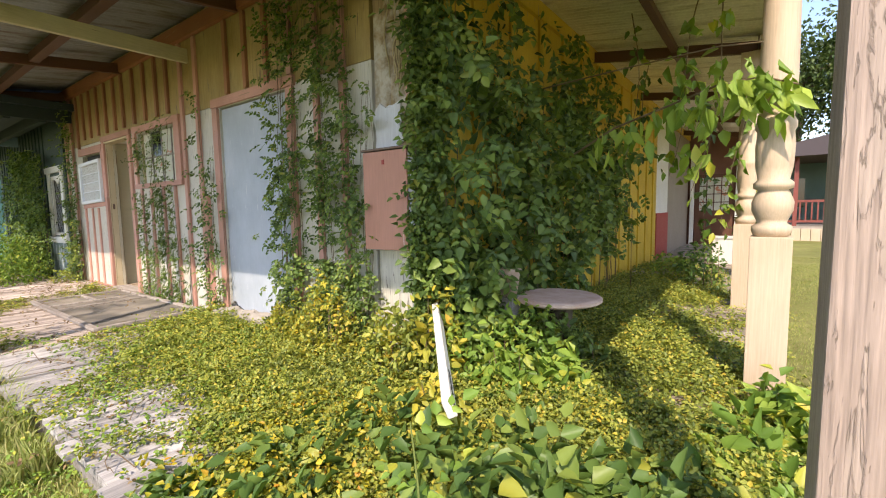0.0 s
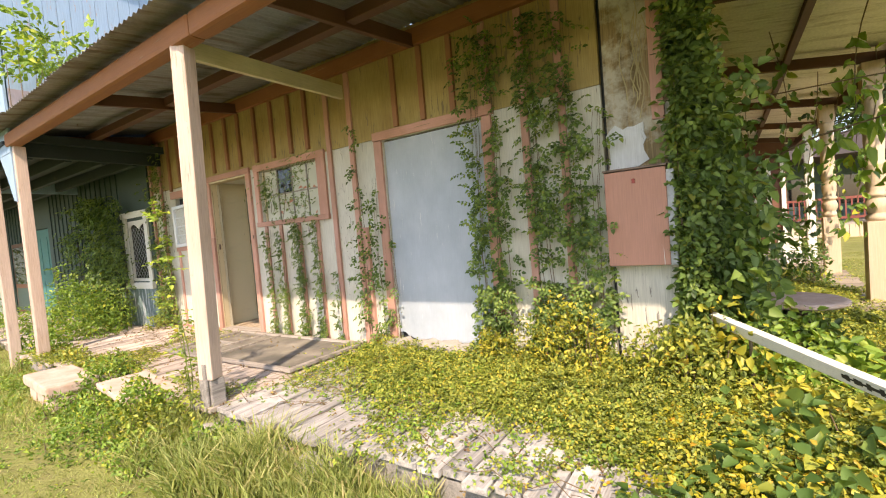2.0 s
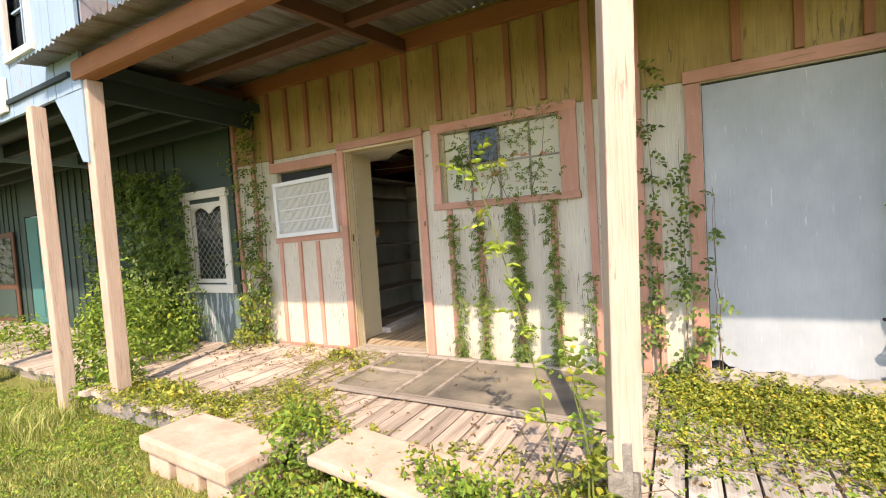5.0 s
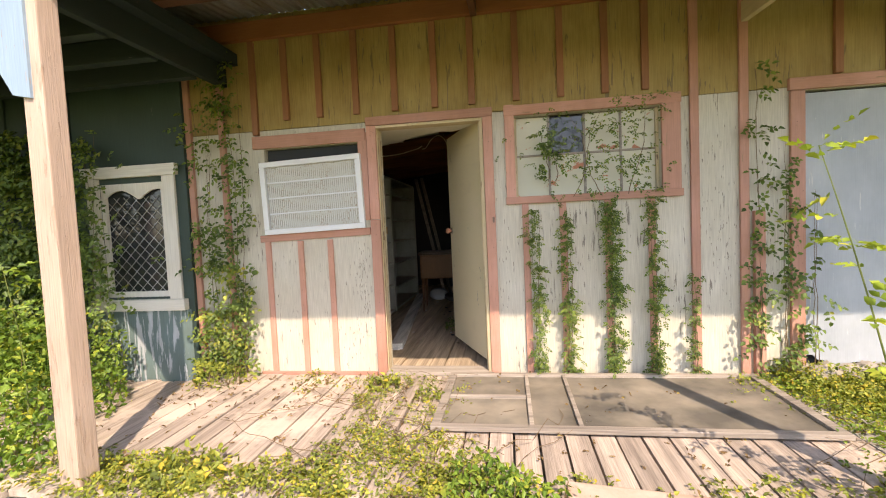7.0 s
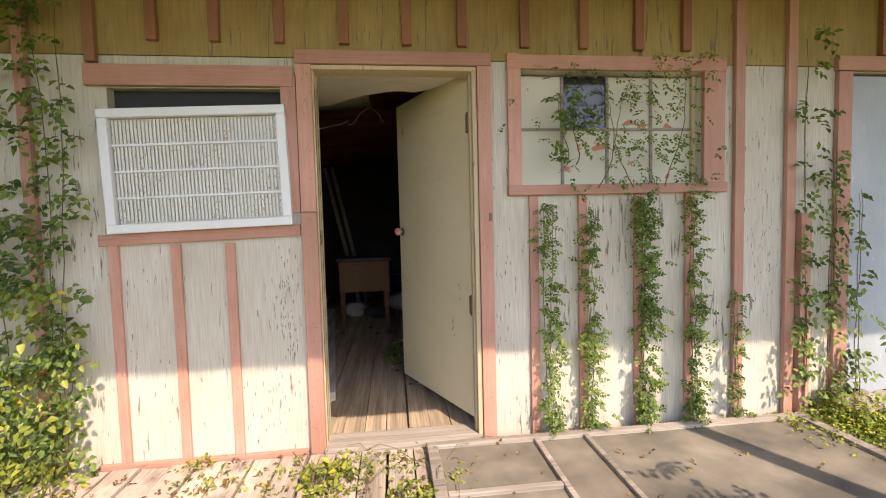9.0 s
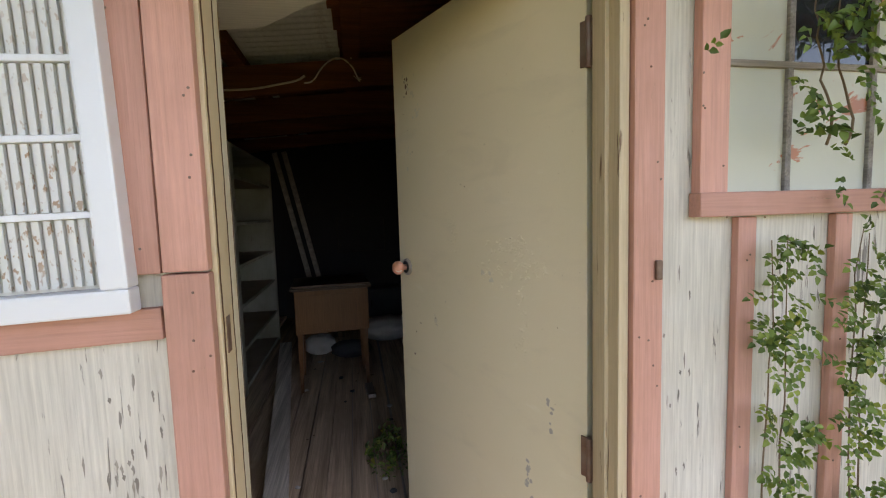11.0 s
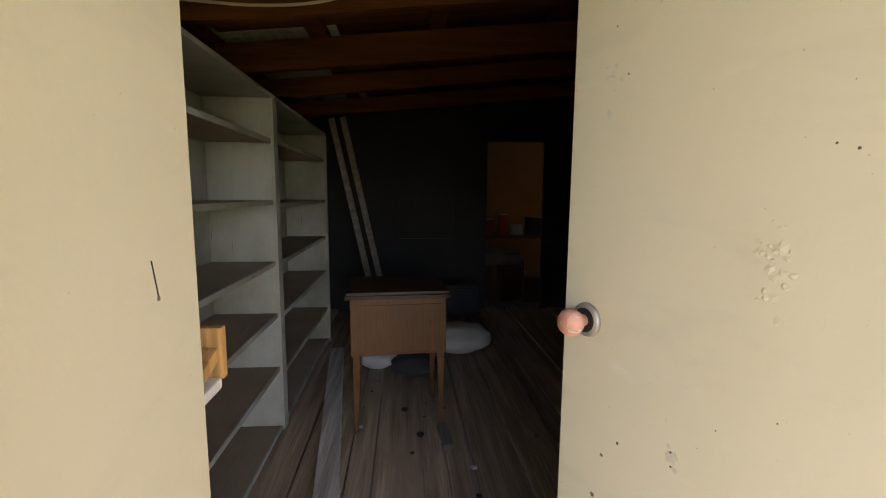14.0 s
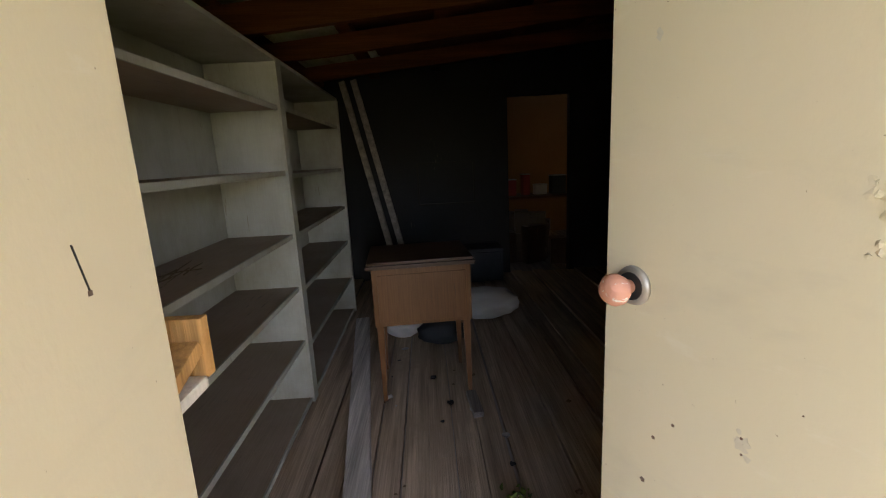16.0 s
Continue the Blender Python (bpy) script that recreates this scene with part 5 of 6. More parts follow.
rough = random.Random(27)
for y, h in ((4.28, 0.175), (5.05, 0.17), (5.85, 0.13), (6.7, 0.13)):
    n = 18
    bm = bmesh.new()
    rows = []
    for k in range(n + 1):
        x = -8.39 + 5.37 * k / n
        top, low = roof_z(x) - 0.075, roof_z(x) - 0.075 - h + rough.uniform(-0.006, 0.006)
        o = rough.uniform(-0.004, 0.004)
        rows.append([bm.verts.new(q) for q in ((x, y - 0.025 + o, low), (x, y + 0.025, low), (x, y + 0.025, top), (x, y - 0.025, top))])
    for a, b in zip(rows, rows[1:]):
        for k in range(4):
            bm.faces.new((a[k], a[(k + 1) % 4], b[(k + 1) % 4], b[k]))
    bm.faces.new(rows[0])
    bm.faces.new(rows[-1][::-1])
    bmesh.ops.recalc_face_normals(bm, faces=bm.faces)
    part("rafter", bm, RAW_WOOD, inside)
for x in (-8.3, -7.68, -7.0, -6.3, -5.6, -4.9, -4.2, -3.5):
    part("purlin", slab(x - 0.05, x + 0.05, WALL + T + 0.01, 7.69, roof_z(x) - 0.072, roof_z(x) - 0.01, 0.004), RAW_WOOD, inside)
for k in range(20):
    y = WALL + T + 0.02 + 0.268 * k
    lo = -7.12 if k < 8 else -7.6 if k % 3 else -8.2
    part("sarking_board", slab(lo + rough.uniform(-0.05, 0.05) - -6.0 - 0.0, 2.98, y, y + 0.258, 0.0, 0.018, 0.002, pose(-6.0, 0, roof_z(-6.0) - 0.006, 0, -PITCH, 0)), RAW_WOOD, inside)
part("hanger", tube([(-7.02, 4.24, 2.7), (-7.0, 4.24, 2.585)], 0.004, sides=6), CABLE, inside)


def ragged_ceiling():
    """A torn remnant of ceiling board just inside the door."""
    bm = bmesh.new()
    n = 26
    r = random.Random(4)
    front = [(-8.0 + 2.2 * k / n, WALL + T + 0.01) for k in range(n + 1)]
    back = [(-8.0 + 2.2 * k / n, np.interp(-8.0 + 2.2 * k / n, (-8.0, -7.25, -7.2, -6.9, -6.66, -6.5, -5.8), (3.25, 3.08, 2.95, 2.8, 2.72, 2.52, 2.45)) + r.uniform(-0.04, 0.04)) for k in range(n + 1)]
    for z0, z1 in ((2.312, 2.324),):
        rows = [[bm.verts.new((x, y, z)) for x, y in row] for z in (z0, z1) for row in (front, back)]
        for k in range(n):
            bm.faces.new((rows[0][k], rows[0][k + 1], rows[1][k + 1], rows[1][k]))
            bm.faces.new((rows[2][k], rows[3][k], rows[3][k + 1], rows[2][k + 1]))
            bm.faces.new((rows[1][k], rows[1][k + 1], rows[3][k + 1], rows[3][k]))
    return bm


structure("ceiling", ragged_ceiling(), WHITE_X, "torn white ceiling board inside the door", "ceiling")
v, f = corrugated(5.3, 2.0)
spread = v @ np.array([[0, 1, 0], [1, 0, 0], [0, 0, 1.0]])
spread = spread + np.array([-8.39, WALL + T + 0.02, 0])
spread[:, 2] += 2.635 + math.tan(radians(PITCH)) * (spread[:, 0] + 7.3) + 0.012
tin_in = new("roof_tin_inside", sheet_mesh("roof_tin_inside", spread, f, TIN_ROOM))
tagged(tin_in, "bare corrugated tin above the roof timbers", "ceiling", kind="structure")


def eased(points):
    """Corners cut three times, for a cable's soft bends."""
    p = [Vector(q) for q in points]
    for _ in range(2):
        p = [p[0]] + [v for a, b in zip(p, p[1:]) for v in (a.lerp(b, 0.25), a.lerp(b, 0.75))] + [p[-1]]
    return p


wire = thing("loose_cable", (-7.5, 4.2, 2.3), "cream electric cable drooping from the roof timbers", "cable")
part("run", tube(eased([(-8.4, 4.235, 2.4), (-8.08, 4.235, 2.39), (-7.8, 4.23, 2.37), (-7.576, 4.23, 2.384), (-7.44, 4.23, 2.416), (-7.33, 4.235, 2.44), (-7.285, 4.24, 2.474)]), 0.0065, sides=8), CABLE, wire, smooth=True)
part("loop", tube(eased([(-7.29, 4.24, 2.43), (-7.236, 4.235, 2.436), (-7.186, 4.23, 2.519), (-7.13, 4.23, 2.57), (-7.06, 4.23, 2.59), (-6.997, 4.23, 2.54), (-6.975, 4.23, 2.49), (-6.953, 4.23, 2.445)]), 0.005, sides=8), CABLE, wire, smooth=True)
part("bare_end", tube([(-6.99, 4.225, 2.478), (-6.972, 4.225, 2.46), (-6.946, 4.225, 2.47)], 0.003, sides=6), CABLE, wire, smooth=True)
part("bare_end", tube([(-6.955, 4.225, 2.445), (-6.968, 4.225, 2.453), (-6.943, 4.225, 2.458)], 0.003, sides=6), CABLE, wire, smooth=True)

# Cupboard added in place of the lower back wall, which light makes paler.
low = thing("low_cupboard", (-6.9, 7.45, 0.2), "added dull blue low cupboard standing for the paler lower back wall", "cupboard")
DULL_BLUE = painted("dull_blue_cupboard_paint", (0.05, 0.06, 0.075), peel=0.3, dirt=0.5)
part("body", slab(-7.5, -6.35, 7.3, 7.68, 0.2, 0.6, 0.006), DULL_BLUE, low)
for a in (-7.47, -6.91):
    leaf2 = part("cupboard_door", slab(a, a + 0.53, 7.285, 7.298, 0.26, 0.56, 0.004), DULL_BLUE, low)
    part("handle", slab(a + (0.46 if a < -7 else 0.05), a + (0.48 if a < -7 else 0.07), 7.265, 7.284, 0.36, 0.46, 0.003), BLACK, leaf2)
hung = thing("wall_frame", (-6.95, 7.69, 1.2), "thin dark frame hanging on the back wall", "frame")
for a, b, c, d in ((-7.28, -6.6, 1.08, 1.1), (-7.28, -6.6, 1.56, 1.58), (-7.28, -7.26, 1.1, 1.56), (-6.62, -6.6, 1.1, 1.56)):
    part("frame_bar", slab(a, b, 7.67, 7.7, c, d, 0.002), BLACK, hung)

table = thing("back_table", (-5.3, 9.9, 0.165), "dark table with clutter in the back room", "table")
part("top", slab(-6.1, -4.3, 9.6, 10.3, 0.9, 0.94, 0.006), OAK, table)
for x in (-6.0, -4.4):
    for yy in (9.68, 10.22):
        part("leg", slab(x - 0.03, x + 0.03, yy - 0.03, yy + 0.03, 0.165, 0.9), OAK, table)
for k, (x, w, h, m, lab) in enumerate(((-5.75, 0.16, 0.26, RED_PAINT, "red tin on the back table"), (-5.5, 0.12, 0.34, RED_PAINT, "tall red tin on the back table"), (-5.25, 0.2, 0.16, PILLOW, "white carton on the back table"), (-4.95, 0.24, 0.3, DARK_CLOTH_AND_SHADE, "dark crate on the back table"), (-4.65, 0.18, 0.22, PILLOW, "grey carton on the back table"))):
    item = thing("tin" if k < 2 else "carton", (x, 9.9, 0.94), lab, "container")
    part("body", slab(x - w / 2, x + w / 2, 9.85, 10.05, 0.941, 0.94 + h, 0.012), m, item)
    part("rim", slab(x - w / 2 - 0.006, x + w / 2 + 0.006, 9.844, 10.056, 0.941 + h, 0.952 + h, 0.003), GREY_METAL, item)
heap = random.Random(61)
for k in range(9):
    x, yy, w, h = -6.35 + 0.11 * k, 8.15 + heap.uniform(0, 0.5), heap.uniform(0.16, 0.3), heap.uniform(0.35, 0.85)
    crate = thing("crate", (x, yy, 0.165), "dark slatted crate piled in the back room", "crate", "piled crates")
    turn = pose(x, yy, 0, 0, 0, heap.uniform(-25, 25))
    part("box", slab(-w / 2, w / 2, -0.12, 0.12, 0.165, 0.165 + h, 0.006, turn), DARK_OAK, crate)
    for q in range(3):
        part("slat", slab(-w / 2 - 0.004, w / 2 + 0.004, -0.134, -0.122, 0.2 + h * q / 3, 0.2 + h * q / 3 + h * 0.2, 0.003, turn), DARK_OAK, crate)
pd = thing("door_3", (-0.85, 14.38, 0.14), "dark brown door with a white barred window", "door")
pd["kind"] = "structure"
part("leaf", slab(-1.3, -0.4, 14.34, 14.39, 0.14, 2.1, 0.004), BROWN_BEAM_Y, pd)
part("glazing", slab(-1.2, -0.5, 14.325, 14.335, 1.1, 2.0), PAINTED_GLASS, pd)
for k in range(1, 4):
    part("glazing_bar", slab(-1.2 + 0.175 * k - 0.012, -1.2 + 0.175 * k + 0.012, 14.31, 14.324, 1.1, 2.0), BROWN_BEAM_Y, pd)
    part("glazing_bar", slab(-1.2, -0.5, 14.305, 14.309, 1.1 + 0.225 * k - 0.012, 1.1 + 0.225 * k + 0.012), BROWN_BEAM_Y, pd)
for x in (-1.38, -0.3, 0.02):
    part("door_post", slab(x - 0.05, x + 0.05, 14.28, 14.36, 0.14, 2.6, 0.004), WHITE, pd)

# ---- far porch house across the lawn ----
house = thing("porch_house", (4.0, 20.0, 0.0), "low house with a red railed porch across the lawn", "house")
part("body", slab(1.0, 9.0, 22.0, 28.0, 0.4, 3.0), painted("far_green_wall", (0.1, 0.17, 0.15), peel=0.3), house)
part("porch_floor", slab(-0.5, 5.6, 18.6, 22.0, 0.42, 0.5), OLD_WOOD_X, house)
for k in range(24):
    part("skirt_board", slab(-0.5 + 0.255 * k, -0.5 + 0.255 * k + 0.24, 18.58, 18.62, 0.0, 0.42), TAN_POST, house)
for k in range(11):
    part("skirt_board", slab(5.58, 5.62, 18.62 + 0.3 * k, 18.62 + 0.3 * k + 0.28, 0.0, 0.42), TAN_POST, house)
for x in (-0.4, 1.1, 2.6, 4.1, 5.5):
    part("porch_post", slab(x - 0.06, x + 0.06, 18.62, 18.74, 0.5, 2.75), HOUSE_RED, house)
for z in (0.66, 1.32):
    part("hand_rail", slab(-0.4, 5.5, 18.65, 18.71, z - 0.04, z + 0.04), HOUSE_RED, house)
for k in range(38):
    x = -0.3 + 0.153 * k
    part("baluster", slab(x - 0.02, x + 0.02, 18.66, 18.7, 0.7, 1.28), HOUSE_RED, house)
for x in (0.6, 2.2, 4.6):
    part("house_window", slab(x, x + 0.9, 21.96, 21.99, 1.1, 2.2), GLASS, house)


def hip(x0, x1, y0, y1, z, rise):
    bm = bmesh.new()
    lo = [bm.verts.new(p) for p in ((x0, y0, z), (x1, y0, z), (x1, y1, z), (x0, y1, z))]
    k = (y1 - y0) / 2
    a, b = bm.verts.new((x0 + k, y0 + k, z + rise)), bm.verts.new((x1 - k, y0 + k, z + rise))
    for f in ((lo[0], lo[1], b, a), (lo[1], lo[2], b), (lo[2], lo[3], a, b), (lo[3], lo[0], a), (lo[3], lo[2], lo[1], lo[0])):
        bm.faces.new(f)
    return bm


part("roof", hip(-1.0, 9.6, 18.2, 28.4, 2.76, 1.6), DARK_ROOF, house)
bench = thing("white_bench", (8.0, 21.0, 0.0), "white bench on the lawn beside the house", "bench")
part("seat", slab(7.2, 9.2, 20.8, 21.3, 0.4, 0.46, 0.01), WHITE_X, bench)
for x in (7.4, 9.0):
    part("leg", slab(x - 0.04, x + 0.04, 20.85, 21.25, 0.0, 0.4), WHITE, bench)
far = thing("pale_building", (-22, 3, 0), "pale green clapboard building beyond the blue balcony", "building")
for k in range(30):
    part("clapboard", slab(-26, -19.5, 0.6 - 0.01 * (k % 2), 3.0, 0.13 * k, 0.13 * k + 0.128), painted("pale_clapboard_paint", (0.5, 0.58, 0.5), peel=0.2, along="x") if k == 0 else bpy.data.materials["pale_clapboard_paint"], far)
part("roof", hip(-27, -18.8, -0.2, 6.0, 3.92, 1.4), DARK_ROOF, far)

# ---- plants ----


def tree(x, y, h, spread, seed, leaf=0.22, count=9000, group="background trees"):
    r = np.random.default_rng(seed)
    ob = thing("tree", (x, y, 0), "tall broad-leaved tree with an uneven green crown", "tree", group)
    bm = bmesh.new()
    top = Vector((x + r.uniform(-0.6, 0.6), y + r.uniform(-0.6, 0.6), h * 0.75))
    tube([(x, y, -0.1), (x + 0.05, y, h * 0.25), ((x + top.x) / 2, (y + top.y) / 2, h * 0.5), top], 0.03 * h, 0.008 * h, 9, bm)
    ends = []
    for k in range(14):
        a, f = r.uniform(0, math.tau), r.uniform(0.3, 0.72)
        s = Vector((x, y, 0)).lerp(top, f)
        s.z = h * f
        reach = spread * r.uniform(0.5, 1.0)
        e = s + Vector((math.cos(a) * reach, math.sin(a) * reach, h * r.uniform(0.08, 0.28)))
        mid = s.lerp(e, 0.5) + Vector((0, 0, 0.05 * h))
        tube([s, mid, e], 0.009 * h, 0.003 * h, 6, bm)
        ends += [e, mid]
    ends.append(top)
    part("trunk", bm, BARK, ob)
    c = np.array([tuple(e) for e in ends])
    pick = r.integers(0, len(c), count)
    base = c[pick] + r.normal(0, 1, (count, 3)) * np.array([spread * 0.24, spread * 0.24, h * 0.075])
    way = r.normal(0, 1, (count, 3)) - np.array([0, 0, 0.4])
    up = r.normal(0, 0.5, (count, 3)) + np.array([0, 0, 1])
    L = leaf * r.uniform(0.7, 1.4, count)
    leaves_under("crown", leaf_arrays(base, way, up, L, L * 0.6, r), LEAF_TREE, ob)
    return ob


for k, (x, y, h, sp) in enumerate(((6.5, 31, 11, 4.5), (12, 29, 13, 5), (17.5, 27, 12, 5), (1.5, 33, 12, 4.5), (9, 38, 15, 6), (20, 36, 14, 6), (26, 22, 12, 5), (-3, 34, 11, 5), (30, 30, 14, 6), (-24, 14, 12, 5), (-30, 6, 11, 5), (-19, 12, 13, 5), (-33, -4, 12, 6), (-12, 16, 12, 5))):
    tree(x, y, h, sp, 40 + k)


def wall_vine(name, label, x, z0, z1, spread, count, seed, leaf=0.038, y=WALL - 0.035, material=None, out=0.06, pairs=2, stems=2, fade=0.0):
    """A creeper climbing a wall along x: stems and feathered leaves."""
    r = np.random.default_rng(seed)
    ob = thing(name, (x, y, z0), label, "vine")
    bm = bmesh.new()
    for k in range(stems):
        n = 14
        off, ph = r.uniform(-spread, spread) * 0.5, r.uniform(0, 6)
        pts = [(x + off + 0.35 * spread * math.sin(3 * f + ph) + r.uniform(-0.01, 0.01), y - 0.01 - 0.01 * math.sin(7 * f + ph), z0 + (z1 - z0) * f * r.uniform(0.97, 1.0)) for f in np.linspace(0, 1, n)]
        tube(pts, 0.0035, 0.0012, 5, bm)
    part("stem", bm, STEM, ob)
    t = r.uniform(0, 1, count) ** (1.0 + fade)
    clump = np.sin(t * 17 + seed) * 0.35 + np.sin(t * 41 + 2 * seed) * 0.2
    keep = r.uniform(-0.9, 0.75, count) < clump + 0.3
    t = t[keep]
    n = len(t)
    base = np.stack([x + r.normal(0, 0.55, n) * spread + 0.3 * spread * np.sin(5 * t + seed), y - np.abs(r.normal(0, out, n)) - 0.008, z0 + (z1 - z0) * t], axis=1)
    way = np.stack([r.normal(0, 1, n), -0.25 - np.abs(r.normal(0, 0.35, n)), r.normal(-0.25, 0.5, n)], axis=1)
    up = np.stack([r.normal(0, 0.3, n), np.full(n, -0.8), r.uniform(0.4, 1.2, n)], axis=1)
    leaves_under("foliage", sprays(base, way, up, leaf * 2.2 * r.uniform(0.7, 1.3, n), pairs, leaf, r), material or LEAF_WALL, ob)
    return ob


WV = "green creeper with small leaflets climbing the painted wall"
for x, z0, z1, sp, n, fade in ((-8.85, 0.22, 2.5, 0.16, 230, 0.15), (-8.6, 0.22, 3.05, 0.14, 300, 0.05), (-4.44, 0.25, 2.5, 0.045, 105, 0.0), (-4.22, 0.25, 1.95, 0.045, 90, 0.1), (-4.05, 0.3, 1.6, 0.03, 26, 0.1)):
    wall_vine("wall_vine", WV, x, z0, z1, sp, n, int(-x * 100), fade=fade)
for x, z0, z1, sp, n, fade in ((-6.03, 0.24, 1.55, 0.045, 210, 0.1), (-5.79, 0.24, 1.56, 0.045, 270, 0.3), (-5.46, 0.22, 1.6, 0.055, 470, 0.0), (-5.15, 0.22, 1.6, 0.045, 290, 0.1), (-4.87, 0.22, 1.0, 0.05, 90, 0.6)):
    wall_vine("wall_vine", "narrow runs of fine green creeper under the painted window", x, z0, z1, sp, n, int(-x * 100), fade=fade, leaf=0.02, pairs=3, out=0.04)
for x, z0, z1, sp, n in ((-3.02, 0.25, 3.0, 0.09, 330), (-2.82, 0.25, 3.05, 0.09, 340), (-2.45, 0.25, 3.0, 0.13, 560), (-2.2, 0.25, 2.9, 0.1, 420), (-2.0, 0.25, 2.2, 0.08, 160)):
    wall_vine("wall_vine", "dense green creeper covering the wall beside the boarded opening", x, z0, z1, sp, n, int(-x * 100), leaf=0.036, out=0.08, stems=4, pairs=3, fade=0.35)
wall_vine("wall_vine", "yellowing creeper at the foot of the wall corner", -8.7, 0.22, 1.2, 0.2, 110, 79, leaf=0.045, material=LEAF_COVER)
wall_vine("wall_vine", "thin creeper across the painted window panes", -5.6, 1.62, 2.3, 0.4, 200, 77, leaf=0.02, stems=2)
wall_vine("wall_vine", "thin creeper across the painted window panes", -5.25, 1.62, 2.36, 0.22, 170, 78, leaf=0.02, stems=1)
wall_vine("wall_vine", "bright tuft of creeper over the bare dark pane", -5.92, 1.75, 2.16, 0.1, 30, 75, leaf=0.03, stems=2, pairs=4)
wall_vine("wall_vine", "dark creeper hanging over the green wall", -10.7, 0.2, 2.45, 0.6, 2100, 81, leaf=0.05, y=2.13, out=0.12, stems=5)
wall_vine("wall_vine", "dark creeper hanging over the green wall", -11.9, 0.2, 2.0, 0.4, 420, 82, leaf=0.045, y=2.13, out=0.12, stems=5)
wall_vine("wall_vine", "creeper around the white window frame", -9.9, 0.3, 2.4, 0.2, 420, 83, leaf=0.04, y=2.1, out=0.08)
wall_vine("wall_vine", "dark creeper beyond the teal door", -16.9, 0.2, 2.6, 0.5, 400, 84, leaf=0.05, y=2.1, out=0.2, stems=4)


def leaf_mass(name, label, count, place, material, leaf, seed, way=(0.6, 0, -0.7), up=(0.7, -0.2, 0.8), pairs=0, at=(0, 0, 0), stems=0, ratio=0.55, kind=""):
    """Foliage spread by place(rng, n), hanging in the given direction."""
    r = np.random.default_rng(seed)
    ob = thing(name, at, label, name.replace("_", " "))
    base = place(r, count)
    n = len(base)
    d = np.array(way) + r.normal(0, 0.85, (n, 3))
    u = np.array(up) + r.normal(0, 0.75, (n, 3))
    L = leaf * r.uniform(0.45, 1.35, n)
    arrays = sprays(base, d, u, L * 2.2, pairs, leaf, r) if pairs else leaf_arrays(base, d, u, L, L * ratio, r)
    leaves_under("foliage", arrays, material, ob)
    if stems:
        bm = bmesh.new()
        for k in range(stems):
            p, q = Vector(base[r.integers(0, n)]), Vector(base[r.integers(0, n)])
            lo = Vector((p.x, p.y, at[2]))
            tube([lo, lo.lerp(p, 0.5) + Vector((r.uniform(-0.03, 0.03), r.uniform(-0.03, 0.03), 0)), p], 0.005, 0.002, 5, bm)
        tagged(part("stem", bm, STEM, ob), kind="stuff")
    return ob


def corner_mass(r, n):
    """The overgrown corner: a bulging curtain along the yellow wall."""
    y = 2.15 + r.uniform(0, 1, n) ** 1.4 * 4.7
    z = 0.25 + r.uniform(0, 1, n) * 2.85
    swell = 0.1 + 0.13 * np.exp(-((z - 1.1) / 0.8) ** 2) + 0.12 * np.sin(3.1 * y + 2 * z) * np.sin(2.3 * z)
    swell = swell * np.clip((6.4 - y) / 2.4, 0.12, 1.0)
    x = -1.46 + np.abs(swell) * r.uniform(0.2, 1.0, n) ** 0.6
    keep = np.sin(2.7 * y + 1.0) * np.sin(2.1 * z + 0.5 * y) + r.normal(0, 0.5, n) > -0.55
    keep &= ~((z > 2.1) & (r.uniform(0, 1, n) < np.clip((z - 2.0) / 0.9, 0, 0.8)))
    keep &= ~((z < 0.8 + 0.15 * np.sin(7 * y)) & (y > 4.6))
    return np.stack([x, y, z], axis=1)[keep]


leaf_mass("corner_vine", "dark dense creeper swallowing the house corner and side wall", 8200, corner_mass, LEAF_DARK, 0.09, 21, way=(0.45, -0.2, -1.0), at=(-1.4, 3.0, 0.2), stems=40, ratio=0.45)


def corner_sprigs(r, n):
    """Drooping sprigs standing out from the curtain of leaves."""
    p = corner_mass(r, n)
    out = 0.05 + 0.35 * r.uniform(0, 1, len(p)) ** 2 * np.exp(-((p[:, 2] - 1.3) / 0.9) ** 2)
    return p + np.stack([out, -0.3 * out, 0 * out], axis=1)


leaf_mass("corner_vine", "brighter drooping sprigs over the overgrown corner", 1500, corner_sprigs, LEAF_WALL, 0.075, 23, way=(0.5, -0.4, -0.8), up=(0.6, -0.5, 0.7), pairs=3, at=(-1.4, 3.0, 0.2), stems=10)
leaf_mass("corner_vine", "fine leaved creeper round the house corner", 1500, lambda r, n: np.stack([-1.47 + np.abs(r.normal(0, 0.07, n)), WALL - 0.02 - np.abs(r.normal(0, 0.07, n)), 0.3 + 2.75 * r.uniform(0, 1, n)], axis=1), LEAF_WALL, 0.05, 22, way=(0.2, -0.6, -0.6), up=(0, -0.8, 0.8), pairs=2, at=(-1.5, 2.2, 0.2), stems=6)


def bush(name, label, x, y, z, rx, ry, rz, count, leaf, material, seed, pairs=0, stems=12):
    def place(r, n):
        q = unit(r.normal(0, 1, (n, 3))) * r.uniform(0.35, 1.0, (n, 1)) ** 0.5
        q = q * (1 + 0.25 * np.sin(5 * q[:, :1] + seed) * np.sin(4 * q[:, 1:2]))
        p = np.stack([x + rx * q[:, 0], y + ry * q[:, 1], z + rz * np.abs(q[:, 2])], axis=1)
        return p
    return leaf_mass(name, label, count, place, material, leaf, seed, way=(0, -0.2, 0.1), up=(0, -0.3, 1), pairs=pairs, at=(x, y, z), stems=stems)


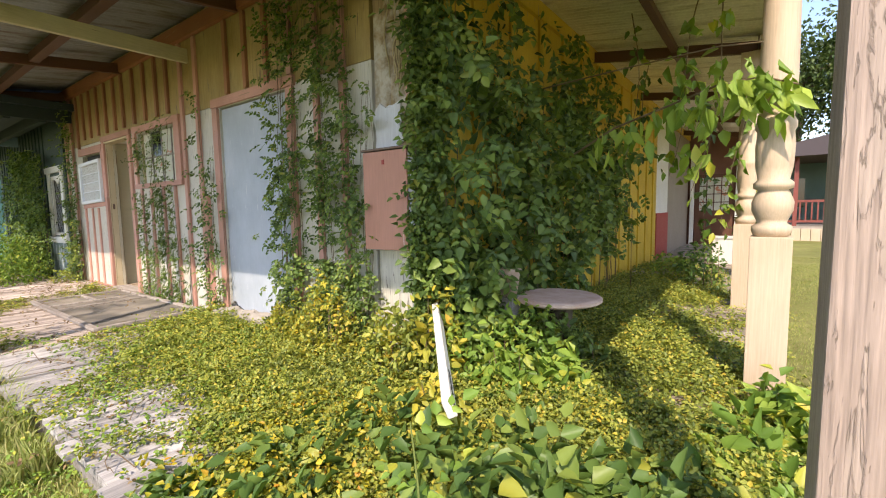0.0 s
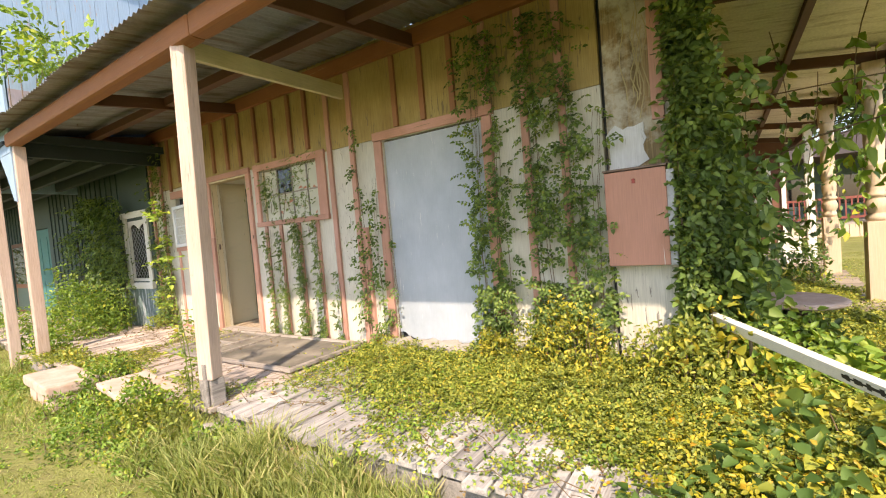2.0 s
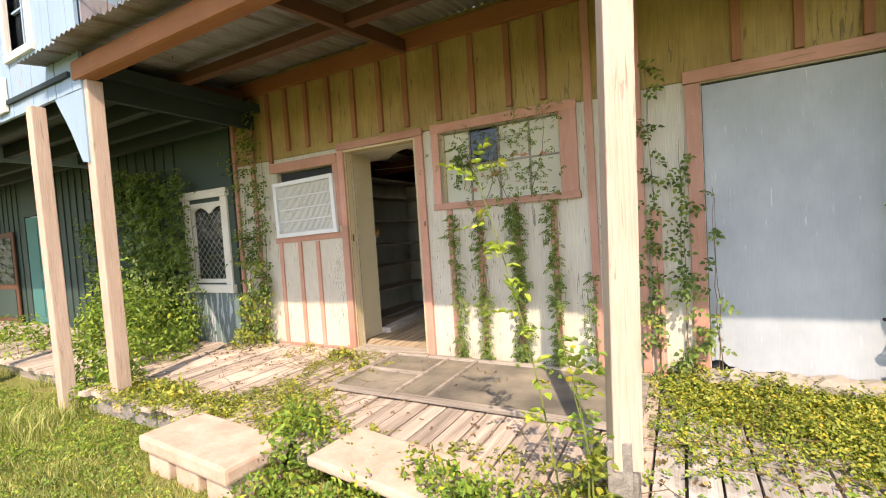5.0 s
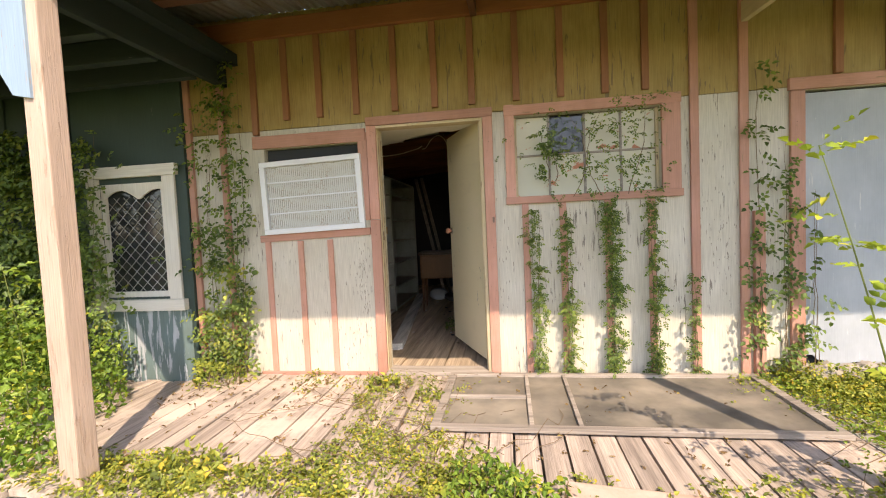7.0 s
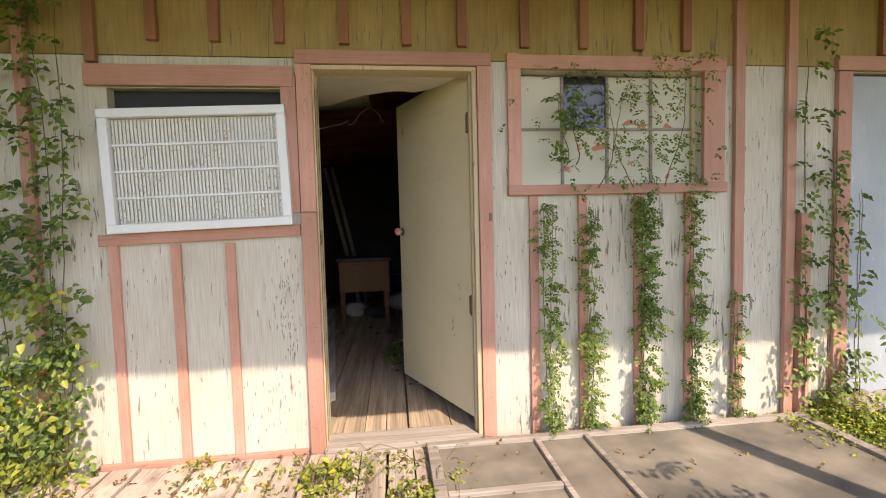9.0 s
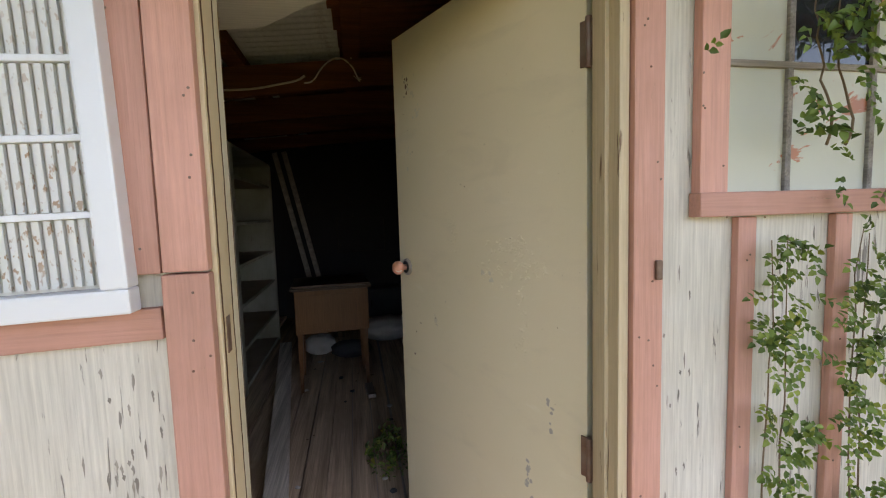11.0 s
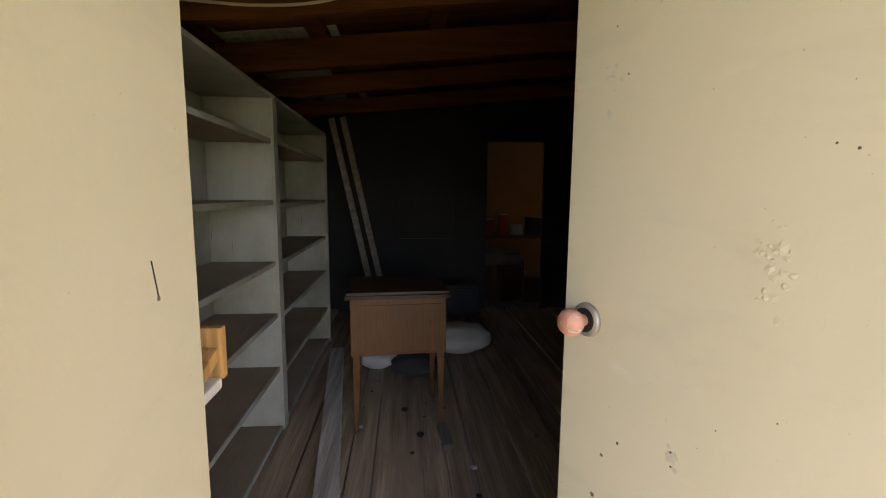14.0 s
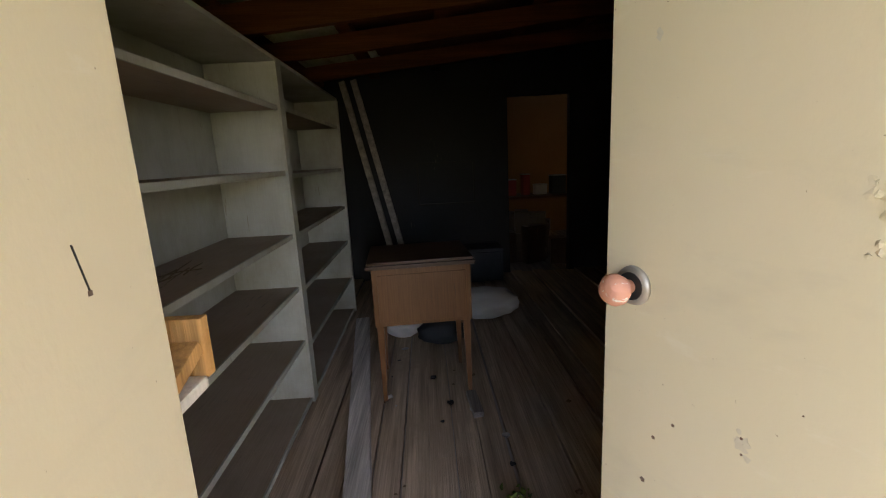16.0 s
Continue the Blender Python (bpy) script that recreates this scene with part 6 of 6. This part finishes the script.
for k, (x, y, z, rx, ry, rz, n, lf, m) in enumerate((
        (-10.5, 1.6, 0.1, 1.1, 0.55, 0.9, 2100, 0.05, LEAF_FRESH), (-9.6, 1.45, 0.12, 0.45, 0.35, 0.45, 500, 0.045, LEAF_FRESH),
        (-9.1, 0.75, 0.05, 0.5, 0.3, 0.45, 700, 0.045, LEAF_FRESH), (-12.6, 1.1, 0.05, 1.2, 0.6, 0.5, 900, 0.05, LEAF_FRESH),
        (-7.9, 0.68, 0.1, 0.5, 0.22, 0.2, 520, 0.04, LEAF_COVER), (-6.3, 0.5, 0.05, 0.36, 0.32, 0.36, 800, 0.036, LEAF_FRESH),
        (-5.15, 0.33, 0.0, 0.42, 0.22, 0.38, 950, 0.034, LEAF_FRESH), (-4.75, 0.2, 0.0, 0.4, 0.25, 0.3, 800, 0.034, LEAF_COVER), (-4.0, 0.25, 0.0, 0.3, 0.2, 0.25, 480, 0.034, LEAF_FRESH), (-5.7, 0.15, 0.0, 0.4, 0.22, 0.25, 420, 0.032, LEAF_FRESH), (-5.2, -0.1, 0.0, 0.45, 0.25, 0.22, 420, 0.03, LEAF_FRESH), (-4.5, 0.0, 0.0, 0.4, 0.2, 0.2, 320, 0.03, LEAF_FRESH), (-6.2, 0.1, 0.0, 0.3, 0.2, 0.2, 260, 0.03, LEAF_FRESH),
        (-8.7, 2.0, 0.18, 0.3, 0.2, 0.22, 150, 0.04, LEAF_COVER), (-7.25, 1.95, 0.2, 0.16, 0.12, 0.1, 120, 0.035, LEAF_COVER), (-6.85, 1.75, 0.2, 0.1, 0.1, 0.1, 60, 0.03, LEAF_COVER),
        (-2.3, 2.02, 0.2, 0.45, 0.2, 0.5, 800, 0.03, LEAF_COVER), (-2.25, 1.98, 0.2, 0.42, 0.2, 0.56, 520, 0.034, LEAF_GOLD), (-2.9, 2.08, 0.2, 0.22, 0.15, 0.3, 420, 0.034, LEAF_GOLD), (-1.45, 1.95, 0.2, 0.4, 0.3, 0.45, 1100, 0.04, LEAF_COVER),
        (-1.0, 2.3, 0.2, 0.45, 0.5, 0.45, 700, 0.055, LEAF_FRESH), (-0.7, 2.2, 0.15, 0.4, 0.4, 0.3, 400, 0.08, LEAF_FRESH), (0.3, 1.9, 0.0, 0.3, 0.5, 0.35, 360, 0.09, LEAF_FRESH), (0.45, 2.6, 0.0, 0.22, 0.4, 0.35, 260, 0.09, LEAF_FRESH),
        (-0.45, 0.55, 0.1, 0.5, 0.28, 0.25, 240, 0.11, LEAF_BIG), (-1.2, 0.55, 0.1, 0.45, 0.22, 0.2, 260, 0.07, LEAF_BIG), (0.15, 0.75, 0.05, 0.3, 0.3, 0.3, 110, 0.12, LEAF_BIG),
        (-6.9, 3.78, 0.22, 0.13, 0.24, 0.16, 150, 0.032, LEAF_WALL), (-1.28, 2.0, 0.25, 0.3, 0.25, 0.5, 110, 0.075, LEAF_GOLD), (-0.9, 1.5, 0.2, 0.35, 0.3, 0.25, 160, 0.05, LEAF_GOLD), (-0.82, 2.78, 0.15, 0.36, 0.3, 0.42, 520, 0.055, LEAF_WALL), (-1.2, 2.75, 0.2, 0.2, 0.25, 0.7, 420, 0.06, LEAF_DARK), (-0.9, 8.2, 0.1, 0.4, 1.2, 0.35, 300, 0.06, LEAF_FRESH), (0.72, 2.35, 0.0, 0.24, 0.45, 0.42, 300, 0.07, LEAF_COVER), (0.85, 3.1, 0.0, 0.3, 0.5, 0.4, 300, 0.07, LEAF_COVER), (-0.35, 7.0, 0.1, 0.3, 0.4, 0.75, 260, 0.07, LEAF_BIG), (0.1, 10.2, 0.1, 0.35, 0.35, 1.2, 320, 0.07, LEAF_DARK))):
    bush("shrub", "loose clump of leafy green weeds by the boards" if m is not LEAF_GOLD else "yellowed creeper clump at the foot of the wall", x, y, z, rx, ry, rz, n * 2, lf, m, 300 + k)


def cover(name, label, clumps, area, chance, material, leaf, seed, height, z0=0.205, each=26, size=0.07):
    """Creeper over the boards: many small mounds of leaves, thick where chance(x, y) is high."""
    r = np.random.default_rng(seed)
    x, y = r.uniform(area[0], area[1], clumps), r.uniform(area[2], area[3], clumps)
    p = np.clip(chance(x, y) + 0.45 * waves(x, y, 7), 0, 1)
    k = r.uniform(0, 1, clumps) < p
    x, y, p = x[k], y[k], p[k]
    m = len(x)
    wide, tall = size * r.uniform(0.5, 1.5, m), height * r.uniform(0.25, 1.0, m) * (0.35 + 0.65 * p)
    own = np.repeat(np.arange(m), each)
    own = own[r.uniform(0, 1, len(own)) < 0.35 + 0.65 * p[own]]
    n = len(own)
    off = r.normal(0, 1, (n, 2))
    d = np.hypot(off[:, 0], off[:, 1])
    z = z0 + tall[own] * np.exp(-0.5 * d * d) * r.uniform(0.55, 1.1, n) + 0.006 * r.uniform(0, 1, n)
    base = np.stack([x[own] + off[:, 0] * wide[own], y[own] + off[:, 1] * wide[own], z], axis=1)
    way = np.concatenate([off + r.normal(0, 0.6, (n, 2)), r.normal(0.25, 0.5, (n, 1))], axis=1)
    up = np.stack([r.normal(0, 0.5, n), r.normal(-0.15, 0.5, n), np.ones(n)], axis=1)
    ob = thing(name, (0, 0, 0), label, "creeper")
    ob["kind"] = "stuff"
    leaves_under("foliage", sprays(base, way, up, leaf * r.uniform(0.9, 1.9, n), 1, leaf, r), material, ob)


def front(x, y):
    edge = np.clip((y - 0.6 - 0.3 * np.clip(-1.2 - x, 0, 1)) / 0.35, 0, 1)
    right = np.clip((x + 3.1) / 1.5, 0, 1)
    return (0.3 + 0.6 * right) * (0.12 + 0.88 * edge) * np.clip((x + 4.75) / 0.5, 0, 1) + 0.4 * np.clip((y - 1.45) / 0.4, 0, 1) * (x > -4.3)


cover("creeper_carpet", "yellow green creeper matted over the porch boards", 3300, (-4.7, 0.4, 0.5, 2.24), front, LEAF_COVER, 0.021, 31, 0.16, each=31, size=0.066)
cover("creeper_carpet", "bright yellow creeper leaves on the porch boards", 420, (-4.3, 0.3, 0.5, 2.2), lambda x, y: front(x, y) - 0.3 + 0.25 * np.cos(1.6 * (x + 1.2)), LEAF_GOLD, 0.024, 32, 0.18, each=22, size=0.065)
cover("creeper_carpet", "low green creeper under the yellow one", 1000, (-4.6, 0.4, 0.48, 2.24), lambda x, y: front(x, y) + 0.16, LEAF_FRESH, 0.023, 36, 0.07, each=20, size=0.1)
cover("creeper_carpet", "orange and russet creeper leaves near the deck edge", 170, (-1.5, 0.4, 0.5, 1.5), lambda x, y: 0.55 + 0.3 * np.sin(4 * x), LEAF_RUSSET, 0.028, 38, 0.2, each=12, size=0.09)
cover("broad_weeds", "broad dark green leaves pushing through the creeper", 300, (-1.25, 0.3, 0.55, 1.45), lambda x, y: 0.55 + 0.35 * np.sin(3 * x + 1), LEAF_BIG, 0.075, 39, 0.34, each=6, size=0.09)
cover("creeper_carpet", "creeper spreading along the side porch", 3600, (-1.5, 0.42, 2.2, 9.0), lambda x, y: 0.85 - 0.1 * (y - 2.2) - 0.25 * (x > -0.1), LEAF_COVER, 0.026, 33, 0.14, 0.15, each=22)
cover("creeper_carpet", "scattered small weeds between the boards by the door", 1500, (-8.9, -4.5, 0.5, 2.2), lambda x, y: -0.2 + (0.6 + 0.5 * (x < -6.1)) * np.clip((1.0 - y) / 0.35, 0, 1) - 3.0 * ((x > -6.9) & (y > 1.1)), LEAF_COVER, 0.022, 34, 0.08, each=18, size=0.05)
cover("creeper_carpet", "thin trailing weeds over the boards before the door", 520, (-7.35, -6.55, 0.75, 2.15), lambda x, y: 0.3 + 0.35 * np.clip((1.3 - y) / 0.4, 0, 1), LEAF_COVER, 0.018, 41, 0.06, each=14, size=0.045)
cover("lawn_weeds", "low broad-leaved weeds among the lawn grass", 5200, (-13.0, 1.5, -2.8, 0.5), lambda x, y: 0.3 + 0.4 * np.clip((y + 0.6) / 0.8, 0, 1), LEAF_FRESH, 0.02, 35, 0.04, 0.005, each=14, size=0.06)
cover("leaf_litter", "dry brown leaves scattered over the boards", 600, (-8.9, 0.3, 0.5, 2.24), lambda x, y: 0.5 + 0 * x, LEAF_DRY, 0.022, 37, 0.004, 0.206, each=5, size=0.14)


def runners(count, area, seed):
    """Thin dry creeper stems lying across the boards."""
    r = np.random.default_rng(seed)
    bm = bmesh.new()
    for k in range(count):
        p = np.array([r.uniform(area[0], area[1]), r.uniform(area[2], area[3]), 0.215])
        a = r.uniform(0, math.tau)
        pts = []
        for q in range(8):
            pts.append(tuple(p))
            a += r.normal(0, 0.35)
            p = p + np.array([math.cos(a), math.sin(a), 0]) * 0.12
            p[1] = min(max(p[1], 0.5), 2.2)
            p[2] = 0.212 + abs(r.normal(0, 0.03))
        tube(pts, 0.0026, 0.0014, 4, bm)
    ob = tagged(part("creeper_runners", bm, STEM), "dry brown creeper stems lying over the boards", "stems", kind="stuff")
    return ob


runners(50, (-4.4, 0.1, 0.55, 2.1), 44)
runners(26, (-7.5, -6.4, 0.7, 2.0), 46)


def stalk(name, label, base, tip, sway, count, leaf, material, seed, pairs=3):
    """An upright sapling: a thin stem with feathered leaves."""
    r = np.random.default_rng(seed)
    ob = thing(name, base, label, "sapling")
    a, b = Vector(base), Vector(tip)
    pts = [a.lerp(b, f) + Vector((sway * math.sin(3 * f), 0.4 * sway * math.sin(4 * f), 0)) for f in np.linspace(0, 1, 9)]
    part("stem", tube(pts, 0.0055, 0.002, 6), GREEN_STEM, ob)
    t = r.uniform(0.25, 1, count)
    P = np.array([tuple(p) for p in pts])
    base_p = np.stack([np.interp(t, np.linspace(0, 1, 9), P[:, k]) for k in range(3)], axis=1)
    way = r.normal(0, 1, (count, 3)) * np.array([1, 1, 0.3]) + np.array([0, 0, 0.25])
    up = r.normal(0, 0.25, (count, 3)) + np.array([0, 0, 1])
    leaves_under("foliage", sprays(base_p, way, up, leaf * 3.2 * r.uniform(0.7, 1.2, count), pairs, leaf, r), material, ob)


stalk("sapling", "thin green sapling growing at the deck edge", (-4.72, 0.47, 0.1), (-5.08, 0.54, 1.68), 0.04, 22, 0.042, LEAF_LIME, 61)
stalk("sapling", "thin green sapling growing at the deck edge", (-4.62, 0.42, 0.1), (-4.72, 0.45, 1.0), 0.05, 18, 0.036, LEAF_FRESH, 62)
stalk("sapling", "reddish weed stalk beside the post", (-4.62, 0.38, 0.0), (-4.66, 0.42, 0.75), 0.05, 16, 0.04, LEAF_COVER, 63)
stalk("sapling", "weed stalk by the neighbour's wall", (-9.35, 1.0, 0.1), (-9.4, 1.0, 1.3), 0.04, 20, 0.05, LEAF_FRESH, 64)
stalk("sapling", "tall weed stalk in the creeper", (-0.35, 0.7, 0.15), (-0.33, 0.72, 0.75), 0.03, 8, 0.04, LEAF_FRESH, 65)

# hanging branch across the turned post, each large leaf its own piece
branch = thing("hanging_branch", (0.2, 2.7, 2.0), "bare vine branch with large drooping green leaves by the turned post", "branch")
main = [(-1.0, 3.6, 1.68), (-0.6, 3.45, 1.85), (-0.2, 3.25, 1.92), (0.08, 3.02, 1.95), (0.3, 2.96, 1.95), (0.46, 2.95, 1.88)]
part("twig", tube(main, 0.009, 0.004, 6), STEM, branch)
part("twig", tube([(-1.2, 3.5, 2.25), (-0.5, 3.2, 2.2), (0.1, 2.95, 2.15), (0.3, 2.85, 2.1)], 0.006, 0.003, 6), STEM, branch)
rngn = np.random.default_rng(71)
one = np.zeros((1, 3))
lv, lf = leaf_arrays(one, np.array([[0, 0, -1.0]]), np.array([[0, -1.0, 0.2]]), np.array([0.17]), np.array([0.085]), rngn)
shapes = []
for k in range(3):
    lv, lf = leaf_arrays(one, np.array([[0, 0, -1.0]]), np.array([[0, -1.0, 0.2]]), np.array([0.13 + 0.025 * k]), np.array([0.05 + 0.009 * k]), rngn)
    shapes.append(sheet_mesh("leaf", lv, lf, LEAF_LIME if k == 1 else LEAF_FRESH))
P = np.array(main)
for k in range(110):
    f = rngn.uniform(0.1, 1.0) if k % 6 else rngn.uniform(0.65, 0.95)
    p = [np.interp(f, np.linspace(0, 1, len(P)), P[:, j]) for j in range(3)]
    ob = new("leaf", shapes[k % 3])
    ob.parent = branch
    ob.matrix_basis = Matrix.Translation(-branch.location) @ pose(p[0] + rngn.normal(0, 0.05), p[1] + rngn.normal(0, 0.06), p[2] + rngn.normal(-0.04, 0.07), rngn.normal(0, 28), rngn.normal(0, 28), rngn.uniform(0, 360))


def strand(name, label, top, low, count, leaf, material, seed):
    """A vine hanging from the roof edge: a swaying stem with drooping leaves."""
    r = np.random.default_rng(seed)
    ob = thing(name, top, label, "vine", "hanging vines")
    f = np.linspace(0, 1, 10)
    P = np.array(top) + (np.array(low) - np.array(top)) * f[:, None] + 0.05 * np.stack([np.sin(5 * f + seed), np.cos(4 * f + seed), 0 * f], axis=1)
    part("stem", tube([tuple(p) for p in P], 0.006, 0.002, 5), STEM, ob)
    t = r.uniform(0.1, 1, count)
    base = np.stack([np.interp(t, f, P[:, k]) for k in range(3)], axis=1) + r.normal(0, 0.05, (count, 3))
    way = r.normal(0, 0.6, (count, 3)) + np.array([0, -0.1, -0.9])
    up = r.normal(0, 0.5, (count, 3)) + np.array([0.3, -0.8, 0.3])
    L = leaf * r.uniform(0.6, 1.3, count)
    leaves_under("foliage", leaf_arrays(base, way, up, L, L * 0.5, r), material, ob)


for k, (top, low, n, lf, m) in enumerate((((-0.1, 4.2, 2.8), (-0.35, 4.0, 1.5), 46, 0.13, LEAF_FRESH), ((0.1, 3.9, 2.75), (-0.1, 3.7, 1.35), 40, 0.13, LEAF_LIME), ((-0.75, 4.6, 2.9), (-0.7, 4.4, 1.6), 40, 0.1, LEAF_BIG), ((0.2, 5.6, 2.75), (0.0, 5.5, 1.0), 60, 0.11, LEAF_FRESH), ((-0.2, 6.6, 2.75), (-0.3, 6.6, 0.9), 60, 0.11, LEAF_DARK), ((-0.95, 6.2, 2.95), (-0.9, 6.0, 1.7), 44, 0.1, LEAF_DARK), ((0.25, 7.8, 2.75), (0.1, 7.7, 0.8), 70, 0.1, LEAF_BIG))):
    top = (top[0], top[1], 2.93 + 0.146 * (0.54 - top[0]))
    strand("hanging_vine", "leafy vine hanging down from the side porch eave", top, low, n, lf, m, 500 + k)
dry = random.Random(33)
for k in range(9):
    x = dry.uniform(-1.88, -1.56)
    ob = thing("dry_vine", (x, WALL, 2.0), "dead straw-coloured vine stem on the bare corner board", "vine", "dry vines")
    z1 = dry.uniform(2.5, 3.05)
    z0 = dry.uniform(1.95, 2.2)
    part("stem", tube([(x + 0.02 * math.sin(9 * f + k), WALL - 0.012 - 0.008 * math.sin(5 * f), z0 + (z1 - z0) * f) for f in np.linspace(0, 1, 9)], 0.005, 0.003, 5), STRAW, ob)
drop = thing("service_cable", (0.3, 6.0, 2.6), "black cables sagging along the side porch eave", "cable")
for k, (z, sag) in enumerate(((2.72, 0.2), (2.66, 0.35))):
    part("line", tube([(0.36 - 0.012 * q + 0.03 * k, 2.4 + 1.1 * q, z - sag * math.sin(math.pi * q / 8)) for q in range(9)], 0.008, sides=6), BLACK, drop, smooth=True)

leaf_mass("roof_vine", "green vine trailing over the edge of the tin roof", 150, lambda r, n: np.stack([-7.7 + 0.6 * r.uniform(-1, 1, n), 0.75 + 0.4 * r.uniform(-1, 1, n), 3.5 + 0.6 * r.uniform(0, 1, n)], axis=1), LEAF_FRESH, 0.07, 91, way=(0.3, -0.5, -0.2), up=(0, -0.3, 1), pairs=2, at=(-7.7, 0.75, 3.1), stems=8)


def grass(name, label, count, area, tall, seed, keep=None, material=None):
    r = np.random.default_rng(seed)
    x, y = r.uniform(area[0], area[1], count), r.uniform(area[2], area[3], count)
    d = waves(x, y, 17)
    if keep is not None:
        k = keep(x, y, d)
        x, y, d = x[k], y[k], d[k]
    n = len(x)
    h = tall * r.uniform(0.4, 1.2, n) * (0.75 + 0.5 * np.clip(d, -0.8, 1))
    a = r.uniform(0, math.tau, n)
    w = (0.0022 + 0.02 * h) * r.uniform(0.5, 1.2, n)
    lean = h[:, None] * r.normal(0, 0.45, (n, 2))
    base = np.stack([x, y, np.full(n, -0.01)], axis=1)
    side = np.stack([np.cos(a) * w, np.sin(a) * w, np.zeros(n)], axis=1)
    mid = base + np.concatenate([lean * 0.35, h[:, None] * 0.6], axis=1)
    tip = base + np.concatenate([lean, h[:, None]], axis=1)
    verts = np.stack([base - side, base + side, mid + side * 0.7, tip, mid - side * 0.7], axis=1).reshape(-1, 3)
    i = np.arange(n)[:, None] * 5
    faces = np.concatenate([i + np.array([[0, 1, 2, 4]]), i + np.array([[4, 2, 3, 3]])])
    tri = np.concatenate([i + np.array([[0, 1, 2]]), i + np.array([[0, 2, 4]]), i + np.array([[4, 2, 3]])])
    ob = new(name, sheet_mesh(name, verts, tri, material or GRASS))
    return tagged(ob, label, "grass", kind="stuff")


grass("grass", "short dry lawn grass beside the porch", 190000, (-13, 2.0, -2.4, 0.55), 0.075, 101)
grass("grass", "thin lawn grass further off", 60000, (-26, -8, -6, 0.9), 0.09, 102)
grass("grass", "lawn grass beyond the side porch", 120000, (0.5, 6, 0.5, 13), 0.04, 103)
grass("tall_grass", "long tufted grass along the deck edge", 16000, (-5.0, -2.4, -0.35, 0.46), 0.26, 104, lambda x, y, d: d + np.clip((y + 0.1) / 0.5, -1, 1) > 0.1)
grass("tall_grass", "long grass along the neighbour's walk", 7000, (-13, -7.6, -0.2, 0.8), 0.2, 105, lambda x, y, d: d > -0.1)

# ---- floor boards, last ----


def boards(name, parent, along, first, last, lo, hi, width, z, thick, material, seed, gap=0.006):
    r = random.Random(seed)
    root = root_of(parent).location
    length = hi - lo
    shapes = []
    for k in range(3):
        bm = bmesh.new()
        n = 7
        rows = []
        for j in range(n):
            u = lo + length * j / (n - 1)
            wob = [0.5 * width - gap / 2 - 0.002 * r.random() for _ in range(2)]
            sag = 0.004 * r.uniform(-1, 1)
            e = r.uniform(-0.03, 0.03) if j in (0, n - 1) else 0
            ring = [(-wob[0], sag), (wob[1], sag), (wob[1], sag - thick), (-wob[0], sag - thick)]
            rows.append([bm.verts.new(((s, u + e, q) if along == "y" else (u + e, s, q))) for s, q in ring])
        for a, b in zip(rows, rows[1:]):
            for j in range(4):
                bm.faces.new((a[j], a[(j + 1) % 4], b[(j + 1) % 4], b[j]))
        bm.faces.new(rows[0])
        bm.faces.new(rows[-1][::-1])
        bmesh.ops.recalc_face_normals(bm, faces=bm.faces)
        me = bpy.data.meshes.new(name)
        bm.to_mesh(me)
        bm.free()
        me.materials.append(material)
        shapes.append(me)
    k = 0
    p = first
    while p + width <= last + 1e-6:
        ob = new(name, shapes[r.randrange(3)])
        ob.parent = parent
        lift = z + r.uniform(-0.006, 0.006)
        at = (p + width / 2, 0, lift) if along == "y" else (0, p + width / 2, lift)
        ob.matrix_basis = Matrix.Translation(-root) @ pose(*at, r.uniform(-0.12, 0.12), r.uniform(-0.8, 0.8), r.uniform(-0.12, 0.12)) if along == "y" else Matrix.Translation(-root) @ pose(*at, r.uniform(-0.8, 0.8), r.uniform(-0.12, 0.12), r.uniform(-0.05, 0.05))
        p += width


deck = bpy.data.objects["deck_frame"]
boards("deck_board", deck, "y", -8.95, -4.4, 0.47, 2.22, 0.142, FLOOR, 0.035, DECK, 1, 0.011)
boards("deck_board", deck, "y", -4.406, 0.42, 0.47, 2.22, 0.142, FLOOR, 0.035, DECK_GREY, 5, 0.011)
boards("deck_board", bpy.data.objects["side_deck_frame"], "x", 2.26, 14.3, -1.47, 0.3, 0.145, 0.14, 0.03, DECK_X, 2)
boards("floor_board", bpy.data.objects["subfloor"], "y", -8.4, -3.0, WALL + T + 0.035, 7.68, 0.13, FLOOR + 0.02, 0.025, INNER_FLOOR, 3, 0.004)
boards("deck_board", bpy.data.objects["deck_frame_green"], "y", -17.5, -8.97, 0.7, 2.16, 0.142, 0.16, 0.03, DECK, 4)
